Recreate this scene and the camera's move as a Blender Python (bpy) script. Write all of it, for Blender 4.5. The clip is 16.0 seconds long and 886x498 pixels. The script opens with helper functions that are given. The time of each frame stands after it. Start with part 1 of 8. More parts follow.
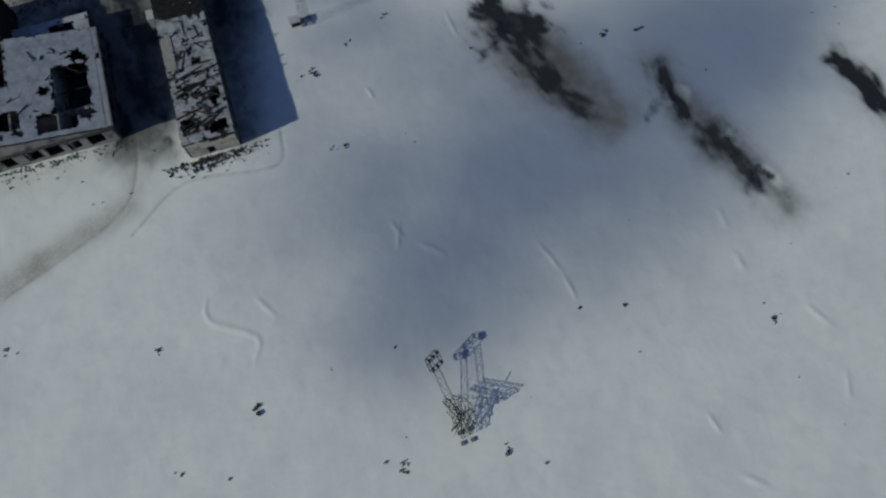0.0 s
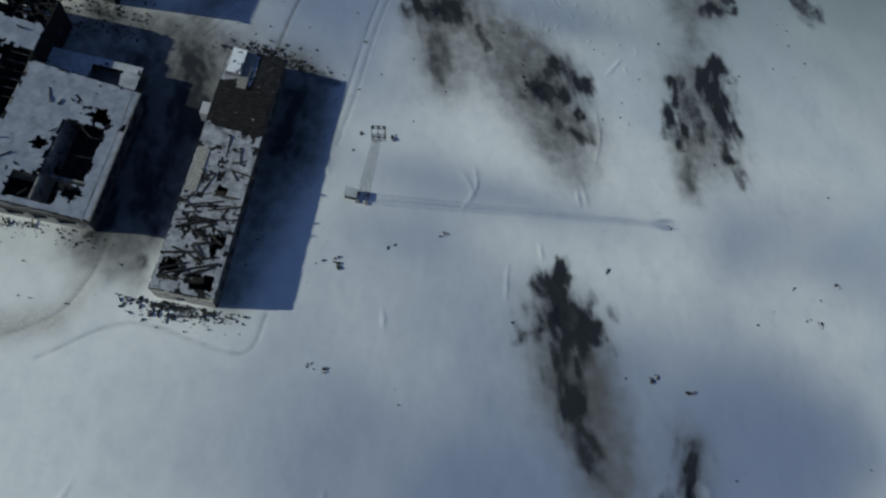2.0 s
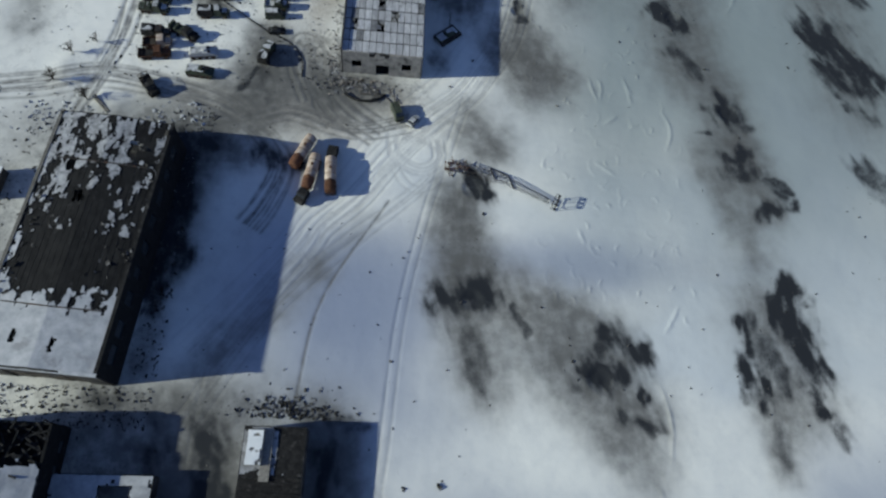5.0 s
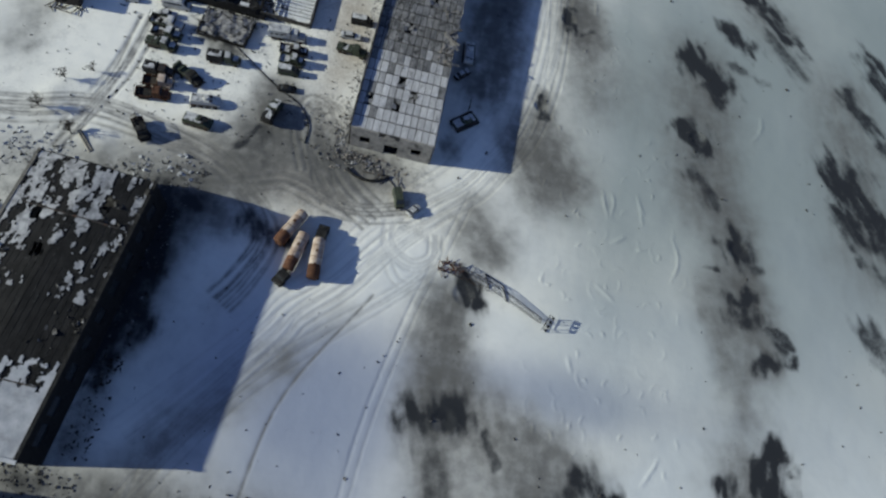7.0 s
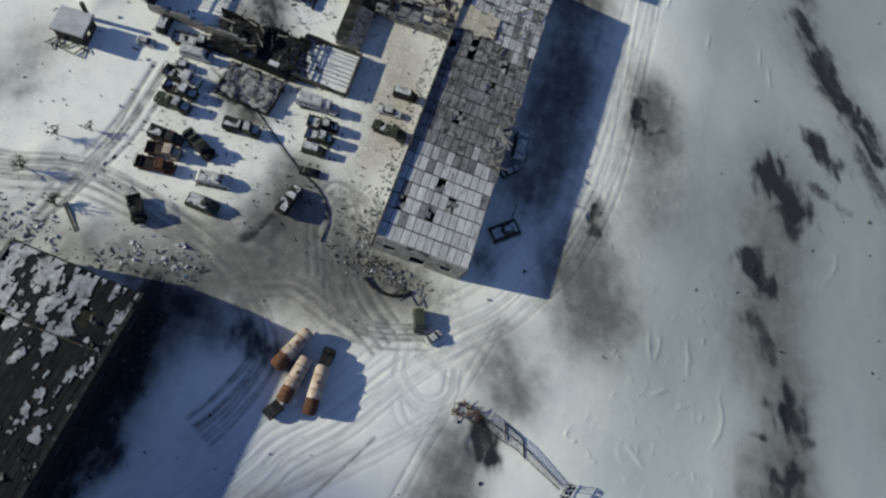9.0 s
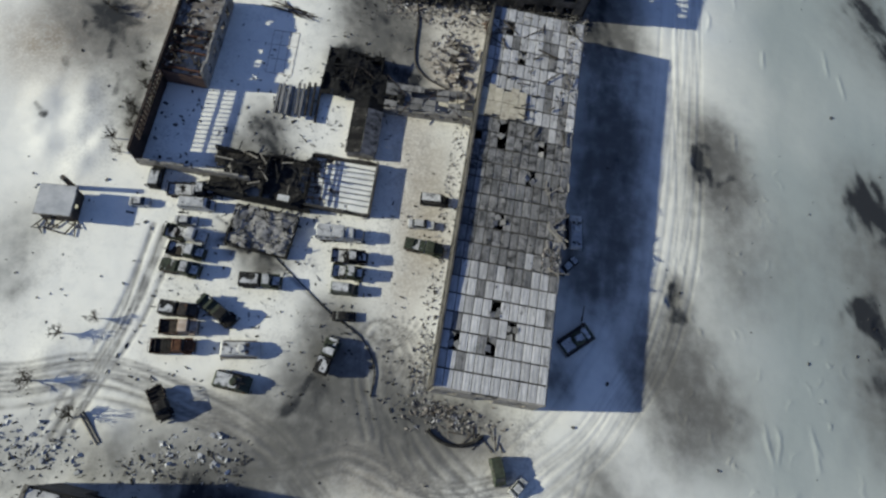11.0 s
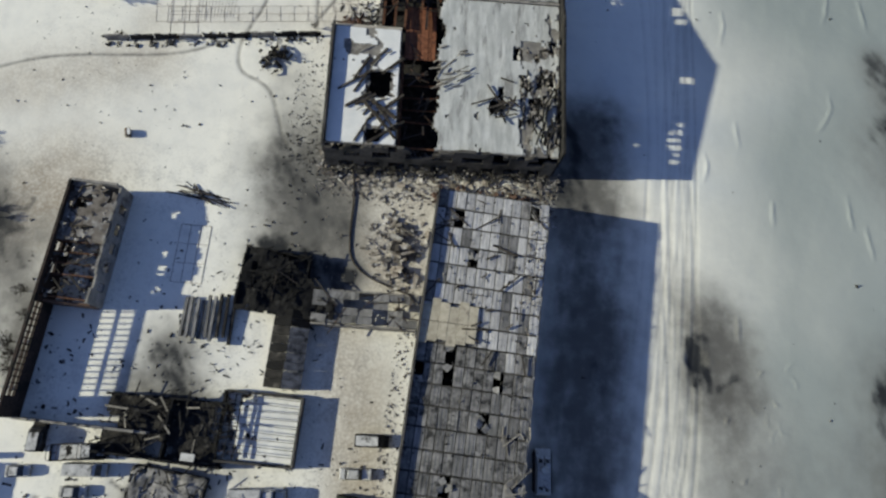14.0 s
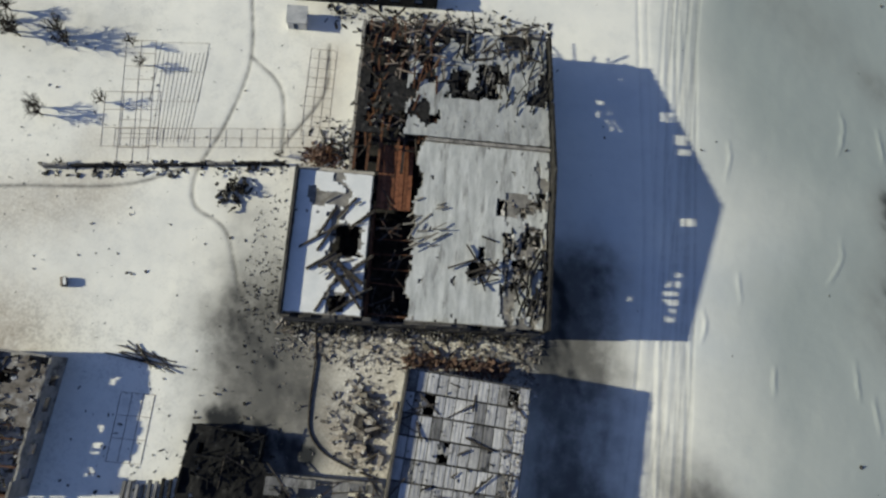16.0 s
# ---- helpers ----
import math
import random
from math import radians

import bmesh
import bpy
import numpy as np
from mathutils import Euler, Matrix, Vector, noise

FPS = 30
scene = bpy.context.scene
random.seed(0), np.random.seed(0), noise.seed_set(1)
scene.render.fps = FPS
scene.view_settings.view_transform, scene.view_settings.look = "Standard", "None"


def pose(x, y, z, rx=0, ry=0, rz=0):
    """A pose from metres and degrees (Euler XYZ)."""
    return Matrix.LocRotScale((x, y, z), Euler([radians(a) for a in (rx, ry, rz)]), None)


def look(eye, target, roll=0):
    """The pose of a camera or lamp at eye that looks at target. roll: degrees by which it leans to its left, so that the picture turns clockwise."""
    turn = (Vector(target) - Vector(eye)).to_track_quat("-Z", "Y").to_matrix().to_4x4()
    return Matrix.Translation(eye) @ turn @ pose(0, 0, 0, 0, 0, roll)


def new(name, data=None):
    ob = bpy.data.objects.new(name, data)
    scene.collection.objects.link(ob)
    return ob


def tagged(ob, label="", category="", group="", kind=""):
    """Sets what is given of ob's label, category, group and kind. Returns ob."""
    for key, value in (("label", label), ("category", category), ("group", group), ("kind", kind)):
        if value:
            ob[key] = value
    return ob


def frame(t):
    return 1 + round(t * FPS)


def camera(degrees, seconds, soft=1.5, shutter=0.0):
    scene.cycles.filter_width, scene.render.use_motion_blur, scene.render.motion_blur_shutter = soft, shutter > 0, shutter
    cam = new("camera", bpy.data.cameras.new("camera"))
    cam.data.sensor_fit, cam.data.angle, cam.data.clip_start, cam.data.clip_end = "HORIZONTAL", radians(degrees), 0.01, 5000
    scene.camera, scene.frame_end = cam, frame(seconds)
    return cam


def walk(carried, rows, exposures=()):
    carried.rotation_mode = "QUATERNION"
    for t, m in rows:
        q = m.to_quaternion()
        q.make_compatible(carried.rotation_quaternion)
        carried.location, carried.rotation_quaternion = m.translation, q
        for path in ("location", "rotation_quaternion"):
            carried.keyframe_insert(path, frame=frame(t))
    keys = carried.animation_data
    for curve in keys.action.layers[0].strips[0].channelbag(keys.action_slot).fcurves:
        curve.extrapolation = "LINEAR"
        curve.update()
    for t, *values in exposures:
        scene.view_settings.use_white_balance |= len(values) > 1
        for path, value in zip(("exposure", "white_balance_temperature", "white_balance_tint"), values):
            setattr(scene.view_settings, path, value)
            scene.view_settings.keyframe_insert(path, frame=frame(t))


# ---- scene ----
# ---------------------------------------------------------------- camera
cam = camera(72.54, 16.0, soft=2.5)
PATH = [
    (0, -0.00, -0.00, 108.98, -68.87, -0.25, -19.10),
    (0.5, 1.48, 12.55, 107.96, -67.82, -3.81, -13.74),
    (1, 2.44, 24.30, 107.46, -67.41, -6.29, -8.51),
    (1.5, 3.08, 37.04, 107.44, -68.86, -10.12, 0.81),
    (2, 2.66, 49.39, 107.60, -68.89, -12.40, 7.86),
    (2.5, -0.66, 61.27, 108.27, -67.63, -5.82, 0.39),
    (3, -4.18, 74.81, 109.77, -68.89, -1.16, -5.00),
    (3.5, -4.72, 90.27, 111.60, -70.40, -2.63, -3.13),
    (4, -5.34, 100.63, 113.40, -69.27, -5.32, -0.49),
    (4.2, -5.53, 103.89, 114.12, -68.38, -5.43, -1.49),
    (6.3, -5.51, 125.54, 117.86, -67.20, -8.27, 7.03),
    (6.5, -5.97, 127.69, 117.55, -67.14, -8.88, 6.96),
    (7, -7.66, 134.21, 116.26, -67.26, -11.13, 9.54),
    (7.5, -10.71, 142.92, 114.79, -68.05, -11.51, 11.42),
    (8, -13.15, 152.14, 113.88, -68.98, -12.87, 12.69),
    (8.5, -16.30, 160.67, 112.71, -70.74, -12.83, 14.81),
    (9, -18.27, 168.54, 111.57, -72.17, -13.08, 17.58),
    (9.2, -18.92, 171.58, 111.09, -71.94, -13.26, 16.65),
    (11.3, -26.77, 198.90, 102.87, -71.00, -6.39, 8.01),
    (11.5, -26.85, 202.02, 102.84, -71.72, -6.36, 7.10),
    (12, -27.07, 210.08, 102.46, -71.73, -4.32, 4.70),
    (12.5, -25.83, 218.48, 101.75, -72.04, -4.02, 5.43),
    (13, -23.80, 226.69, 101.07, -71.90, -5.36, 5.98),
    (13.5, -22.17, 234.61, 100.42, -72.67, -3.10, 6.14),
    (14, -19.61, 242.95, 99.64, -73.34, -4.41, 7.73),
    (14.5, -18.10, 251.69, 99.24, -73.47, -4.87, 7.12),
    (15, -18.91, 260.23, 99.25, -73.99, -3.98, 7.67),
    (15.5, -19.70, 268.20, 98.65, -75.05, -5.06, 8.62),
    (16, -21.03, 275.58, 98.40, -75.59, -5.52, 9.28),
]
walk(cam, [(t, pose(x, y, z, 90 + pitch, roll, yaw)) for t, x, y, z, pitch, roll, yaw in PATH],
     exposures=[(0.0, -0.60, 5700, 3), (1.5, -0.52, 5480, 1), (2.5, -0.26, 5500, 2), (4.0, 0.02, 5560, 3), (6.5, 0.18, 5840, 5), (9.0, 0.22, 6050, 6), (12.0, 0.41, 6250, 6), (16.0, 0.33, 6530, 5)])

# ---------------------------------------------------------------- daylight
SHADOW_YAW, SUN_UP = radians(8.5), radians(20.7)
world = bpy.data.worlds.new("winter_sky")
scene.world = world
world.use_nodes = True
wn = world.node_tree
sky = wn.nodes.new("ShaderNodeTexSky")
sky.sky_type, sky.sun_disc = "NISHITA", False
sky.sun_elevation = SUN_UP
sky.sun_rotation = math.pi / 2 - (SHADOW_YAW + math.pi)
sky.air_density, sky.dust_density, sky.ozone_density = 1.0, 0.3, 2.6
wn.nodes["Background"].inputs["Strength"].default_value = 0.075
hue = wn.nodes.new("ShaderNodeMix")
hue.data_type, hue.blend_type = "RGBA", "MULTIPLY"
hue.inputs[0].default_value, hue.inputs[7].default_value = 1.0, (1.07, 0.94, 1.10, 1)
wn.links.new(sky.outputs["Color"], hue.inputs[6])
wn.links.new(hue.outputs[2], wn.nodes["Background"].inputs["Color"])
sun = new("sun", bpy.data.lights.new("sun", "SUN"))
sun.data.energy, sun.data.angle, sun.data.color = 4.7, radians(0.9), (1.0, 0.94, 0.735)
sun.matrix_world = look((0, 0, 200), (math.cos(SHADOW_YAW), math.sin(SHADOW_YAW), 200 - math.tan(SUN_UP)))

# ---------------------------------------------------------------- materials
def ramp_material(name, low, high, scale=2.0, fine=25.0, rough=0.85, metal=0.0, bump=0.3, spot=None, spot_amount=0.45,
                  spot_scale=0.6, jitter=0.12, depth=0.02, stretch=(1, 1, 1)):
    """Two colours mixed by noise at two scales, blotches of a third, each piece a little lighter or darker, with fine relief."""
    m = bpy.data.materials.new(name)
    m.use_nodes = True
    nt = m.node_tree
    N, L = nt.nodes, nt.links
    b = N["Principled BSDF"]
    b.inputs["Roughness"].default_value, b.inputs["Metallic"].default_value = rough, metal
    b.inputs["Specular IOR Level"].default_value = 0.5 if rough < 0.7 else 0.22
    co = N.new("ShaderNodeTexCoord")
    geo = N.new("ShaderNodeNewGeometry")
    info = N.new("ShaderNodeObjectInfo")
    shift = N.new("ShaderNodeVectorMath")
    shift.operation = "MULTIPLY_ADD"
    L.new(info.outputs["Random"], shift.inputs[0])
    shift.inputs[1].default_value = (37, 53, 71)
    pull = N.new("ShaderNodeVectorMath")
    pull.operation = "MULTIPLY"
    pull.inputs[1].default_value = stretch
    L.new(co.outputs["Object"], pull.inputs[0])
    L.new(pull.outputs[0], shift.inputs[2])

    def tex(sc, detail=5):
        n = N.new("ShaderNodeTexNoise")
        n.inputs["Scale"].default_value, n.inputs["Detail"].default_value, n.inputs["Roughness"].default_value = sc, detail, 0.62
        L.new(shift.outputs[0], n.inputs["Vector"])
        return n.outputs["Fac"]

    def mapped(src, a, c, lo=0.0, hi=1.0):
        r = N.new("ShaderNodeMapRange")
        for key, v in (("From Min", a), ("From Max", c), ("To Min", lo), ("To Max", hi)):
            r.inputs[key].default_value = v
        L.new(src, r.inputs["Value"])
        return r.outputs["Result"]

    def mix(fac, a, c, kind="MIX"):
        x = N.new("ShaderNodeMix")
        x.data_type, x.blend_type = "RGBA", kind
        for sock, v in ((x.inputs[0], fac), (x.inputs[6], a), (x.inputs[7], c)):
            if isinstance(v, (int, float)):
                sock.default_value = v
            elif isinstance(v, tuple):
                sock.default_value = (*v, 1)
            else:
                L.new(v, sock)
        return x.outputs[2]

    big, small = tex(scale), tex(fine, 3)
    col = mix(mapped(big, 0.36, 0.64), low, high)
    col = mix(mapped(small, 0.3, 0.7, 0, 0.35), col, low)
    if spot:
        col = mix(mapped(tex(spot_scale, 7), 1 - spot_amount - 0.06, 1 - spot_amount + 0.06), col, spot)
    rnd = N.new("ShaderNodeMath")
    L.new(info.outputs["Random"], rnd.inputs[0])
    L.new(geo.outputs["Random Per Island"], rnd.inputs[1])
    frac = N.new("ShaderNodeMath")
    frac.operation = "FRACT"
    L.new(rnd.outputs[0], frac.inputs[0])
    grey = N.new("ShaderNodeCombineColor")
    v = mapped(frac.outputs[0], 0, 1, 1 - 2 * jitter, 1.0)
    for k in range(3):
        L.new(v, grey.inputs[k])
    col = mix(1.0, col, grey.outputs[0], "MULTIPLY")
    L.new(col, b.inputs["Base Color"])
    bp = N.new("ShaderNodeBump")
    bp.inputs["Strength"].default_value, bp.inputs["Distance"].default_value = bump, depth
    L.new(small, bp.inputs["Height"])
    L.new(bp.outputs[0], b.inputs["Normal"])
    return m


SNOW = ramp_material("roof_snow", (0.38, 0.39, 0.41), (0.60, 0.60, 0.61), 0.5, 6, 0.7, bump=0.4, spot=(0.33, 0.33, 0.34), spot_amount=0.36, spot_scale=0.35, depth=0.06)
CLEAN_SNOW = ramp_material("thick_snow", (0.70, 0.71, 0.71), (0.82, 0.82, 0.81), 0.4, 5, 0.7, bump=0.4, jitter=0.03, depth=0.05)
SNOW_DIRTY = ramp_material("sooty_snow", (0.26, 0.26, 0.27), (0.54, 0.54, 0.545), 0.8, 7, 0.75, bump=0.4, spot=(0.14, 0.14, 0.145), spot_amount=0.40, spot_scale=0.6, depth=0.06)
DARK_CONCRETE = ramp_material("dark_stained_concrete", (0.05, 0.048, 0.046), (0.14, 0.13, 0.12), 0.6, 12, 0.9, spot=(0.025, 0.025, 0.025), spot_amount=0.44, spot_scale=0.3)
PANEL = ramp_material("snowy_roof_panel", (0.46, 0.455, 0.46), (0.70, 0.69, 0.69), 0.9, 9, 0.8, bump=0.3, spot=(0.16, 0.155, 0.15), spot_amount=0.34, spot_scale=0.5, jitter=0.2, stretch=(1.6, 0.5, 1))
SNOW_STREAK = ramp_material("streaked_roof_snow", (0.38, 0.39, 0.385), (0.62, 0.63, 0.62), 0.5, 6, 0.75, bump=0.4, spot=(0.24, 0.24, 0.235), spot_amount=0.40, spot_scale=0.4, depth=0.06, stretch=(1.8, 0.35, 1))
SCORCHED = ramp_material("scorched_roof", (0.006, 0.006, 0.007), (0.026, 0.025, 0.025), 0.5, 9, 0.9, spot=(0.08, 0.079, 0.078), spot_amount=0.30, spot_scale=0.7, stretch=(1.3, 0.7, 1))
WRECK_SNOW = ramp_material("dirty_snow_crust", (0.40, 0.40, 0.41), (0.68, 0.68, 0.68), 1.2, 9, 0.75, bump=0.4, spot=(0.05, 0.05, 0.05), spot_amount=0.40, spot_scale=1.1, depth=0.05)
PANEL_DIRTY = ramp_material("sooty_roof_panel", (0.13, 0.127, 0.125), (0.36, 0.35, 0.345), 0.8, 9, 0.85, bump=0.3, spot=(0.05, 0.05, 0.05), spot_amount=0.42, spot_scale=0.7, jitter=0.2)
PANEL_GREY = ramp_material("grey_roof_panel", (0.16, 0.16, 0.16), (0.36, 0.35, 0.35), 0.8, 9, 0.85, bump=0.3, spot=(0.10, 0.10, 0.10), spot_amount=0.40, spot_scale=0.6, jitter=0.24, stretch=(1.6, 0.5, 1))
CONCRETE = ramp_material("grey_concrete", (0.20, 0.19, 0.18), (0.36, 0.34, 0.31), 0.7, 14, 0.9, spot=(0.09, 0.085, 0.08), spot_amount=0.4, spot_scale=0.4)
PLASTER = ramp_material("pale_stained_plaster", (0.36, 0.33, 0.28), (0.56, 0.52, 0.45), 0.6, 12, 0.9, spot=(0.16, 0.14, 0.12), spot_amount=0.4, spot_scale=0.35)
BEIGE = ramp_material("sandy_plaster_slab", (0.42, 0.38, 0.30), (0.58, 0.53, 0.43), 1.2, 14, 0.9, spot=(0.25, 0.22, 0.18), spot_amount=0.38, spot_scale=0.9)
BRICK = ramp_material("broken_red_brick", (0.09, 0.055, 0.045), (0.20, 0.13, 0.10), 3, 20, 0.9, jitter=0.3)
SCORCHED_BRICK = ramp_material("scorched_brick", (0.035, 0.026, 0.023), (0.095, 0.065, 0.055), 2, 18, 0.9, spot=(0.02, 0.019, 0.018), spot_amount=0.42, spot_scale=0.4, jitter=0.2)
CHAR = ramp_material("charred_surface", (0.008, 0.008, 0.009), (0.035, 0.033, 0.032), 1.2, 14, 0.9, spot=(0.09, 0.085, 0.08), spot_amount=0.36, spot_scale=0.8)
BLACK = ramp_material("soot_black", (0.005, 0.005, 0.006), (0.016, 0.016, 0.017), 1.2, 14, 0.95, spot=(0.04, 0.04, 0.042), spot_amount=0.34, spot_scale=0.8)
# near-black floors, the gloom under the roofs put into their colour
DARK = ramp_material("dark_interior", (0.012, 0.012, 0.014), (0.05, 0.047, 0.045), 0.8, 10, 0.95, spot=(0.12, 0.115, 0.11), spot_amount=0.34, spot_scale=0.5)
STEEL = ramp_material("blackened_steel", (0.03, 0.028, 0.027), (0.10, 0.085, 0.075), 2, 18, 0.6, 0.5, spot=(0.14, 0.07, 0.04), spot_amount=0.4, spot_scale=1.5, jitter=0.25)
RUST = ramp_material("rusty_steel", (0.085, 0.04, 0.024), (0.19, 0.095, 0.055), 1.6, 16, 0.85, 0.2, spot=(0.07, 0.035, 0.025), spot_amount=0.42, spot_scale=0.9, jitter=0.2)
RED_RUST = ramp_material("red_rust_sheet", (0.17, 0.065, 0.035), (0.30, 0.13, 0.075), 1.6, 16, 0.85, 0.1, spot=(0.07, 0.035, 0.025), spot_amount=0.40, spot_scale=0.9, jitter=0.2)
TAN_RUST = ramp_material("heat_bleached_rust", (0.30, 0.22, 0.17), (0.56, 0.49, 0.42), 0.8, 14, 0.85, 0.1, spot=(0.15, 0.085, 0.06), spot_amount=0.36, spot_scale=0.7)
WOOD = ramp_material("burnt_timber", (0.03, 0.027, 0.024), (0.12, 0.10, 0.085), 2, 20, 0.9, jitter=0.3)
PALE_WOOD = ramp_material("weathered_grey_plank", (0.24, 0.22, 0.19), (0.44, 0.41, 0.36), 2, 20, 0.9, jitter=0.3)
OLD_WOOD = ramp_material("rusty_brown_lath", (0.17, 0.13, 0.11), (0.30, 0.25, 0.21), 2, 20, 0.9, jitter=0.2)
RUBBLE = ramp_material("mixed_rubble", (0.16, 0.135, 0.115), (0.42, 0.385, 0.35), 0.6, 12, 0.92, spot=(0.60, 0.59, 0.585), spot_amount=0.44, spot_scale=0.5, jitter=0.42)
RUBBLE_DARK = ramp_material("sooty_rubble", (0.02, 0.02, 0.02), (0.16, 0.15, 0.14), 0.6, 12, 0.92, spot=(0.40, 0.39, 0.38), spot_amount=0.38, spot_scale=0.6, jitter=0.42)
GREEN_PAINT = ramp_material("faded_army_green", (0.035, 0.045, 0.032), (0.075, 0.085, 0.06), 1.5, 14, 0.7, spot=(0.03, 0.025, 0.02), spot_amount=0.42, spot_scale=0.8)
WHITE_PAINT = ramp_material("dull_white_paint", (0.46, 0.46, 0.45), (0.66, 0.66, 0.65), 1.2, 12, 0.6, spot=(0.20, 0.15, 0.12), spot_amount=0.34, spot_scale=1.0)
RUBBER = ramp_material("burnt_tyre_rubber", (0.012, 0.012, 0.012), (0.035, 0.034, 0.033), 3, 20, 0.95)
GLASS = ramp_material("sooty_window_glass", (0.02, 0.022, 0.026), (0.05, 0.055, 0.06), 2, 9, 0.25)
BARK = ramp_material("scorched_bark", (0.03, 0.026, 0.022), (0.09, 0.075, 0.06), 3, 18, 0.95, jitter=0.2)


def ground_material():
    """Snow, with soot, painted wall shade, bare earth, wheel ruts and blue-grey patches laid in by the ground sheet's
    own attributes, broken up by noise.
    """
    m = bpy.data.materials.new("snowfield")
    m.use_nodes = True
    nt = m.node_tree
    N, L = nt.nodes, nt.links
    b = N["Principled BSDF"]
    b.inputs["Roughness"].default_value, b.inputs["Specular IOR Level"].default_value = 0.8, 0.15
    co = N.new("ShaderNodeTexCoord")

    def tex(sc, detail=6, rough=0.6):
        n = N.new("ShaderNodeTexNoise")
        n.inputs["Scale"].default_value, n.inputs["Detail"].default_value, n.inputs["Roughness"].default_value = sc, detail, rough
        L.new(co.outputs["Object"], n.inputs["Vector"])
        return n.outputs["Fac"]

    def attr(name):
        a = N.new("ShaderNodeAttribute")
        a.attribute_name = name
        return a.outputs["Fac"]

    def calc(op, a, c):
        x = N.new("ShaderNodeMath")
        x.operation = op
        for k, v in ((0, a), (1, c)):
            if isinstance(v, (int, float)):
                x.inputs[k].default_value = v
            else:
                L.new(v, x.inputs[k])
        return x.outputs[0]

    def mapped(src, a, c, lo=0.0, hi=1.0):
        r = N.new("ShaderNodeMapRange")
        r.interpolation_type = "SMOOTHSTEP"
        for key, v in (("From Min", a), ("From Max", c), ("To Min", lo), ("To Max", hi)):
            r.inputs[key].default_value = v
        L.new(src, r.inputs["Value"])
        return r.outputs["Result"]

    def mix(fac, a, c):
        x = N.new("ShaderNodeMix")
        x.data_type = "RGBA"
        for sock, v in ((x.inputs[0], fac), (x.inputs[6], a), (x.inputs[7], c)):
            if isinstance(v, tuple):
                sock.default_value = (*v, 1)
            else:
                L.new(v, sock)
        return x.outputs[2]

    n1, n2, n3 = tex(0.06, 5), tex(0.35, 6), tex(2.2, 5)
    snow = mix(mapped(attr("cool"), 0.0, 1.0), (0.84, 0.825, 0.765), (0.55, 0.595, 0.64))
    snow = mix(mapped(n1, 0.42, 0.70, 0, 0.4), snow, (0.64, 0.645, 0.63))
    snow = mix(mapped(n2, 0.45, 0.75, 0, 0.22), snow, (0.55, 0.56, 0.56))
    snow = mix(mapped(attr("blue_grey"), 0.02, 1.0), snow, (0.25, 0.285, 0.385))
    snow = mix(mapped(attr("grey"), 0.0, 1.0), snow, (0.30, 0.335, 0.33))
    dirt = calc("MULTIPLY", attr("dirt"), mapped(n3, 0.25, 0.6, 0.55, 1.0))
    snow = mix(dirt, snow, (0.36, 0.31, 0.25))
    rut = calc("MULTIPLY", attr("rut"), mapped(n2, 0.3, 0.6, 0.5, 1.0))
    snow = mix(rut, snow, (0.14, 0.135, 0.13))
    s = calc("ADD", attr("soot"), calc("MULTIPLY", calc("SUBTRACT", n2, 0.5), calc("MULTIPLY", attr("soot"), 0.9)))
    s = calc("ADD", s, calc("MULTIPLY", calc("SUBTRACT", n3, 0.5), calc("MULTIPLY", attr("soot"), 0.45)))
    mott = calc("MULTIPLY", attr("tread"), mapped(calc("ADD", calc("MULTIPLY", n3, 0.6), calc("MULTIPLY", n2, 0.4)), 0.46, 0.62))
    snow = mix(mott, snow, (0.15, 0.145, 0.14))
    # the haze and soot layers also hold shade painted beside the walls
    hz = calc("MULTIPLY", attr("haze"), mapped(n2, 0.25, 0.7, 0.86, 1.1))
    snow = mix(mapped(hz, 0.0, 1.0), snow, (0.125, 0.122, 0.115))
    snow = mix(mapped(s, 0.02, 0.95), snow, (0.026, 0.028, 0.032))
    L.new(snow, b.inputs["Base Color"])
    bp = N.new("ShaderNodeBump")
    bp.inputs["Strength"].default_value, bp.inputs["Distance"].default_value = 0.22, 0.16
    L.new(calc("ADD", tex(0.5, 4), calc("MULTIPLY", n3, 0.12)), bp.inputs["Height"])
    L.new(bp.outputs[0], b.inputs["Normal"])
    return m


GROUND = ground_material()

# ---------------------------------------------------------------- building helpers
def vnoise(x, y, scale, seed=0):
    """Smooth value noise over arrays, 0 to 1, with two finer layers."""
    out, amp, tot = 0.0, 1.0, 0.0
    for k in range(3):
        u, v = np.asarray(x) / scale * 2 ** k + 17.3 * seed, np.asarray(y) / scale * 2 ** k + 9.1 * seed
        iu, iv = np.floor(u), np.floor(v)
        fu, fv = u - iu, v - iv
        fu, fv = fu * fu * (3 - 2 * fu), fv * fv * (3 - 2 * fv)

        def lattice(a, c):
            q = np.sin(a * 127.1 + c * 311.7 + seed * 74.7 + k * 19.9) * 43758.5453
            return q - np.floor(q)

        val = (lattice(iu, iv) * (1 - fu) + lattice(iu + 1, iv) * fu) * (1 - fv) + (lattice(iu, iv + 1) * (1 - fu) + lattice(iu + 1, iv + 1) * fu) * fv
        out, tot, amp = out + amp * val, tot + amp, amp * 0.5
    return out / tot


def lie_z(x, y):
    """How high the snow's low drifts stand at a spot."""
    return 0.22 * vnoise(x, y, 18, 11) + 0.07 * vnoise(x, y, 3.0, 12)


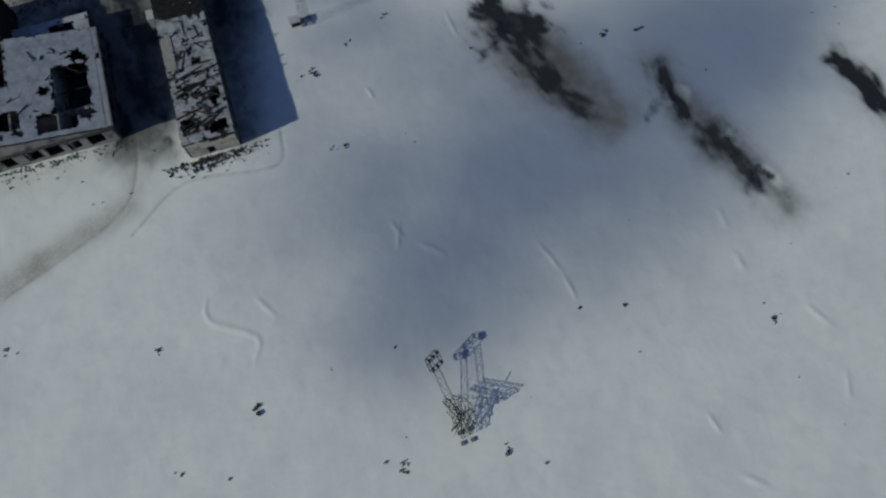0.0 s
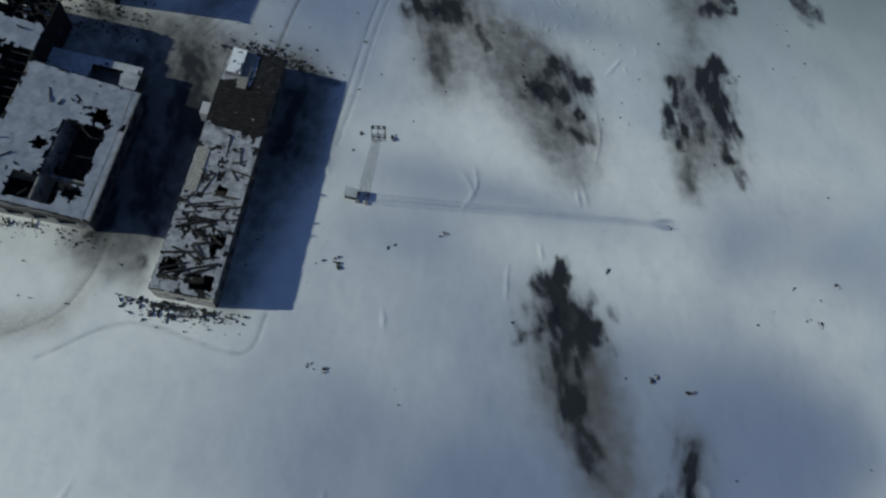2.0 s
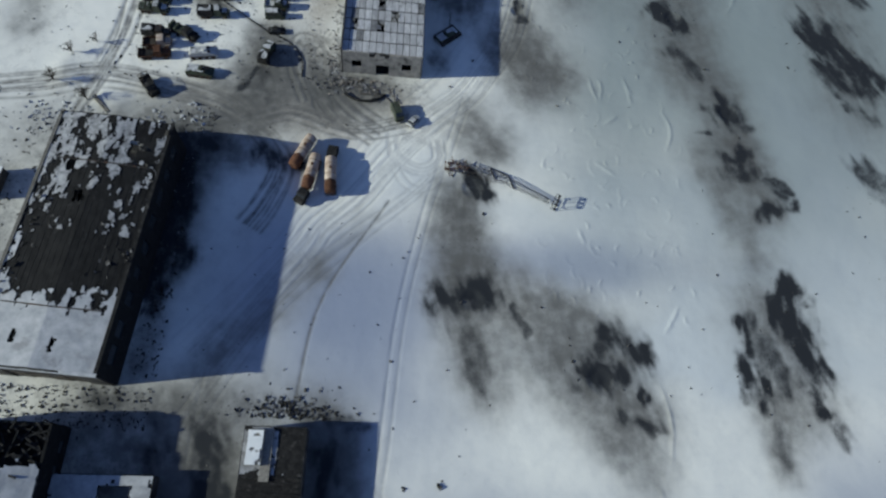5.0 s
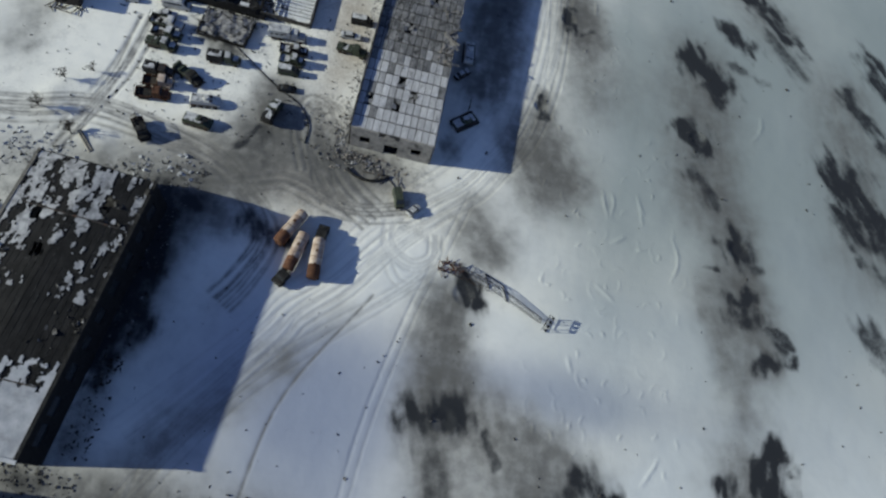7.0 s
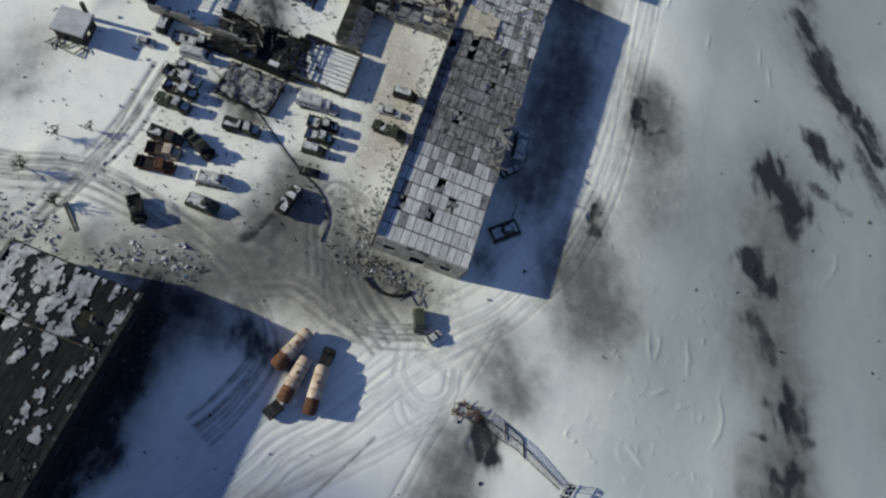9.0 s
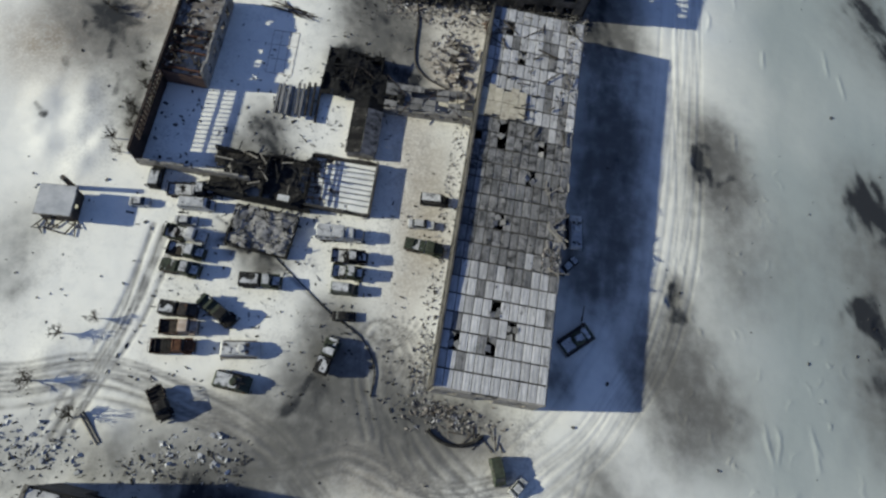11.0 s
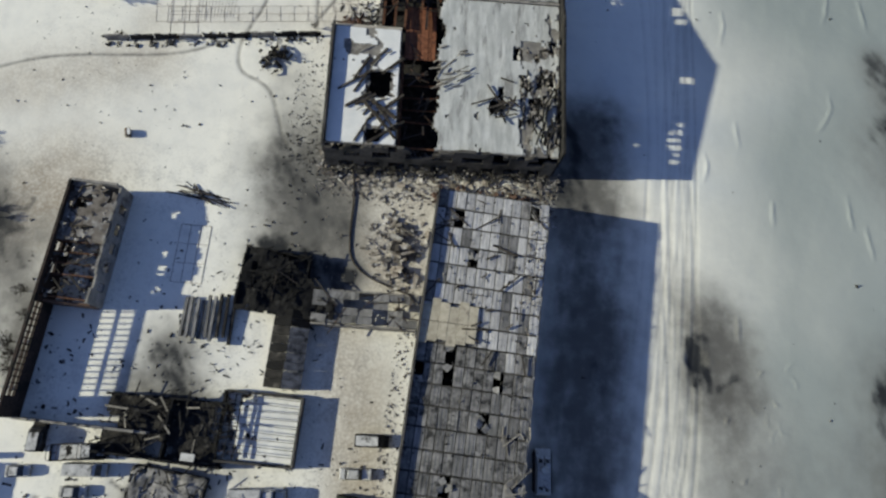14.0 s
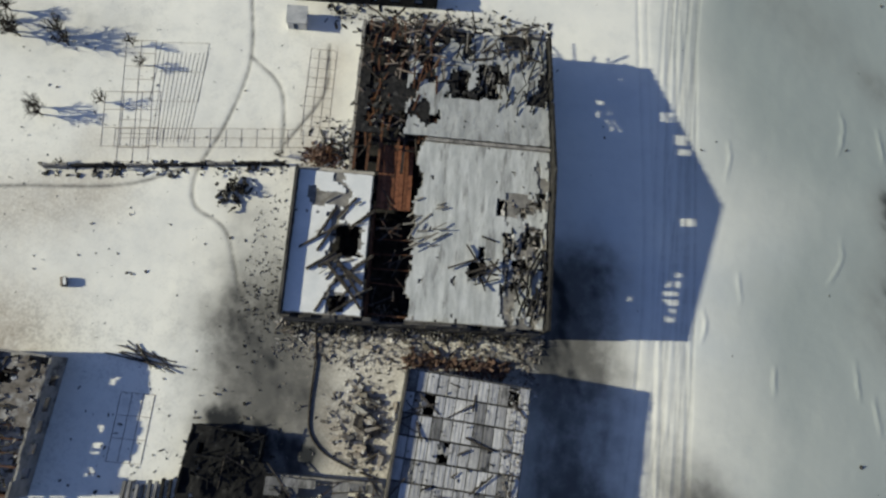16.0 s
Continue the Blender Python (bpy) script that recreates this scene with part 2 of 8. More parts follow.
def box(bm, x0, x1, y0, y1, z0, z1, m=None):
    vs = [bm.verts.new((x, y, z)) for z in (z0, z1) for y in (y0, y1) for x in (x0, x1)]
    for f in ((0, 2, 3, 1), (4, 5, 7, 6), (0, 1, 5, 4), (1, 3, 7, 5), (3, 2, 6, 7), (2, 0, 4, 6)):
        bm.faces.new([vs[i] for i in f])
    if m is not None:
        bmesh.ops.transform(bm, matrix=m, verts=vs)
    return vs


def beam(bm, a, b, w, h=None):
    """A bar of rectangular section from a to b."""
    a, b = Vector(a), Vector(b)
    d = b - a
    if d.length < 1e-4:
        return
    q = d.to_track_quat("X", "Z").to_matrix().to_4x4()
    box(bm, 0, d.length, -w / 2, w / 2, -(h or w) / 2, (h or w) / 2, Matrix.Translation(a) @ q)


def tube(bm, a, b, r0, r1=None, n=8, caps=True):
    a, b = Vector(a), Vector(b)
    d = b - a
    m = Matrix.Translation((a + b) / 2) @ d.to_track_quat("Z", "Y").to_matrix().to_4x4()
    bmesh.ops.create_cone(bm, cap_ends=caps, segments=n, radius1=r0, radius2=r0 if r1 is None else r1, depth=d.length, matrix=m)


def mesh_from(bm, name, material, smooth=False):
    me = bpy.data.meshes.new(name)
    bmesh.ops.recalc_face_normals(bm, faces=bm.faces)
    bm.to_mesh(me)
    bm.free()
    me.materials.append(material)
    if smooth:
        me.polygons.foreach_set("use_smooth", [True] * len(me.polygons))
    return me


def part(name, bm, material, parent, label="", smooth=False):
    """Links a bmesh as one mesh object under a thing or a part."""
    ob = new(name, mesh_from(bm, name, material, smooth))
    ob.parent = parent
    return tagged(ob, label)


def piece(name, me, parent, m):
    """An object of its own on a shared mesh, under parent, at the pose m."""
    ob = new(name, me)
    ob.parent = parent
    ob.matrix_basis = m
    return ob


def thing(name, label, category, x, y, z=0.0, rz=0.0, group="", kind=""):
    ob = new(name)
    ob.matrix_basis = pose(x, y, z, 0, 0, rz)
    return tagged(ob, label, category, group, kind)


def wall(parent, a, b, z0, z1, thick, material, openings=(), name="wall", top=None, blocked=0.0):
    """A wall from a to b with openings (start, end, low, high) through it; top(s) gives an uneven crown."""
    bm = bmesh.new()
    a, b = Vector((*a, 0)), Vector((*b, 0))
    d = b - a
    m = Matrix.Translation(a) @ Matrix.Rotation(math.atan2(d.y, d.x), 4, "Z")
    n = d.length
    cuts = sorted({0.0, n, *[c for o in openings for c in o[:2]], *(np.arange(0, n, 1.2).tolist() if top else [])})
    for s0, s1 in zip(cuts, cuts[1:]):
        if s1 - s0 < 1e-3:
            continue
        mid = (s0 + s1) / 2
        crown = top(mid) if top else z1
        lows = sorted((o[2], o[3]) for o in openings if o[0] - 1e-4 <= mid <= o[1] + 1e-4)
        z = z0
        for lo, hi in lows:
            if min(lo, crown) > z + 0.01:
                box(bm, s0, s1, -thick / 2, thick / 2, z, min(lo, crown), m)
            z = hi
        if crown > z + 0.01:
            box(bm, s0, s1, -thick / 2, thick / 2, z, crown, m)
    bmesh.ops.remove_doubles(bm, verts=bm.verts, dist=1e-3)
    ob = part(name, bm, material, parent)
    rng = random.Random(len(openings) * 7 + int(n * 10))
    # opaque panes added to stop sunlight leaking through the openings
    for s0, s1, lo, hi in openings:
        if rng.random() < blocked and hi < z1:
            g = bmesh.new()
            box(g, s0 - 0.02, s1 + 0.02, -0.04, 0.04, lo - 0.02, hi + 0.02, m)
            part("window_pane", g, GLASS, ob)
    return ob


def windows(n, length, width, low, high, margin=1.5):
    step = (length - 2 * margin) / n
    rng = random.Random(int(length * 10) + n)
    out = []
    for i in range(n):
        mid, half = margin + step * (i + 0.5) + rng.uniform(-0.1, 0.1) * step, width / 2 * rng.uniform(0.75, 1.15)
        out.append((mid - half, mid + half, low + rng.uniform(0, 0.3) * (low > 0.5), high + rng.uniform(-0.3, 0.15)))
    return out


def sheet(parent, name, x0, x1, y0, y1, z, mask, material, thick=0.12, step=0.5, label="", wave=0.06, height=None, seed=3):
    """A layer lying on a roof or floor, ragged where mask(x, y) falls below a half; height(x, y) adds to z."""
    nx, ny = max(2, int((x1 - x0) / step)), max(2, int((y1 - y0) / step))
    xs, ys = np.linspace(x0, x1, nx + 1), np.linspace(y0, y1, ny + 1)
    gx, gy = np.meshgrid(xs, ys)
    gz = z + wave * vnoise(gx, gy, 2.5, seed) + (height(gx, gy) if height else 0)
    cx, cy = np.meshgrid((xs[1:] + xs[:-1]) / 2, (ys[1:] + ys[:-1]) / 2)
    keep = mask(cx, cy) > 0.5
    jx, jy = (vnoise(gx, gy, 0.6, 5) - 0.5) * step * 1.1, (vnoise(gx, gy, 0.6, 6) - 0.5) * step * 1.1
    gx2, gy2 = np.clip(gx + jx, x0, x1), np.clip(gy + jy, y0, y1)
    top = np.stack([gx2, gy2, gz + thick], -1).reshape(-1, 3)
    low = np.stack([gx2, gy2, gz], -1).reshape(-1, 3)
    w, off = nx + 1, len(top)
    faces = []
    pad = np.pad(keep, 1)
    for j, i in np.argwhere(keep):
        a, b, c, d = j * w + i, j * w + i + 1, (j + 1) * w + i + 1, (j + 1) * w + i
        faces.append((a, b, c, d))
        for (dj, di), (p, q) in (((0, 1), (a, b)), ((1, 2), (b, c)), ((2, 1), (c, d)), ((1, 0), (d, a))):
            if not pad[j + dj, i + di]:
                faces.append((q, p, p + off, q + off))
    me = bpy.data.meshes.new(name)
    me.from_pydata(np.concatenate([top, low]).tolist(), [], faces)
    me.materials.append(material)
    ob = new(name, me)
    ob.parent = parent
    return tagged(ob, label)


def scatter(name, label, category, n, place, size, material, seed, flat=0.5, parent=None, long=1.0, z=None):
    """Loose broken pieces, too many to count, in one mesh: place(rng) gives x, y; size a range in metres."""
    rng = random.Random(seed)
    verts, faces = [], []
    for _ in range(n):
        q = place(rng)
        x, y = q[0], q[1]
        s = size[0] + (size[1] - size[0]) * rng.random() ** 2.2
        sx, sy, sz = s * (1 + (long - 1) * rng.random()), s * (0.25 + 0.5 * rng.random()), s * flat * (0.3 + 0.7 * rng.random())
        e = Euler((rng.gauss(0, 0.35), rng.gauss(0, 0.35), rng.uniform(0, 6.3))).to_matrix()
        base = len(verts)
        zz = (q[2] if len(q) > 2 else (z or 0.0)) + sz * 0.3 + (0.0 if parent else float(lie_z(x, y)))
        for c in ((-1, -1, -1), (1, -1, -1), (-1, 1, -1), (1, 1, -1), (-1, -1, 1), (1, -1, 1), (-1, 1, 1), (1, 1, 1)):
            k = 0.75 + 0.4 * rng.random()
            v = e @ Vector((c[0] * sx / 2 * k, c[1] * sy / 2 * k, c[2] * sz / 2 * k))
            verts.append((x + v.x, y + v.y, zz + v.z))
        faces += [tuple(base + i for i in f) for f in ((0, 2, 3, 1), (4, 5, 7, 6), (0, 1, 5, 4), (1, 3, 7, 5), (3, 2, 6, 7), (2, 0, 4, 6))]
    me = bpy.data.meshes.new(name)
    me.from_pydata(verts, [], faces)
    me.materials.append(material)
    ob = new(name, me)
    if parent:
        ob.parent = parent
        return tagged(ob, label, kind="stuff")
    return tagged(ob, label, category, kind="stuff")


def within(x0, x1, y0, y1):
    return lambda r: (r.uniform(x0, x1), r.uniform(y0, y1))


def heap(cx, cy, rx, ry, top=0.0):
    def f(r):
        while True:
            u, v = r.gauss(0, 0.5), r.gauss(0, 0.5)
            x, y = cx + rx * u, cy + ry * v
            if float(vnoise(x, y, 2.5, 13)) + 0.35 * r.random() > 0.55:
                return x, y, top * max(0.0, 1 - math.hypot(u, v)) * r.random()
    return f

# ---------------------------------------------------------------- the ground: one snow sheet out to the horizon
# Old smoke stains about the buildings, with painted shade by the hall and barracks: start, end, half width, strength,
# in metres.
SOOT_SHADE_YARD = [
    (27, 272, 31, 263, 3.3, 0.4), (43, 365, 51, 360, 4.9, 0.4), (62, 351, 65, 349, 2.4, 0.5), (66, 326, 69, 318, 3.0, 0.7),
    # the first row here darkens the hall's cast shadow
    (5, 291, 9, 302, 4.0, 0.7), (-60, 127, -44, 127, 4.0, 0.45), (-54, 118, -44, 116, 4.5, 0.45), (-11, 118, -13, 92, 3.5, 0.4),
    (-56, 190, -42, 190, 4.5, 0.5), (-30, 205, -22, 204, 4.0, 0.4), (-14, 199, -6, 201, 4.0, 0.5), (-63, 190, -56, 196, 4.0, 0.45),
    (-33, 198, -20, 198, 6.0, 0.2), (-30.5, 115, -30.5, 106, 2.2, 1.1), (-14, 118, -14, 108, 3.0, 0.8),
]
SOOT_SHADE_YARD_B = [
    # the first row blackens the shaded corner of the hall
    (6, 300, 5, 286, 4.0, 0.9), (-39, 199, -37, 204, 2.6, 0.7), (-21, 201, -11, 203, 3.9, 0.7),
    (-42, 195, -18, 197, 5.3, 0.2), (-46, 185, -44, 184, 2.6, 0.8), (-38, 215, -35, 206, 2.7, 0.5), (-48, 190, -35, 190, 1.8, 0.5),
    (-34, 212, -35, 216, 2.2, 0.5), (-40, 281, -36, 275, 4.3, 0.6),
    (-68, 81, -42, 80.5, 3.0, 0.2),
]
SOOT_YARD_C = [
    (-84, 96, -83, 124, 4.0, 0.5), (-86, 100, -82, 150, 9.0, 0.5), (-90, 150, -80, 182, 9.0, 0.55), (-49.5, 158, -47.5, 184, 3.0, 1.0),
    (-50, 120, -38, 119, 4.0, 0.7), (-36, 92, -35, 122, 4.5, 1.1), (-56, 129, -46, 128, 4.0, 0.7), (-15, 78, -14, 124, 3.0, 0.55),
    (-30, 131, -18, 129, 4.0, 0.6), (-80, 187, -50, 188, 3.0, 0.35), 
    (-100, 329, -78, 330, 4.0, 0.4), (-40, 286, -38, 268, 5.5, 0.5), 
]
SOOT_YARD_D = [
    (-34, 213, -33, 205, 4.0, 0.5), (-40, 204, -36, 196, 4.5, 0.65), 
    
    (-80, 247, -78, 242, 1.6, 0.6), (-86, 250, -80, 255, 2.8, 0.4), (-90, 213, -91, 222, 3.4, 0.6),
    (-48, 302, -42, 288, 3.7, 0.5), (-46, 285, -39, 276, 4.4, 0.7), 
]
SOOT_SHADE_YARD_E = [
    (-33, 104, -33, 90, 2.6, 0.55), (-13, 112, -14, 122, 3.0, 0.4), (-49.6, 136, -49, 156, 1.6, 0.5),
    # deepens the shade in the gap beside the barracks
    (-34, 122, -34, 92, 4.0, 0.6),
]
# Blast streaks on the open snow, dark cores and the grey veil round them.
BLAST_CORE = [
    (44, 86, 47, 84, 7.0, 0.95), (40, 92, 43.5, 88, 2, 0.65), (44.6, 97.5, 45.6, 90, 1.9, 0.85), (37.5, 80.5, 42, 83, 2, 0.65),
    (43, 91, 46, 88, 3, 0.8), (48, 88, 53, 83, 2.2, 0.75), (46, 79, 49, 68, 3.9, 0.8), (49, 67, 53, 60, 3.4, 0.6),
    (73, 66, 72, 60, 3.6, 0.75), (72, 60, 72, 52, 2.6, 0.95), (73, 51, 75, 43, 3.1, 0.7), (64.6, 53.2, 70, 56.7, 1.7, 0.45),
    (76, 47, 79, 34, 3.5, 0.6), (112, 54, 114, 40, 3.5, 0.85), (79, 35.8, 78.6, 30.5, 1.9, 0.6),
]
BLAST_CORE_B = [
    (80.7, 35.2, 82.4, 32.6, 1.1, 0.6), (13, 180, 16, 177, 3.2, 0.95), (7, 152, 15, 154, 4.5, 0.75), (13, 155, 14, 151, 2.6, 0.95),
    (21.0, 151.2, 24.0, 145.3, 1.2, 0.5), (10, 147, 15, 136, 3.4, 0.4), (41, 147, 47, 142, 3.2, 0.75), (36, 138, 42, 138, 3.7, 0.85),
    (41.3, 129.4, 48.6, 128.1, 2.1, 0.6), (46.3, 134.1, 47.1, 133.6, 1.5, 0.8), (36.6, 142.0, 41.8, 145.1, 2.2, 0.6), (82, 158, 81, 150, 4.5, 0.95),
    (71, 151, 71, 144, 2.7, 0.8), (82, 148, 85, 140, 4.3, 0.8), (70, 141, 72, 134, 3.8, 0.8),
]
BLAST_CORE_C = [
    (83.0, 136.1, 84.3, 131.7, 2.4, 0.7), (78.3, 155.7, 81.8, 158.7, 1.3, 0.7), (84.4, 158.7, 86.1, 155.2, 1.2, 0.6), (75, 145, 77, 137, 3.6, 0.5),
    (85.0, 132.3, 88.0, 126.4, 1.9, 0.5), (73.9, 131.3, 74.3, 123.0, 2.1, 0.4), (75, 188, 80, 188, 3.7, 0.65), (79.3, 177.1, 87.6, 178.6, 2.1, 0.65),
    (84.3, 185.9, 87.4, 182.6, 1.3, 0.6), (90, 275, 98, 265, 4.7, 0.5), (120, 279, 127, 266, 5.0, 0.7), (112, 262, 123, 245, 3.6, 0.6),
    (103, 235, 108, 225, 5.5, 0.8), (105, 221, 109, 215, 4.4, 0.7), (110, 233, 117, 217, 6.8, 0.75),
]
BLAST_CORE_D = [
    (110, 209, 116, 206, 2.5, 0.5), (109, 191, 113, 187, 4.7, 0.55), (68, 310, 79, 294, 4.8, 0.7), (79, 294, 94, 277, 3.9, 0.75),
    (76, 274, 81, 270, 4.1, 0.7), (65, 258, 73, 253, 6.0, 0.85), (63, 235, 68, 232, 4.4, 0.75), (66, 222, 69, 216, 3.1, 0.55),
    (74, 205, 78, 202, 4.1, 0.95), (67.7, 197.5, 70.3, 198.3, 0.9, 0.6), (74, 191, 79, 192, 3.1, 0.75), (76.9, 261.3, 86.9, 257.5, 2.1, 0.45),
    (28.7, 262.8, 29.9, 258.2, 2.2, 0.95), (32.6, 257.3, 35.5, 258.8, 1.1, 0.5), (24.2, 232.7, 24.7, 227.8, 1.6, 0.95),
]
BLAST_CORE_E = [
    (11, 256, 13, 255, 2.9, 0.35), (3, 214, 5, 211, 3.0, 0.4),
]
BLAST_VEIL = [
    (44, 85, 48, 72, 7.8, 0.625), (48, 75, 55, 56, 5.2, 0.625), (73, 66, 75, 42, 4.4, 0.625), (75, 50, 82, 26, 4.4, 0.5625),
    (50, 79, 59, 59, 5.4, 0.5625), (112, 53, 114, 38, 4.5, 0.5), (11, 175, 11, 155, 5.2, 0.75), (9, 153, 15, 134, 5.8, 0.6875),
    (17, 157, 31, 151, 5.6, 0.625), (22, 147, 30, 138, 7.4, 0.475), (39, 144, 45, 130, 7.7, 0.75), (39, 126, 47, 118, 5.5, 0.4375),
    (30, 142, 34, 135, 5.8, 0.4375), (76, 152, 80, 135, 8.8, 0.6875), (74, 133, 74, 121, 3.7, 0.5625),
]
BLAST_VEIL_B = [
    (67, 191, 76, 167, 4.8, 0.5625), (77, 195, 82, 179, 5.4, 0.625), (111, 258, 113, 211, 12.1, 0.5625), (24, 218, 28, 209, 8.3, 0.625),
    (12, 197, 17, 189, 5.9, 0.5625), (9, 176, 6, 166, 5.3, 0.5), (69, 256, 68, 218, 9.6, 0.625), (68, 306, 91, 279, 8.9, 0.525),
    (75, 208, 77, 190, 5.5, 0.5625), (26, 218, 34, 211, 7.6, 0.4375), (10, 192, 16, 188, 5.4, 0.4375), (32, 266, 34, 257, 4.9, 0.75),
    (32, 255, 36, 238, 7.2, 0.4), (23, 215, 26, 209, 5.1, 0.5), (25, 233, 25, 227, 2.9, 0.625),
]
# Soot along the burnt buildings, and shade painted into their cast shadows.
WALL_SOOT_SHADE = [
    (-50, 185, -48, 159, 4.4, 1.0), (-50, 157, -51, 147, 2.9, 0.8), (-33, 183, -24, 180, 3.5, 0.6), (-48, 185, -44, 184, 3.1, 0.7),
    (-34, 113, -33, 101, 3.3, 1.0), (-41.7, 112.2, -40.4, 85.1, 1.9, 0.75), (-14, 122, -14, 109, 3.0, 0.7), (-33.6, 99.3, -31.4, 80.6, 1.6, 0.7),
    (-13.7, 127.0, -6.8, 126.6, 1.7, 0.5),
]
WALL_VEIL_SHADE = [
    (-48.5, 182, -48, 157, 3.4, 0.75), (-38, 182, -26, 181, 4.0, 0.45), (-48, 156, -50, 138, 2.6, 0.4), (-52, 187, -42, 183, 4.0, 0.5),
    # the last row here deepens the barracks' own shadow
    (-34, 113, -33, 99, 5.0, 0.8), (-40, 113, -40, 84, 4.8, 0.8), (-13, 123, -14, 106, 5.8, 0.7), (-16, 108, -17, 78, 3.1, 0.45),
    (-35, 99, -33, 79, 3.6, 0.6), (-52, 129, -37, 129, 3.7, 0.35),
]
YARD_CORE = [
    (-90.8, 266.1, -87.6, 265.9, 1.8, 0.85), (-89.1, 265.7, -88.5, 257.6, 0.8, 0.55), (-89.3, 266.3, -85.2, 270.5, 0.8, 0.5), (-88.8, 265.8, -83.5, 259.9, 0.8, 0.45),
    (-94.2, 267.5, -89.8, 266.2, 0.8, 0.45), (-89.4, 266.9, -90.2, 271.7, 0.7, 0.45), (-95.2, 263.7, -93.6, 261.6, 1.1, 0.75), (-99.0, 271.8, -97.8, 270.1, 1.1, 0.65),
    (-96.7, 244.9, -95.3, 243.5, 0.8, 0.6), (-96.5, 254.3, -94.6, 252.8, 0.9, 0.5), (-58.3, 250.4, -53.8, 244.9, 1.9, 0.6), (-45.1, 268.9, -35.3, 267.4, 2.3, 0.95),
    (-35.3, 267.7, -30.9, 266.7, 0.9, 0.7), (-46.1, 264.6, -38.6, 259.5, 2.4, 0.8), (-54.1, 225.2, -50.2, 224.2, 1.3, 0.7), (-57.5, 225.9, -54.8, 224.2, 1.1, 0.6),
    (-53.4, 237.1, -49.4, 236.5, 1.4, 0.6),
]
YARD_VEIL_SHADE = [
    (-42, 343, -8, 347, 2.6, 0.45),
    # grey lane veil, also blurring the edge of the hangar's shadow
    (-38, 136, -20, 156, 4.1, 0.5), (-20, 156, -10, 169, 3.0, 0.35), (-34, 168, -39, 148, 6.5, 0.25),
    # soot with painted shade, deepening the cast shadows of garage and hall
    (9, 284, 9, 232, 8.5, 0.8), (12, 264, 12, 242, 4.5, 0.6), (5, 214, 4, 209, 3.0, 0.4), (6, 300, 7, 291, 4.5, 0.7),
    (-95, 272, -86, 262, 6.1, 0.65), (-100, 266, -94, 259, 4.9, 0.55), (-81.2, 254.4, -79.2, 242.7, 1.8, 0.6), (-82.0, 266.0, -79.5, 268.8, 2.0, 0.4),
    (-57, 251, -53, 243, 4.3, 0.65), (-41, 282, -40, 273, 4.5, 0.55), (-44, 267, -34, 266, 3.9, 0.7), (-30.8, 265.8, -33.6, 261.9, 2.5, 0.5),
    (-60, 243, -46, 236, 4.6, 0.6), (-56, 226, -50, 223, 3.2, 0.8), (-38, 215, -35, 206, 3.0, 0.5), (-46.4, 229.8, -42.1, 226.4, 2.5, 0.25),
]
LATE_CORE = [
    (62, 237, 67, 230, 3, 0.75), (64, 259, 72, 254, 4.3, 0.7), (68, 251, 73, 246, 2.6, 0.6), (65.1, 222.6, 69.3, 214.4, 2.3, 0.5),
    (75, 208, 78, 200, 3.5, 0.8), (77.9, 273.7, 81.5, 266.3, 2.5, 0.65), (74, 299, 88, 287, 3.1, 0.7), (90, 288, 101, 272, 2.6, 0.65),
    (82.4, 186.1, 85.8, 181.9, 2, 0.6), (-41, 199.3, -37.1, 205.2, 1.3, 0.6), (-33.7, 181.5, -30.9, 179.6, 1.8, 0.55), (-48.7, 185.4, -43.4, 185, 2.4, 0.5),
]
LATE_CORE_B = [
    (11.8, 181.1, 14, 176.9, 1.7, 0.7), (-56, 249, -53, 245, 2.6, 0.7), (-57.1, 237.3, -53.8, 238.5, 2.3, 0.65), (-54.4, 227.3, -51.4, 225.6, 2, 0.7),
    (-49.3, 226.2, -47, 227.3, 1.3, 0.55), (-85, 254.4, -84.5, 249.7, 1.3, 0.5), (-37.5, 270.6, -33.2, 264.9, 2, 0.55), (-44.5, 285.3, -40.8, 275.6, 1.7, 0.35),
    (28.5, 264.2, 28.8, 257.3, 1.3, 0.9),
]
LATE_VEIL = [
    (62, 262, 69, 214, 9.1, 0.25), (75, 211, 78, 179, 6.4, 0.23), (25, 219, 29, 207, 7.1, 0.21), (34, 261, 43, 244, 7.8, 0.19),
    (8, 175, 13, 163, 4.6, 0.21), (-26, 198, -15, 198, 6.7, 0.23), (-45, 197, -37, 199, 5.4, 0.21), (-23, 204, -18, 202, 3.4, 0.25),
    (-31, 194, -24, 194, 5.4, 0.17),
]
LATE_VEIL_B = [
    (34, 251, 38, 234, 7.9, 0.19), (50, 247, 51, 233, 5.6, 0.15), (30, 272, 31, 261, 4.1, 0.23), (-55, 250, -53, 241, 5, 0.25),
    (-54, 236, -52, 225, 4.3, 0.25), (-96, 277, -89, 260, 5.5, 0.21), (-42, 284, -39, 271, 4.7, 0.21), (-23, 255, -22, 243, 4.2, 0.17),
    (-83, 256, -82, 247, 3.3, 0.21),
]
# Blue-grey patches in the snow: centre, half axes, strength.
BLUE_GREY = [
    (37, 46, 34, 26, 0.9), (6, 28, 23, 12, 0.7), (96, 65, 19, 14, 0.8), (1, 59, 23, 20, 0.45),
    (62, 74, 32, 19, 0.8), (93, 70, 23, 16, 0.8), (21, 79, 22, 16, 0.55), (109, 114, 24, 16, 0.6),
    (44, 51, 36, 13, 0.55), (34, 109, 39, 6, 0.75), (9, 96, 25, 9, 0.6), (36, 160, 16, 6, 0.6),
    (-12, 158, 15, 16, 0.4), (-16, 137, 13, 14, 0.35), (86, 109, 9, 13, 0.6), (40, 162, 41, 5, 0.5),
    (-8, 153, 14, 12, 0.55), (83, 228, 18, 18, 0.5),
]
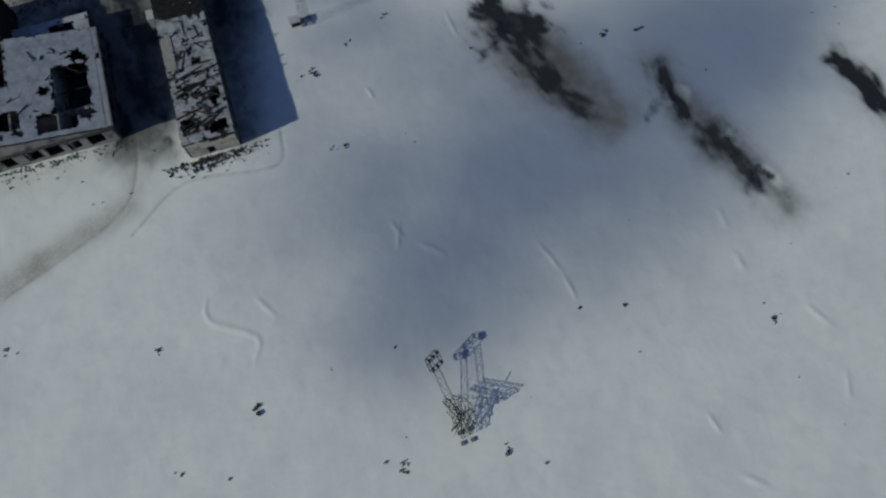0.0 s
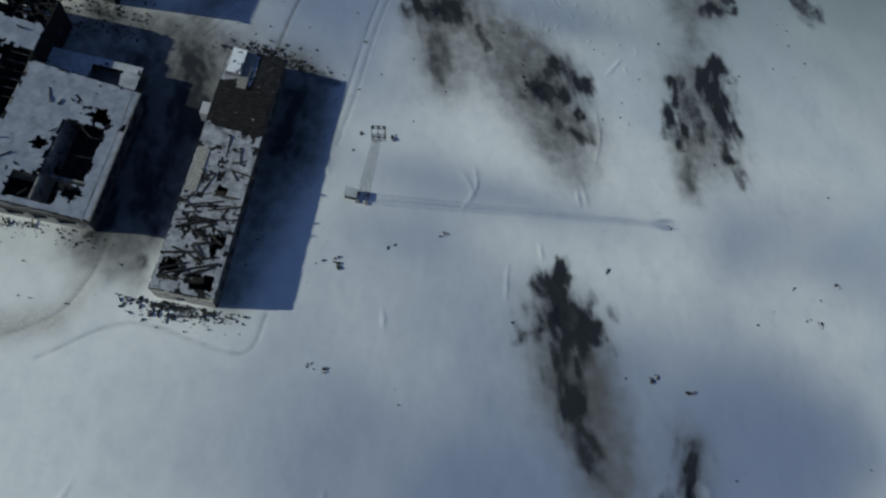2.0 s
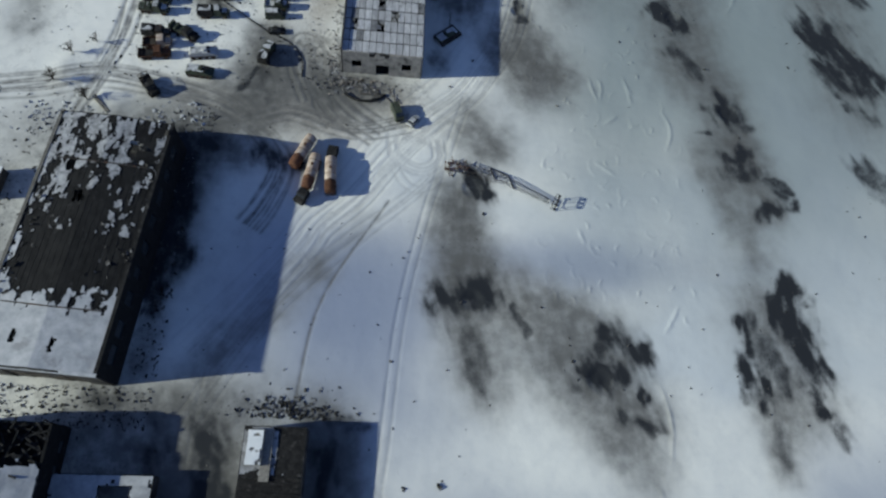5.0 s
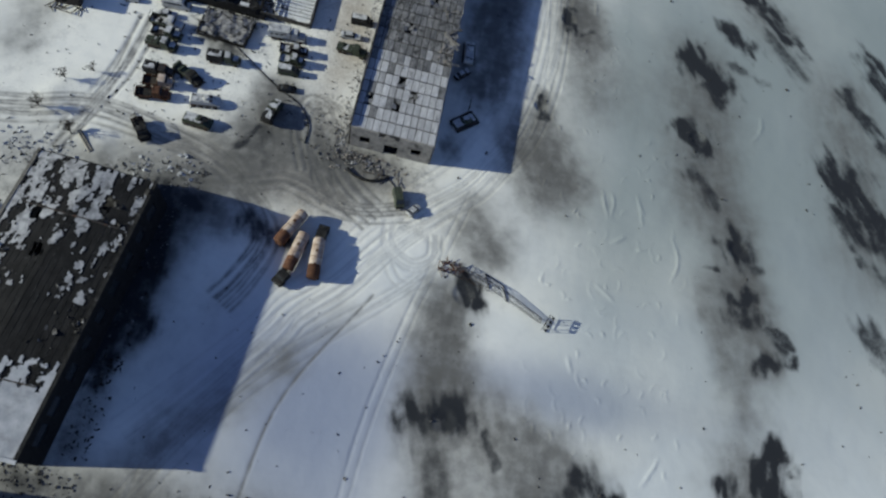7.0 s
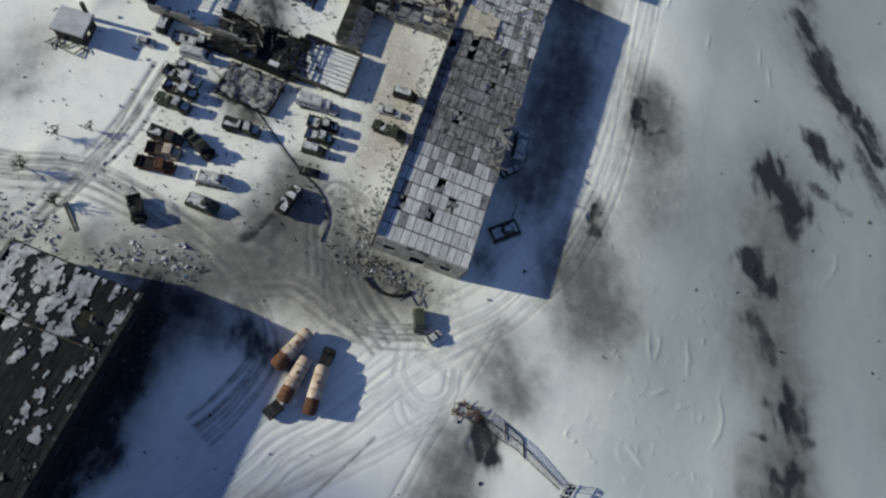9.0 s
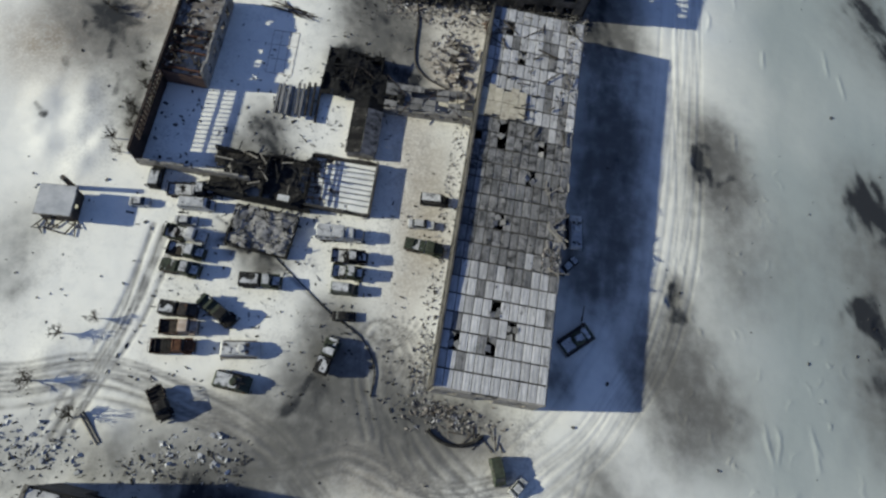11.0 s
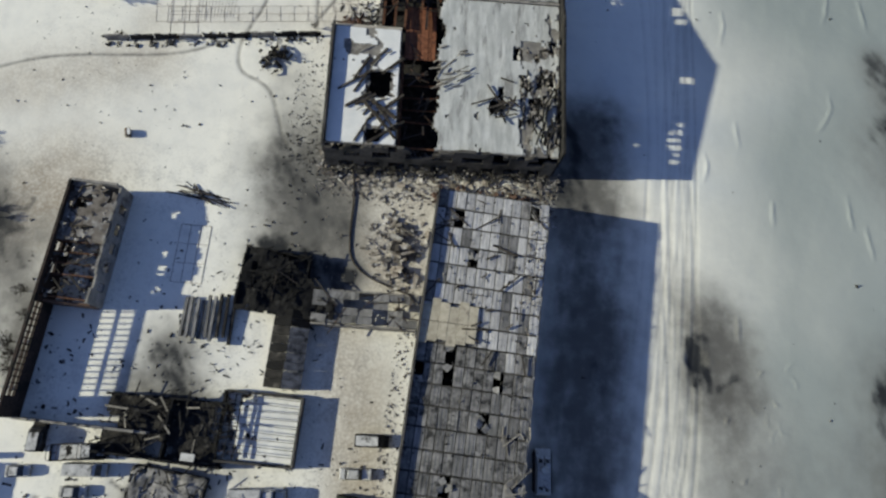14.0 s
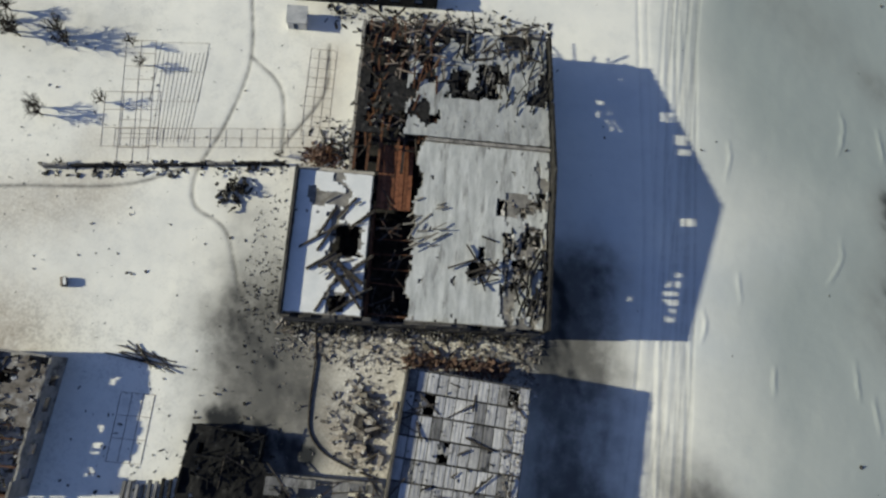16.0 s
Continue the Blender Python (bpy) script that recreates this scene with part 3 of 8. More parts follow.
BLUE_GREY_B = [
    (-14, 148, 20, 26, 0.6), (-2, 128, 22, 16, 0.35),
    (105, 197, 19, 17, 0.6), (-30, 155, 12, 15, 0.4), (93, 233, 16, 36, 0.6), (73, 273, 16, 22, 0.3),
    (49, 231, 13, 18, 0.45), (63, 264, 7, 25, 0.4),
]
# Wind-cut snow crests: way points.
CRESTS = [
    [(33.4, 332.6), (33.8, 328.6), (33.1, 324.4)], [(55.5, 343.3), (56.0, 338.5), (54.7, 333.4)], [(63.0, 341.1), (64.1, 334.0)], [(55.5, 317.3), (55.2, 312.8), (52.6, 308.1)],
    [(30.1, 299.9), (30.7, 297.0), (30.0, 293.9)], [(36.2, 307.3), (36.9, 302.1)], [(43.2, 292.1), (43.2, 287.3)], [(57.6, 295.5), (58.4, 288.8)],
    [(61.0, 290.1), (62.0, 283.6)], [(36.4, 269.2), (36.6, 264.8)], [(21.4, 113.0), (24.5, 108.7), (22.8, 103.1)], [(-6.5, 109.7), (-4.3, 105.6)],
    [(50.4, 136.5), (52.1, 129.2), (51.1, 121.0)], [(47.1, 114.4), (48.3, 110.6)],
]
CRESTS_APRON = [
    [(33.7, 94.3), (34.1, 86.7)], [(39.8, 99.9), (40.9, 96.9)], [(24.3, 114.3), (25.4, 110.9), (24.1, 105.6)], [(48.0, 117.0), (50.1, 111.2)],
    [(6.5, 47.9), (7.8, 44.3)], [(-21.9, 41.7), (-19.2, 36.9)], [(10.8, 80.2), (11.6, 76.9)], [(-30.9, 45.1), (-31.1, 40.2), (-24.9, 35.6), (-23.3, 33.4), (-25.3, 29.2)],
    [(7.8, 47.0), (6.1, 42.6)], [(74.7, 6.9), (77.8, 1.3)], [(75.3, -6.1), (73.0, -10.6)], [(32.2, 34.2), (34.3, 28.0)],
    [(48.4, -15.5), (52.2, -18.8)], [(68.7, 29.9), (68.8, 25.4)],
]
CRESTS_FIELD = [
    [(67.2, 20.3), (67.5, 16.5)], [(48.1, -5.0), (48.6, -8.2)], [(34.3, 26.7), (34.6, 21.9)], [(10.1, 42.4), (14.5, 38.4)],
    [(43.7, 211.0), (44.6, 208.2), (43.7, 204.2)], [(84.5, 245.7), (84.1, 241.1), (81.4, 236.4)], [(59.0, 202.9), (60.8, 197.6), (58.8, 191.2)], [(50.6, 209.7), (52.4, 206.7)],
    [(41.5, 186.9), (45.7, 183.9)], [(44.2, 197.9), (47.7, 200.2)], [(41.4, 211.1), (43.3, 203.7)], [(50.4, 212.3), (51.7, 204.0)],
    [(36.3, 169.2), (37.0, 166.2)], [(56.6, 152.9), (52.9, 146.8)],
]
# Trampled or thawed brown earth.
BARE = [
    (-100, 290, -74, 301, 6.0, 0.55), (-24, 250, -24, 225, 4.0, 0.5), (-26, 222, -23, 210, 4.5, 0.4), (-20, 200, -4, 198, 5.0, 0.55),
    (-30, 196, -16, 190, 6.0, 0.45), (-33, 283, -5, 283, 4.5, 0.7), (-26, 270, -22, 276, 5.0, 0.6), (-41, 310, -41, 334, 3.2, 0.5),
    (-76, 310, -44, 316, 3.0, 0.3), (-60, 62, -42, 68, 2.6, 0.65), (-80, 55, -60, 61, 2.6, 0.65), (-40, 72, -37, 110, 2.4, 0.5),
    (-100, 258, -82, 274, 10.0, 0.9), (-50, 196, -22, 193, 5.0, 0.5), (-38, 276, -20, 266, 7.0, 0.7), (-31, 256, -23, 232, 6.0, 0.7),
]
# Wheel ruts and footpaths: way points.
ROADS = [
    [(-40, 138), (-24, 160), (-20, 167), (-12.7, 174.7), (-5.8, 185), (2.4, 195), (9.7, 202.5), (14.5, 211), (19, 220), (23, 238), (24.6, 262), (24.4, 300), (22, 360), (20, 420)],
    [(-5, 112), (-5, 117), (-4.5, 147), (0.6, 170.6), (8, 190), (13, 203)],
    [(-40, 125), (-28, 147), (-14, 163), (-3, 174), (3, 181), (5, 186), (-2, 190), (-4, 184), (0, 178), (6, 181)],
    [(-110, 190), (-83, 196), (-70.7, 200), (-53.9, 198), (-42, 194.5), (-32.3, 187), (-28.3, 179.7), (-31.0, 170.5), (-34, 165)],
]
LOOPS = [
    [(-76, 190), (-72.5, 202), (-70, 212), (-68.8, 227)],
    [(-22, 200), (-25.5, 206), (-26, 212.5), (-23.4, 214), (-21.4, 209), (-22.5, 201)],
    [(-46, 192), (-36, 194), (-28, 196.5), (-14, 193), (-2, 196)],
    [(-20.8, 197.3), (-26.1, 202.9), (-28.9, 209.6), (-28.4, 215.1), (-24.5, 212.5), (-22.8, 205.3), (-22.2, 198.1), (-18.7, 190.9)],
    [(-5.1, 190.6), (-4.1, 185.2), (0.7, 182.2), (4.6, 184.5), (4.3, 190.1)],
    [(-24.5, 198), (-27.8, 207), (-27.6, 214), (-23.2, 211), (-21.3, 203.7), (-16, 196), (-8, 190)],
]
PATHS = [
    [(-58.4, 345), (-55, 330), (-56.2, 317), (-58.6, 308), (-57.5, 302), (-51.4, 298.4), (-46.1, 288), (-40, 285.5), (-33.4, 287), (-31.7, 272), (-29, 268), (-19.3, 264.6)],
    [(-55.0, 330.7), (-48.4, 325.2), (-45.5, 313.2)],
    [(-42.1, 336.0), (-41.0, 326.8), (-44.1, 318.8), (-45.7, 315.4)],
    [(-59, 309), (-70, 303), (-92, 298), (-110, 288)],
    [(-60, 230), (-50.5, 225), (-36.6, 216.5), (-27.6, 213)],
    [(-20.9, 128.4), (-17.7, 150.4), (-5.5, 173.7)],
    [(-66, 57), (-54, 62), (-45, 66.5), (-40, 72.6), (-38, 86), (-38, 125), (-36, 140), (-24, 160)],
    [(-42, 62), (-30, 70), (-12, 68), (-9, 76)],
]


def spline(pts, step=0.3):
    pts = [Vector(p) for p in pts]
    pts = [pts[0] * 2 - pts[1], *pts, pts[-1] * 2 - pts[-2]]
    out = []
    for a, b, c, d in zip(pts, pts[1:], pts[2:], pts[3:]):
        n = max(2, int((c - b).length / step))
        for i in range(n):
            t = i / n
            out.append(0.5 * ((2 * b) + (c - a) * t + (2 * a - 5 * b + 4 * c - d) * t * t + (3 * b - 3 * c + d - a) * t ** 3))
    return out


def build_ground():
    def axis(lo, hi, step, far):
        mid = np.arange(lo, hi + 1e-6, step)
        grow = np.cumsum(step * 1.35 ** np.arange(1, 40))
        grow = grow[grow < far]
        return np.concatenate([lo - grow[::-1], mid, hi + grow])

    xs, ys = axis(-112, 132, 0.5, 4000), axis(-45, 385, 0.5, 4000)
    xs = np.concatenate([xs[xs < -72], np.arange(-72, 66, 0.33), xs[xs > 66.1]])
    ys = np.concatenate([ys[ys < 120], np.arange(120, 346, 0.33), ys[ys > 346.1]])
    gx, gy = np.meshgrid(xs, ys)
    lay = {k: np.zeros_like(gx) for k in ("soot", "dirt", "rut", "blue_grey", "grey", "haze", "tread", "cool")}
    z = np.zeros_like(gx)
    ragged = vnoise(gx, gy, 5, 1)
    fine = vnoise(gx, gy, 1.6, 2)
    # blast streaks all lean one way
    blotch = 0.6 * vnoise((gx * 0.87 + gy * 0.5), (gy * 0.87 - gx * 0.5) * 0.42, 3.0, 3) + 0.4 * vnoise((gx * 0.87 + gy * 0.5), (gy * 0.87 - gx * 0.5) * 0.5, 1.2, 7)

    def streaks(rows, layer):
        for x0, y0, x1, y1, w, s in rows:
            r = 3.2 * w + 4
            ix = slice(np.searchsorted(xs, min(x0, x1) - r), np.searchsorted(xs, max(x0, x1) + r))
            iy = slice(np.searchsorted(ys, min(y0, y1) - r), np.searchsorted(ys, max(y0, y1) + r))
            px, py = gx[iy, ix], gy[iy, ix]
            dx, dy = x1 - x0, y1 - y0
            t = np.clip(((px - x0) * dx + (py - y0) * dy) / (dx * dx + dy * dy), 0, 1)
            d = np.hypot(px - x0 - t * dx, py - y0 - t * dy) / w
            d = d * (0.8 + 0.45 * ragged[iy, ix])
            if layer == "dirt":
                val = s * np.exp(-d ** 2.2 * 0.9) * (0.7 + 0.55 * fine[iy, ix])
                lay[layer][iy, ix] = 1 - (1 - lay[layer][iy, ix]) * (1 - np.clip(val, 0, 1))
                continue
            soft = np.clip(0.78 * min(s, 1.0) * np.exp(-(d * 0.66) ** 2) * (0.75 + 0.5 * blotch[iy, ix]), 0, 1)
            lay["haze"][iy, ix] = 1 - (1 - lay["haze"][iy, ix]) * (1 - soft)
            core = np.clip((blotch[iy, ix] - 0.51 + 0.22 * s - 0.17 * d) / 0.34, 0, 1) * np.exp(-(d * 0.8) ** 4) * np.clip(s * 1.2, 0, 1) * np.clip((s - 0.35) * 2.4, 0, 1)
            lay["soot"][iy, ix] = np.maximum(lay["soot"][iy, ix], np.clip(core, 0, 1))

    for rows in (SOOT_SHADE_YARD, SOOT_SHADE_YARD_B, SOOT_YARD_C, SOOT_YARD_D, SOOT_SHADE_YARD_E):
        streaks([(a, b, c, d, w * 1.25, v) for a, b, c, d, w, v in rows], "soot")

    warp_x, warp_y = 3.0 * (vnoise(gx, gy, 3.2, 51) - 0.5), 3.0 * (vnoise(gx, gy, 3.2, 52) - 0.5)

    def strokes(rows, core):
        """Soot and painted shade laid along a line: streaky in its own direction, dark with frayed edges or a soft grey
        veil.
        """
        for x0, y0, x1, y1, w, s in rows:
            r = 2.4 * w + 2
            ix = slice(np.searchsorted(xs, min(x0, x1) - r), np.searchsorted(xs, max(x0, x1) + r))
            iy = slice(np.searchsorted(ys, min(y0, y1) - r), np.searchsorted(ys, max(y0, y1) + r))
            px, py = gx[iy, ix], gy[iy, ix]
            dx, dy = x1 - x0, y1 - y0
            n = max(math.hypot(dx, dy), 1e-3)
            ux, uy = (dx / n, dy / n) if n > 3 and dy * dy > dx * dx else (0.32, -0.95)
            t = np.clip(((px - x0) * dx + (py - y0) * dy) / (n * n), 0, 1)
            d = np.hypot(px - x0 - t * dx + warp_x[iy, ix], py - y0 - t * dy + warp_y[iy, ix]) / w
            along, across = (px - x0) * ux + (py - y0) * uy, (py - y0) * ux - (px - x0) * uy
            grain = vnoise(along * 0.28 + 7.3 * x0, across + 3.1 * y0, 1.5, 41)
            if core:
                v = np.clip((1.30 - d + 1.25 * (grain - 0.5) + 0.7 * (ragged[iy, ix] - 0.5)) / 1.05, 0, 1) ** 1.2 * min(1.0, 1.2 * s) * np.clip(0.62 + 0.75 * grain, 0, 1.1)
                lay["soot"][iy, ix] = np.maximum(lay["soot"][iy, ix], v)
            else:
                v = np.clip(s * np.exp(-(d * 0.82) ** 2) * (0.55 + 0.5 * grain + 0.4 * ragged[iy, ix]), 0, 1)
                lay["haze"][iy, ix] = 1 - (1 - lay["haze"][iy, ix]) * (1 - v)

    for rows in (BLAST_CORE, BLAST_CORE_B, BLAST_CORE_C, BLAST_CORE_D, BLAST_CORE_E, WALL_SOOT_SHADE, YARD_CORE, LATE_CORE, LATE_CORE_B):
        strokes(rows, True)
    for rows in (BLAST_VEIL, BLAST_VEIL_B, WALL_VEIL_SHADE, YARD_VEIL_SHADE, LATE_VEIL, LATE_VEIL_B):
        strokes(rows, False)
    # shell bursts in the yard: soot thrown out in ragged spikes round the point of impact
    for cx, cy, r, s in ((-90, 266.5, 6.5, 0.7), (-54, 242, 4.0, 0.7)):
        ix = slice(np.searchsorted(xs, cx - 1.6 * r), np.searchsorted(xs, cx + 1.6 * r))
        iy = slice(np.searchsorted(ys, cy - 1.6 * r), np.searchsorted(ys, cy + 1.6 * r))
        dx, dy = gx[iy, ix] - cx, gy[iy, ix] - cy
        a = np.arctan2(dy, dx)
        reach = r * (0.42 + 0.9 * vnoise(2.2 * np.cos(a) + cx, 2.2 * np.sin(a) + cy, 0.8, 31) ** 2)
        d = np.hypot(dx, dy) / reach
        lay["soot"][iy, ix] = np.maximum(lay["soot"][iy, ix], s * np.clip((1.15 - d) / 0.36, 0, 1) * (0.65 + 0.7 * blotch[iy, ix]))
    streaks(BARE, "dirt")
    # trampled, littered snow about the buildings and the yard
    for x0, x1, y0, y1, s in ((-92, -19, 192, 286, 0.28), (-98, -40, 284, 350, 0.12), (-48, 6, 280, 292, 1.0), (-40, -18, 258, 284, 0.9), (-80, -10, 86, 132, 0.5), (-100, -46, 112, 190, 0.6), (-34, 4, 188, 207, 0.55), (-62, -34, 222, 270, 0.3)):
        edge = np.clip(np.minimum(np.minimum(gx - x0, x1 - gx), np.minimum(gy - y0, y1 - gy)) / 5 + 0.2, 0, 1)
        lay["tread"] = np.maximum(lay["tread"], s * edge * np.clip(1.6 * vnoise(gx, gy, 9, 21) - 0.25, 0, 1))

    # broad blue-grey patches on the apron
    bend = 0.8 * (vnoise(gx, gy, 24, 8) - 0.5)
    for cx, cy, rx, ry, s in BLUE_GREY + BLUE_GREY_B:
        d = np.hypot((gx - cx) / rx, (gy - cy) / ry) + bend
        lay["blue_grey"] = 1 - (1 - lay["blue_grey"]) * (1 - 0.8 * s * np.exp(-0.75 * np.clip(d, 0, 9) ** 2))

    # bluish and yellowish sweeps of snow on the open side
    open_side = np.clip(np.maximum((gx + 16) / 14, (128 - gy) / 30), 0, 1)
    lay["cool"] = 0.55 * open_side * np.clip((vnoise(gx * 0.8, gy * 1.3, 34, 23) - 0.45) / 0.26, 0, 1) * np.clip((gy - 28) / 22, 0, 1)
    # grey, wind-packed snow out on the open field, whiter in the yards
    field = np.clip((gx - 16 + 18 * (vnoise(gx, gy, 40, 9) - 0.5)) / 30, 0, 1) * np.clip((gy - 120) / 90, 0, 1)
    # the far north-east greys further, haze put into the snow's colour
    lay["grey"] = np.clip(field * (0.85 + 0.5 * (vnoise(gx, gy, 26, 10) - 0.4)) + 0.35 * np.clip((gy - 318) / 30, 0, 1) * np.clip((gx - 5) / 25, 0, 1), 0, 1)

    def stamp(pts, w, s, deep):
        for p in pts:
            ix = slice(np.searchsorted(xs, p.x - 2 * w), np.searchsorted(xs, p.x + 2 * w))
            iy = slice(np.searchsorted(ys, p.y - 2 * w), np.searchsorted(ys, p.y + 2 * w))
            v = np.exp(-((gx[iy, ix] - p.x) ** 2 + (gy[iy, ix] - p.y) ** 2) / (w * w))
            lay["rut"][iy, ix] = np.maximum(lay["rut"][iy, ix], s * v)
            z[iy, ix] = np.minimum(z[iy, ix], -deep * v)

    rng = random.Random(5)
    for k, way in enumerate(ROADS + LOOPS):
        for lane in range(8 if k == 0 else 1 if k == 1 else 2 if k in (2, 7, 8) else 5 if k in (3, 9) else 3):
            off = rng.gauss(0, 2.6) if k == 0 else 0.0 if k == 1 else rng.gauss(0, 0.5 if k in (7, 8) else 1.5)
            drift = rng.uniform(-2.6, 2.6)
            line = spline(way)
            for side in (-0.9, 0.9):
                pts = []
                for i, (p, q) in enumerate(zip(line, line[1:])):
                    n = Vector((-(q - p).y, (q - p).x))
                    if n.length > 1e-6:
                        n.normalize()
                    pts.append(p + n * (side + off + drift * math.sin(i * 0.012 + lane)))
                stamp(pts, 0.24 if k < 3 else 0.34, rng.uniform(0.08, 0.34) if k < 3 or k == 8 else rng.uniform(0.65, 1.0), rng.uniform(0.06, 0.13))
    for k, way in enumerate(PATHS):
        stamp(spline(way), 0.3, 0.95 if k < 6 else 0.4, 0.07)
    # low drifts, and wind-cut crests that catch the sun
    crest = np.zeros_like(z)
    z += lie_z(gx, gy)
    for way in CRESTS + CRESTS_APRON + CRESTS_FIELD:
        line = spline(way, 0.25)
        for i, p in enumerate(line):
            px, py = p.x + 0.5 * (float(vnoise(p.x, p.y, 1.6, 27)) - 0.5), p.y
            ix = slice(np.searchsorted(xs, px - 2), np.searchsorted(xs, px + 2))
            iy = slice(np.searchsorted(ys, py - 2), np.searchsorted(ys, py + 2))
            lift = 0.13 * math.sin(math.pi * (i + 1) / (len(line) + 1)) ** 0.6 * (0.5 + float(vnoise(px, py, 1.1, 28)))
            qx = gx[iy, ix] - px
            crest[iy, ix] = np.maximum(crest[iy, ix], lift * np.exp(-np.where(qx < 0, (qx / 0.42) ** 2, (qx / 0.26) ** 2) - ((gy[iy, ix] - py) / 0.4) ** 2))
    z += crest
    # pocked, wind-carved crust on the open field
    for _ in range(110):
        cx, cy, r, a0 = rng.uniform(26, 62), rng.uniform(150, 262), rng.uniform(0.5, 1.6), rng.uniform(0, 6.28)
        for i in range(14):
            a = a0 + (i / 13 - 0.5) * 2.4
            ix, iy = np.searchsorted(xs, cx + r * math.cos(a)), np.searchsorted(ys, cy + 1.4 * r * math.sin(a))
            z[iy, ix] += 0.06 * math.cos((i / 13 - 0.5) * 3)
    for cx, cy, r in ((24, 230.5, 1.4), (29, 261, 1.8), (46, 86, 2.4), (74, 57, 2.0), (12.6, 178, 2.0), (76, 204, 2.2), (66, 233, 2.0), (12.6, 152, 2.0), (38, 137, 2.2), (80.5, 32.5, 2.8)):
        d = np.hypot(gx - cx, gy - cy) / r
        z -= (0.3 * np.exp(-d ** 4) - 0.07 * np.exp(-((d - 1.25) / 0.35) ** 2)) * (0.4 + 1.2 * fine)
    for cx, cy, r, up in ((-88, 243, 3.0, 1.3), (-92.5, 238, 2.6, 1.1), (-86, 235, 2.2, 0.9), (-96, 246, 3.2, 1.3), (-90, 249, 2.0, 0.9), (-84, 239, 1.8, 0.8), (-79, 200, 2.4, 0.7), (-66, 192, 3.0, 0.8)):
        d = np.hypot((gx - cx) / r, (gy - cy) / (1.5 * r)) * (0.7 + 0.6 * ragged)
        z += 0.4 * up * np.exp(-d ** 2)
    soften = np.clip((np.maximum(np.abs(gx - 10), np.abs(gy - 170) * 0.56) - 125) / 80, 0, 1)
    z *= 1 - soften
    n, w = gx.size, len(xs)
    me = bpy.data.meshes.new("ground")
    idx = np.arange(n).reshape(gx.shape)
    quads = np.stack([idx[:-1, :-1], idx[:-1, 1:], idx[1:, 1:], idx[1:, :-1]], -1).reshape(-1, 4)
    me.vertices.add(n)
    me.vertices.foreach_set("co", np.stack([gx, gy, z], -1).astype(np.float32).ravel())
    me.loops.add(quads.size)
    me.loops.foreach_set("vertex_index", quads.astype(np.int32).ravel())
    me.polygons.add(len(quads))
    me.polygons.foreach_set("loop_start", np.arange(0, quads.size, 4, dtype=np.int32))
    me.polygons.foreach_set("use_smooth", np.ones(len(quads), dtype=bool))
    me.update(calc_edges=True)
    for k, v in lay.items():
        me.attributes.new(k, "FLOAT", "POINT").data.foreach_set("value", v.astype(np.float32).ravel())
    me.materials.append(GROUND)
    return tagged(new("ground", me), "snow-covered airfield ground with soot bursts, ruts and drifts", "ground", kind="structure")


build_ground()

# ---------------------------------------------------------------- buildings
def ragged_top(base, drop, seed):
    return lambda s: base - drop * max(0.0, float(vnoise(s, seed * 3.1, 3.0, seed)) - 0.35) / 0.65


def joists(parent, x0, x1, y0, y1, z, step, w, material, along="x", name="joist", skip=0.0, seed=1):
    rng = random.Random(seed)
    n = int(((y1 - y0) if along == "x" else (x1 - x0)) / step)
    for i in range(n + 1):
        if rng.random() < skip:
            continue
        bm = bmesh.new()
        j, d0, d1 = rng.uniform(-0.15, 0.15), rng.uniform(-0.5, 0.1), rng.uniform(-0.5, 0.1)
        if along == "x":
            beam(bm, (x0, y0 + i * step + j, z + d0 * skip), (x1, y0 + i * step - j, z + d1 * skip), w, w * 1.4)
        else:
            beam(bm, (x0 + i * step + j, y0, z + d0 * skip), (x0 + i * step - j, y1, z + d1 * skip), w, w * 1.4)
        part(name, bm, material, parent)


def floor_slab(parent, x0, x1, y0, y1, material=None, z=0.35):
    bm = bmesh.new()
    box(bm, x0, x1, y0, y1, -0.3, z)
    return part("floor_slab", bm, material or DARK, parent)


def rect_holes(rects, soft=0.0, seed=2):
    """1 outside the given rectangles, 0 within; soft frays the edges."""
    def f(x, y):
        out = np.ones_like(x)
        jx, jy = (vnoise(x, y, 1.4, seed) - 0.5) * soft, (vnoise(x, y, 1.4, seed + 1) - 0.5) * soft
        for x0, x1, y0, y1 in rects:
            out = np.where((x + jx > x0) & (x + jx < x1) & (y + jy > y0) & (y + jy < y1), 0.0, out)
        return out
    return f


def debris_beams(parent, n, place, length, w, material, seed, name="fallen_beam", tilt=0.15, label="", lie=None):
    rng = random.Random(seed)
    for _ in range(n):
        x, y, z = place(rng)
        a, l = rng.uniform(0, math.pi) if lie is None else rng.gauss(lie, 0.22), rng.uniform(*length)
        bm = bmesh.new()
        d = Vector((math.cos(a), math.sin(a), rng.uniform(-tilt, tilt))) * l / 2
        beam(bm, Vector((x, y, z)) - d, Vector((x, y, z)) + d, w * rng.uniform(0.6, 1.3), w * rng.uniform(0.4, 0.8))
        part(name, bm, material, parent, label)


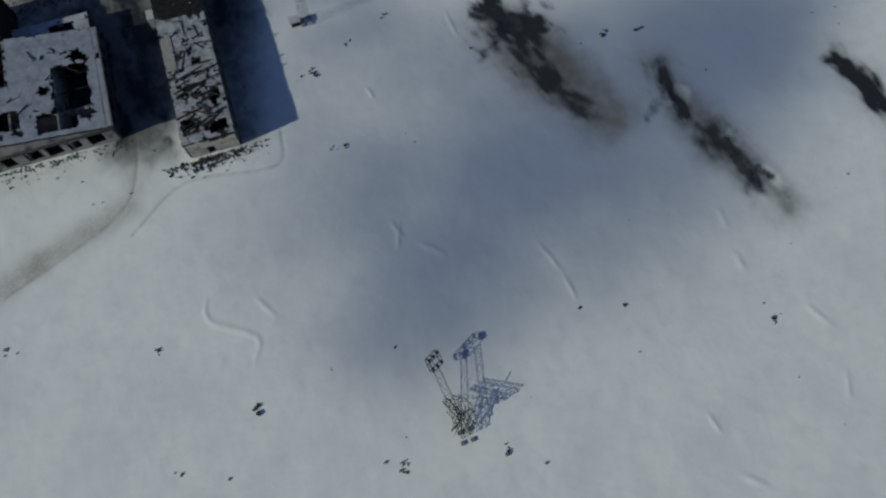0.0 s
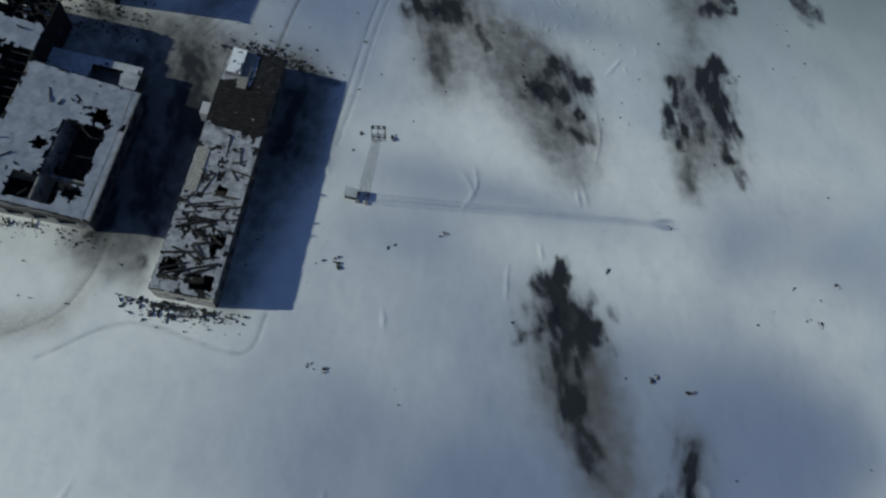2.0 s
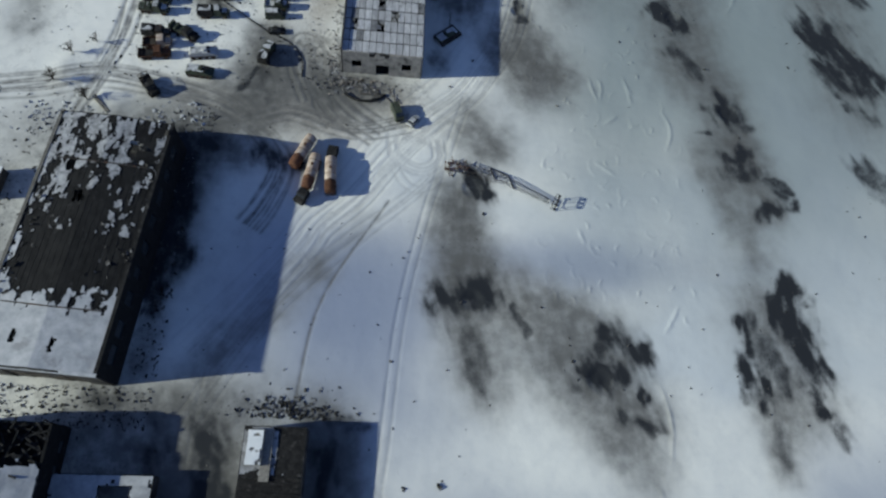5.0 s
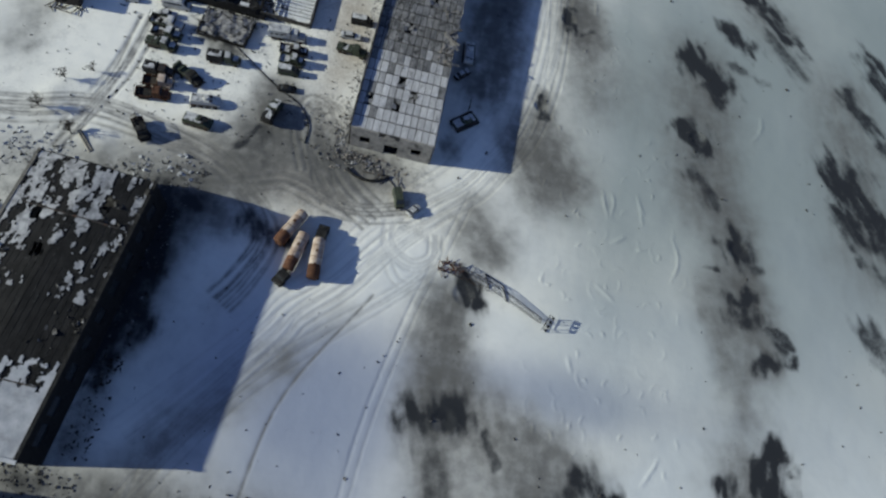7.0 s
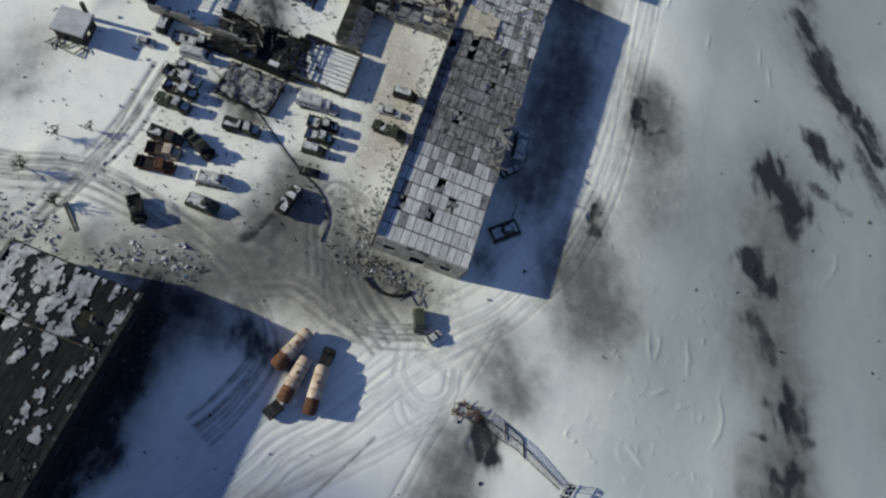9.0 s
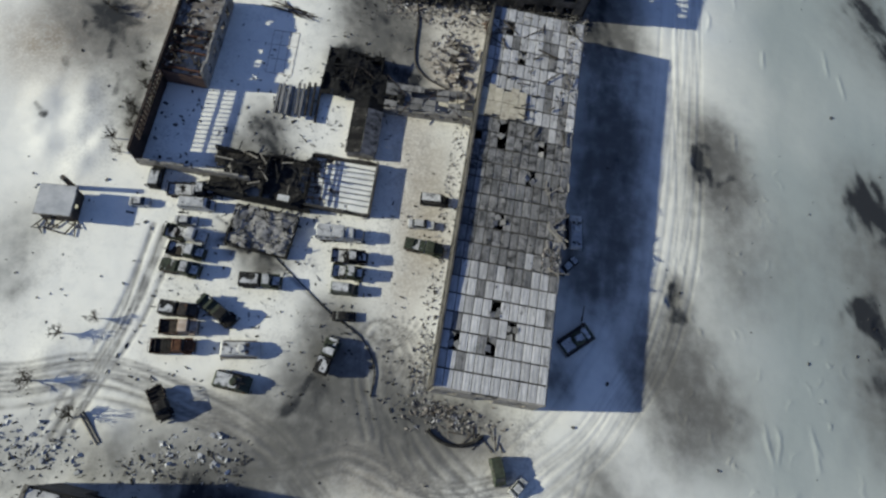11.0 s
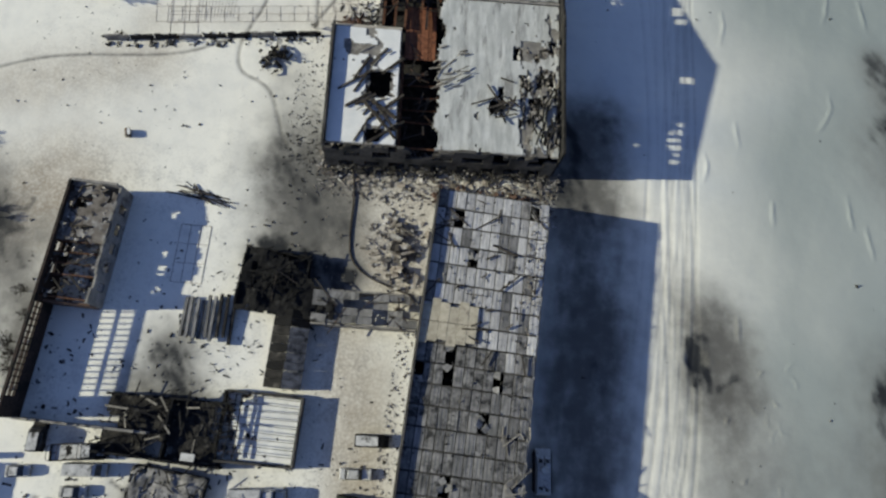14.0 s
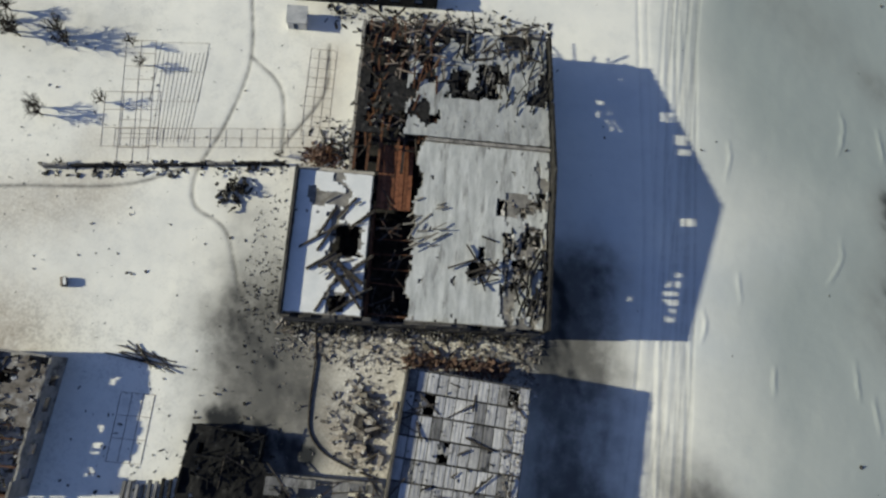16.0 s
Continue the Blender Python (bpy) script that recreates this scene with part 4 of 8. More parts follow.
# --- long vehicle garage -------------------------------------------------
def build_garage():
    t = thing("garage_building", "long flat-roofed concrete garage with shell-holed snowy roof panels", "building", 0, 0)
    x0, x1, y0, y1, h = -18.2, 0.0, 206.6, 281.2, 7.3
    rise = lambda y: 1.15 * (y - y0) / (y1 - y0)
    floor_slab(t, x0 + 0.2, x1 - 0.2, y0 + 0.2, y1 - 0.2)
    wall(t, (x0, y1), (x0, y0), -0.2, h, 0.4, DARK_CONCRETE, windows(22, y1 - y0, 2.0, 2.2, 4.8), top=lambda q: h + rise(y1 - q) - 0.02, blocked=0.9)
    wall(t, (x1, y0), (x1, y1), -0.2, h, 0.4, CONCRETE, windows(18, y1 - y0, 3.0, 0.0, 4.2), top=lambda q: h + rise(y0 + q) - 0.02, blocked=0.96)
    wall(t, (x0 + 0.2, y0), (x1 - 0.2, y0), -0.2, h, 0.4, CONCRETE, [(2.0, 4.2, 2.4, 4.6), (7.5, 10.5, 0.0, 3.6), (13.4, 15.6, 2.4, 4.6)],
         top=lambda s: h - (1.3 if 5.5 < s < 10.5 else 0.0) * (0.5 + 0.5 * math.sin(s * 2.1)))
    wall(t, (x1 - 0.2, y1), (x0 + 0.2, y1), -0.2, h, 0.4, PLASTER, top=ragged_top(h + 0.9, 2.5, 4))
    bm = bmesh.new()
    for v in box(bm, x0 - 0.2, x0 + 0.1, y0, y1, h, h + 1.0):
        v.co.z += rise(v.co.y)
    part("parapet", bm, DARK_CONCRETE, t)
    rows, cols = 24, 12
    dy, dx = (y1 - y0) / rows, (x1 - x0) / cols
    for i in range(rows + 1):
        bm = bmesh.new()
        y = y0 + i * dy
        beam(bm, (x0 + 0.2, y, h - 0.28 + rise(y)), (x1 - 0.2, y, h - 0.28 + rise(y)), 0.16, 0.5)
        part("roof_beam", bm, DARK_CONCRETE, t)
    bm = bmesh.new()
    box(bm, -dx / 2 + 0.07, dx / 2 - 0.07, -dy / 2 + 0.14, dy / 2 - 0.14, 0, 0.16)
    for k in (-0.3, 0.3):
        box(bm, k - 0.05, k + 0.05, -dy / 2 + 0.14, dy / 2 - 0.14, 0.16, 0.2)
    clean = mesh_from(bm, "roof_panel", PANEL)
    bm = bmesh.new()
    prism_pts = [bm.verts.new(v) for v in ((-0.6, -0.5, 0), (0.5, -0.6, 0), (0.7, 0.3, 0), (-0.2, 0.6, 0), (-0.6, -0.5, 0.18), (0.5, -0.6, 0.18), (0.7, 0.3, 0.18), (-0.2, 0.6, 0.18))]
    for q in ((3, 2, 1, 0), (4, 5, 6, 7), (0, 1, 5, 4), (1, 2, 6, 5), (2, 3, 7, 6), (3, 0, 4, 7)):
        bm.faces.new([prism_pts[i] for i in q])
    shard = mesh_from(bm, "panel_shard", PANEL_GREY)
    dirty = clean.copy()
    dirty.materials.clear()
    dirty.materials.append(PANEL_GREY)
    sooty = clean.copy()
    sooty.materials.clear()
    sooty.materials.append(PANEL_DIRTY)
    holes = [(-10.5, 220.3, 0.9), (-9.3, 213.4, 0.9), (-7.3, 216.7, 0.7), (-15.8, 214.2, 0.6), (-6.9, 247.0, 1.2), (-5.3, 250.5, 1.3), (-14.3, 275.1, 1.0), (-11.4, 269.3, 1.3), (-12, 236, 0.7)]
    rng = random.Random(11)
    for r in range(rows):
        for c in range(cols):
            x, y = x0 + (c + 0.5) * dx, y0 + (r + 0.5) * dy
            if any(abs(x - hx) < dx * 0.5 and abs(y - hy) < dy * 0.5 for hx, hy, _ in holes) or (249.5 < y < 255.5 and x < -9.5 and rng.random() < 0.25):
                for _ in range(3):
                    if y < 249 or rng.random() < 0.5:
                        a = rng.uniform(0, 6.28)
                        piece("panel_shard", shard, t, pose(x + 0.6 * math.cos(a), y + 1.15 * math.sin(a), h - 0.05 + rise(y), rng.gauss(0, 12), rng.gauss(0, 12), rng.uniform(0, 360)))
                continue
            if (y > 258 and x > -3.5 and rng.random() < 0.10) or (263 < y < 281 and rng.random() < 0.012):
                continue
            grime = 0.08 + 0.7 * max(0.0, 1 - abs(y - 243) / 22) + 0.45 * (225 < y < 256)
            bad = rng.random() < grime
            z = h + rise(y) - 0.02 - (rng.uniform(0, 0.12) if y > 225 else 0)
            black = rng.random() < 1.9 * max(0.0, 1 - math.hypot((x + 15) / 9, (y - 252) / 8)) + 0.25 * max(0.0, 1 - math.hypot((x + 5) / 7, (y - 234) / 8)) + 0.34 * (227 < y < 258) + 0.12 * (y > 226)
            piece("roof_panel", sooty if black else dirty if bad else clean, t, pose(x, y, z, rng.gauss(0, 0.6), rng.gauss(0, 0.6 if y < 225 else 1.6), 0))
    for k in range(6):
        for j in range(2):
            bm = bmesh.new()
            box(bm, -18.4 + 1.48 * k, -18.4 + 1.48 * k + 1.45, 256.4 + 3.1 * j + 0.4 * ((k * 7) % 3 - 1) * (1 - j), 259.4 + 3.1 * j + 0.5 * ((k * 5) % 3 - 1) * j, h + 1.1 - 0.03 * (k % 3), h + 1.35 - 0.03 * (k % 2))
            part("patch_slab", bm, BEIGE, t, "sandy-coloured loose roof slab")
    debris_beams(t, 26, lambda r: (r.uniform(-18, -1), r.uniform(254, 281), h + 1.3), (1.2, 4.5), 0.22, WOOD, 21)
    debris_beams(t, 14, lambda r: (r.uniform(-4, 0.5), r.uniform(226, 246), h + 0.8), (1.0, 3.0), 0.18, PALE_WOOD, 22)
    for a, b in (((-2.6, 237.4, h + 0.85), (0.9, 240.2, h + 0.1)), ((-2.6, 237.2, h + 0.85), (0.8, 233.6, h + 0.2))):
        bm = bmesh.new()
        beam(bm, a, b, 0.7, 0.3)
        part("fallen_girder", bm, CONCRETE, t)
    scatter("roof_rubble", "pale broken panel bits", "", 520, lambda r: (lambda y: (r.uniform(-3.2, 0.1), y, h + 0.2 + rise(y)))(r.choice((r.uniform(228, 233), r.uniform(250, 281), r.uniform(264, 281)))), (0.12, 0.5), RUBBLE, 23, 0.3, t)
    scatter("roof_grit", "sooty grit and splinters", "", 420, lambda r: (lambda y: (r.uniform(-18, -1), y, h + 0.2 + rise(y)))(r.uniform(224, 281)), (0.1, 0.55), RUBBLE_DARK, 24, 0.2, t)


build_garage()


# --- narrow barracks with burnt roof -------------------------------------
def build_barracks():
    t = thing("barracks_building", "narrow single-storey block with burnt, snow-patched broken roof", "building", 0, 0)
    x0, x1, y0, y1, h = -27.8, -17.6, 75.2, 125.4, 4.7
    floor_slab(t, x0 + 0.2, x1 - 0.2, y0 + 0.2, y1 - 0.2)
    wall(t, (x0, y1), (x0, y0), -0.2, h, 0.4, DARK_CONCRETE, windows(14, y1 - y0, 1.6, 1.1, 2.9), top=ragged_top(h, 0.8, 2))
    wall(t, (x1, y0), (x1, y1), -0.2, h, 0.4, DARK_CONCRETE, windows(14, y1 - y0, 1.6, 1.1, 2.9), blocked=0.96)
    wall(t, (x0 + 0.2, y0), (x1 - 0.2, y0), -0.2, h, 0.4, PLASTER, [(3.5, 5.0, 0, 2.4)], top=ragged_top(h, 1.6, 5))
    wall(t, (x1 - 0.2, y1), (x0 + 0.2, y1), -0.2, h, 0.4, PLASTER, top=ragged_top(h, 1.0, 6))
    holes = rect_holes([(-22.4, -20.4, 93.8, 95.8), (-26.6, -25.2, 96.2, 97.6), (-25.6, -24.2, 92.6, 94.0), (-27.4, -24.5, 78.5, 81), (-22, -18.3, 76.2, 79), (-21, -18.5, 84, 86.5), (-26.8, -24.6, 121.4, 124.6), (-24.4, -22.6, 117, 118.6)], 0.5)
    sheet(t, "roof_deck", x0 - 0.25, x1 + 0.25, y0 - 0.2, y1 + 0.2, h, lambda x, y: holes(x, y) - 0.8 * ((vnoise(x, y, 3, 9) > 0.62) & (y < 90)), CHAR, 0.16, 0.45, "sooty roof deck")
    def patchy(x, y):
        v = 0.5 * vnoise(x, y, 2.4, 31) + 0.5 * vnoise(x, y, 0.9, 30)
        v = np.where((y > 107.5) & (y < 117.5), v - 0.34, v)
        v = np.where(y < 92, v - 0.06, v)
        v = np.where((x > -22.2) & (y > 117), v - 0.3, v)
        return np.where((v > 0.41), 1.0, 0.0) * holes(x, y)
    sheet(t, "roof_snow", x0 - 0.1, x1 + 0.1, y0, y1, h + 0.17, patchy, SNOW_DIRTY, 0.10, 0.3, "patchy snow on the roof")
    joists(t, x0 + 0.3, x1 - 0.3, 107.8, 117.2, h + 0.3, 0.85, 0.16, CHAR, name="burnt_rafter", skip=0.15, seed=3)
    debris_beams(t, 26, lambda r: (r.uniform(x0 + 2, x1 - 2), r.uniform(75.5, 92), h + 0.35), (2.5, 6.0), 0.34, CHAR, 31, tilt=0.05, lie=0.3)
    debris_beams(t, 12, lambda r: (r.uniform(x0 + 2, x1 - 2), r.uniform(76, 91), h + 0.4), (1.5, 4.0), 0.26, WOOD, 33, tilt=0.08, lie=2.6)
    debris_beams(t, 12, lambda r: (r.uniform(x0 + 1, x1 - 1), r.uniform(92, 106), h + 0.35), (2, 5), 0.28, WOOD, 32, tilt=0.05)
    bm = bmesh.new()
    box(bm, -27.6, -25.6, 93.6, 102.6, h + 0.2, h + 0.42)
    part("loose_slab", bm, PALE_WOOD, t)
    bm = bmesh.new()
    box(bm, -24.6, -22.9, 116.5, 125.0, h + 0.3, h + 0.6)
    part("loose_slab", bm, PALE_WOOD, t)
    bm = bmesh.new()
    box(bm, -29.9, -28.1, 110.2, 112.8, 0, 3.6)
    part("porch", bm, WHITE_PAINT, t, "small white porch")
    bm = bmesh.new()
    box(bm, -27.2, -24.4, 119.0, 124.9, h + 0.2, h + 1.1)
    box(bm, -26.8, -24.8, 119.4, 124.4, h + 1.1, h + 1.14)
    part("roof_hatch_house", bm, CONCRETE, t)
    sheet(t, "hatch_snow", -27.1, -24.5, 119.1, 124.8, h + 1.15, lambda x, y: (vnoise(x, y, 1.2, 76) > 0.3) * 1.0, CLEAN_SNOW, 0.1, 0.25)


build_barracks()


# --- broad workshop with opened rooms -------------------------------------
def shell_holes(spots, seed=5):
    """1 outside ragged star-shaped holes (x, y, reach), 0 within."""
    def f(x, y):
        out = np.ones_like(x)
        for cx, cy, r in spots:
            a = np.arctan2(y - cy, x - cx)
            reach = r * (0.45 + 1.0 * vnoise(1.9 * np.cos(a) + cx, 1.9 * np.sin(a) + cy, 0.7, seed) ** 1.5)
            out = np.where(np.hypot(x - cx, y - cy) < reach, 0.0, out)
        return out
    return f


def build_workshop():
    t = thing("workshop_building", "broad low workshop, snowy roof burnt open in squares and stars", "building", 0, 0)
    # a long slope to the east and a short one to the west meet at the ridge
    rx = -67.0
    zr = lambda x, y=0: np.interp(x, [-78.6, rx, -40.4], [6.7, 8.5, 4.5])
    top = lambda x: float(zr(x)) - 0.02
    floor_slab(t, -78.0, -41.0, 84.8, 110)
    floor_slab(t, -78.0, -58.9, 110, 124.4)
    wall(t, (-78.4, 123.4), (-78.4, 84.4), -0.2, top(-78.4), 0.4, PLASTER, windows(10, 39, 2.0, 1.4, 3.4))
    # darker concrete here puts the sunless side's shade into the colour
    wall(t, (-40.8, 84.4), (-40.8, 110.2), -0.2, top(-40.8), 0.4, DARK_CONCRETE, windows(6, 25.8, 2.2, 1.2, 3.4), blocked=0.95)
    wall(t, (-78.2, 84.6), (-41.0, 84.6), -0.2, 6.0, 0.4, CONCRETE, windows(8, 37.2, 2.8, 0.6, 3.6), top=lambda q: top(-78.2 + q))
    wall(t, (-41.0, 110.2), (-58.6, 110.2), -0.2, 5.0, 0.4, PLASTER, windows(4, 17.6, 2.0, 3.2, 4.2), top=lambda q: top(-41.0 - q))
    wall(t, (-58.2, 91.2), (-41.0, 91.2), -0.2, 4.4, 0.3, CONCRETE, [(8, 10, 0.3, 2.6)])
    for x in (-67.0, -58.4, -50.0):
        wall(t, (x, 84.9), (x, 110), -0.2, top(x) - 0.15, 0.3, CONCRETE, [(8, 9.4, 0.3, 2.5)])
    wall(t, (-58.6, 110.4), (-58.6, 124.6), -0.2, top(-58.6), 0.4, BLACK, windows(3, 14, 2, 1.4, 3.4), blocked=0.95)
    wall(t, (-58.8, 124.6), (-78.2, 124.6), -0.2, 6.0, 0.4, BLACK, windows(4, 19, 2, 1.4, 3.4), top=lambda q: top(-58.8 - q) - 1.6 * max(0.0, float(vnoise(q, 2.0, 2.2, 8)) - 0.3) * (q < 9.5))
    rects = [(-62.4, -58.0, 98.2, 112.4), (-50.0, -43.2, 90.0, 101.2), (-61.2, -56.6, 87.6, 91.8), (-53.6, -46.4, 85.4, 90.0)]
    stars = shell_holes([(-64.4, 110.6, 2.6), (-65.0, 100.2, 2.4), (-51.6, 95.8, 1.4), (-63.6, 91.6, 3.6), (-74.4, 117.0, 2.6), (-73.8, 110.6, 2.8), (-70.8, 103.4, 2.2), (-70.6, 97.2, 3.0), (-73.4, 91.6, 3.2), (-44.4, 88.4, 1.6), (-45.0, 103.6, 2.0)])
    footprint = lambda x, y: ((y < 110.6) | (x < -58.4)) * 1.0
    burnt = lambda x, y: 1.0 - ((x > rx) & (y > 117.2 + 2.2 * vnoise(x, y, 2.4, 9)) & (vnoise(x, y, 2.2, 7) > 0.32)) * 1.0
    deck = lambda x, y: rect_holes(rects, 1.1)(x, y) * stars(x, y) * footprint(x, y) * burnt(x, y)
    sheet(t, "roof_deck", -78.8, -40.2, 84.2, 124.8, 0.0, deck, CHAR, 0.25, 0.4, "charred concrete roof deck", height=zr)
    snow = lambda x, y: deck(x, y) * rect_holes(rects, 1.5, 6)(x, y) * (vnoise(x, y, 4, 14) + 0.5 * vnoise(x, y, 1.0, 15) > 0.50) * (y < 119 + 0.3 * (x < rx) * 20)
    sheet(t, "roof_snow", -78.6, -40.5, 84.4, 124.6, 0.26, snow, SNOW, 0.14, 0.35, "thick snow on the roof", height=zr)
    bm = bmesh.new()
    beam(bm, (rx, 84.3, 8.95), (rx, 122.0, 8.95), 0.35, 0.2)
    part("ridge_capping", bm, PALE_WOOD, t)
    bm = bmesh.new()
    for x in (-40.3, -41.5):
        box(bm, x - 0.12, x + 0.12, 84.3, 110.4, 4.75, 5.1)
    part("eave_kerb", bm, CONCRETE, t)
    bm = bmesh.new()
    box(bm, -78.6, -40.4, 83.9, 84.2, 4.3, 4.7)
    part("front_ledge", bm, DARK_CONCRETE, t)
    # low annexe in the northern corner, its roof holed
    wall(t, (-42.2, 110.5), (-42.2, 117.0), -0.2, 3.0, 0.3, DARK_CONCRETE)
    wall(t, (-42.4, 117.0), (-58.3, 117.0), -0.2, 3.0, 0.3, DARK_CONCRETE, windows(4, 16, 1.6, 1.0, 2.2))
    low = rect_holes([(-50.6, -45.2, 110.9, 115.4)], 0.5)
    sheet(t, "annexe_roof", -58.3, -42.0, 110.5, 117.1, 3.0, low, CHAR, 0.2, 0.4)
    sheet(t, "annexe_snow", -58.2, -42.1, 110.5, 117.0, 3.21, lambda x, y: low(x, y) * (vnoise(x, y, 1.6, 18) > 0.27), SNOW, 0.12, 0.3)
    debris_beams(t, 16, lambda r: (r.uniform(-74, -42), r.gauss(83.2, 0.5), 0.4), (0.6, 1.8), 0.16, WOOD, 41)
    debris_beams(t, 14, lambda r: (lambda x: (x, r.uniform(86, 109), top(x) + 0.5))(r.uniform(-67, -42)), (1.2, 3.2), 0.2, CHAR, 42)
    debris_beams(t, 40, lambda r: (lambda x: (x, r.uniform(116.5, 124.4), top(x) - r.uniform(0, 0.8)))(r.uniform(-67.2, -59)), (1.4, 5.0), 0.26, CHAR, 43, tilt=0.2)
    joists(t, -61.9, -57.9, 99, 112, 7.2, 1.8, 0.16, CHAR, skip=0.3, seed=6)
    joists(t, -49.4, -42.8, 91.6, 101.0, 4.9, 2.0, 0.16, CHAR, skip=0.4, seed=7)


build_workshop()


# --- big hangar ---------------------------------------------------------
def build_hangar():
    t = thing("hangar", "large hangar with fire-blackened roof and snow along its front", "hangar", -61.6, 158.0, 0, -3.7)
    a, b, h = 10.6, 25.0, 9.2
    floor_slab(t, -a + 0.3, a - 0.3, -b + 0.3, b - 0.3)
    wall(t, (-a, b), (-a, -b), -0.2, h, 0.5, DARK_CONCRETE, windows(9, 2 * b, 3.2, 4.2, 7.4))
    # east wall black, the other three in dark concrete
    wall(t, (a, -b), (a, b), -0.2, h, 0.5, BLACK, windows(9, 2 * b, 3.2, 4.2, 7.4), blocked=0.97)
    wall(t, (-a + 0.25, -b), (a - 0.25, -b), -0.2, h, 0.5, DARK_CONCRETE, [(4.0, 17.0, 0.0, 6.0)])
    wall(t, (a - 0.25, b), (-a + 0.25, b), -0.2, h, 0.5, DARK_CONCRETE, [(6.0, 15.0, 0.0, 6.0)], top=ragged_top(h, 1.2, 3))
    # gate leaves in the front opening
    for k in range(4):
        bm = bmesh.new()
        box(bm, -6.4 + 3.22 * k, -6.4 + 3.22 * k + 3.1, -b - 0.05 + 0.1 * (k % 2), -b + 0.08 + 0.1 * (k % 2), 0, 5.95)
        for zz in (0.3, 3.0, 5.6):
            box(bm, -6.4 + 3.22 * k, -6.4 + 3.22 * k + 3.1, -b - 0.12 + 0.1 * (k % 2), -b - 0.05 + 0.1 * (k % 2), zz, zz + 0.2)
        part("gate_leaf", bm, STEEL, t)
    pitch = lambda x, y: 0.7 * (1 - np.abs(x) / a)
    holes = rect_holes([(-4.6, -3.7, -21, -18.8), (2.0, 2.8, -22.0, -19.6), (4, 6, 17, 20), (-6, -4.4, 12, 15), (-3, -1, 6, 8)], 0.9)
    sheet(t, "roof_deck", -a - 0.3, a + 0.3, -b - 0.3, b + 0.3, h, holes, SCORCHED, 0.2, 0.5, "fire-blackened corrugated roof", height=pitch)
    ribs = bmesh.new()
    for i in range(1, 20):
        x = -a + i * 2 * a / 20
        z = h + 0.24 + 0.7 * (1 - abs(x) / a)
        box(ribs, x - 0.03, x + 0.03, -b, b, z - 0.05, z + 0.02)
    part("roof_rib", ribs, CHAR, t)
    def snowy(x, y):
        v = 0.62 * vnoise(x * 2.2, y * 0.4, 2.4, 33) + 0.38 * vnoise(x, y, 5, 35)
        front = np.clip((-12.0 - y) / 9.0, -0.35, 1)
        flank = np.where(np.abs(x + a) < 1.6, 0.16, 0.0) + np.where((x < 3) & (y > 11), 0.2, 0) + np.where((x > 7) & (y > 16), 0.14, 0) + np.where(y > 23, 0.1, 0)
        v = 0.75 * v + 0.25 * vnoise(x, y, 1.0, 36)
        return np.where(v + 0.45 * front + flank > 0.51, 1.0, 0.0) * holes(x, y)
    sheet(t, "roof_snow", -a - 0.1, a + 0.1, -b, 0, h + 0.23, snowy, SNOW, 0.1, 0.24, "snow left at the roof front", height=pitch)
    def mottled(x, y):
        v = 0.5 * vnoise(x * 1.3, y * 0.6, 2.6, 37) + 0.5 * vnoise(x * 1.4, y * 0.7, 0.9, 38)
        back = np.clip((y - 6) / 10, -0.4, 1) * np.where(x < 4, 1.0, 0.35)
        return np.where(v + 0.16 * back + np.where(np.abs(x + a) < 1.6, 0.1, 0.0) > 0.615, 1.0, 0.0) * holes(x, y)
    sheet(t, "roof_snow", -a - 0.1, a + 0.1, 0, b, h + 0.23, mottled, SNOW_DIRTY, 0.1, 0.24, "sooty snow mottling the roof", height=pitch)
    for y in (-14.4, 14.5):
        bm = bmesh.new()
        for s in (-1, 1):
            beam(bm, (s * 0.1, y, h + 1.05), (s * (a - 2.2), y + 0.2, h + 0.45), 0.24, 0.2)
        part("roof_seam", bm, STEEL, t)
    # eave trim pale on the west, dark on the east
    for s in (-1, 1):
        bm = bmesh.new()
        box(bm, s * a - 0.3, s * a + 0.3, -b - 0.35, b + 0.35, h + 0.2, h + 0.5)
        part("eave_trim", bm, PALE_WOOD if s < 0 else CHAR, t)
    bm = bmesh.new()
    box(bm, -a - 0.3, a + 0.3, -b - 0.45, -b + 0.15, h + 0.2, h + 0.62)
    part("front_coping", bm, SNOW, t)
    scatter("roof_grit", "", "", 240, lambda r: (r.uniform(-a, a), r.uniform(-14, b), h + 0.5), (0.2, 1.2), RUBBLE_DARK, 51, 0.25, t)


build_hangar()


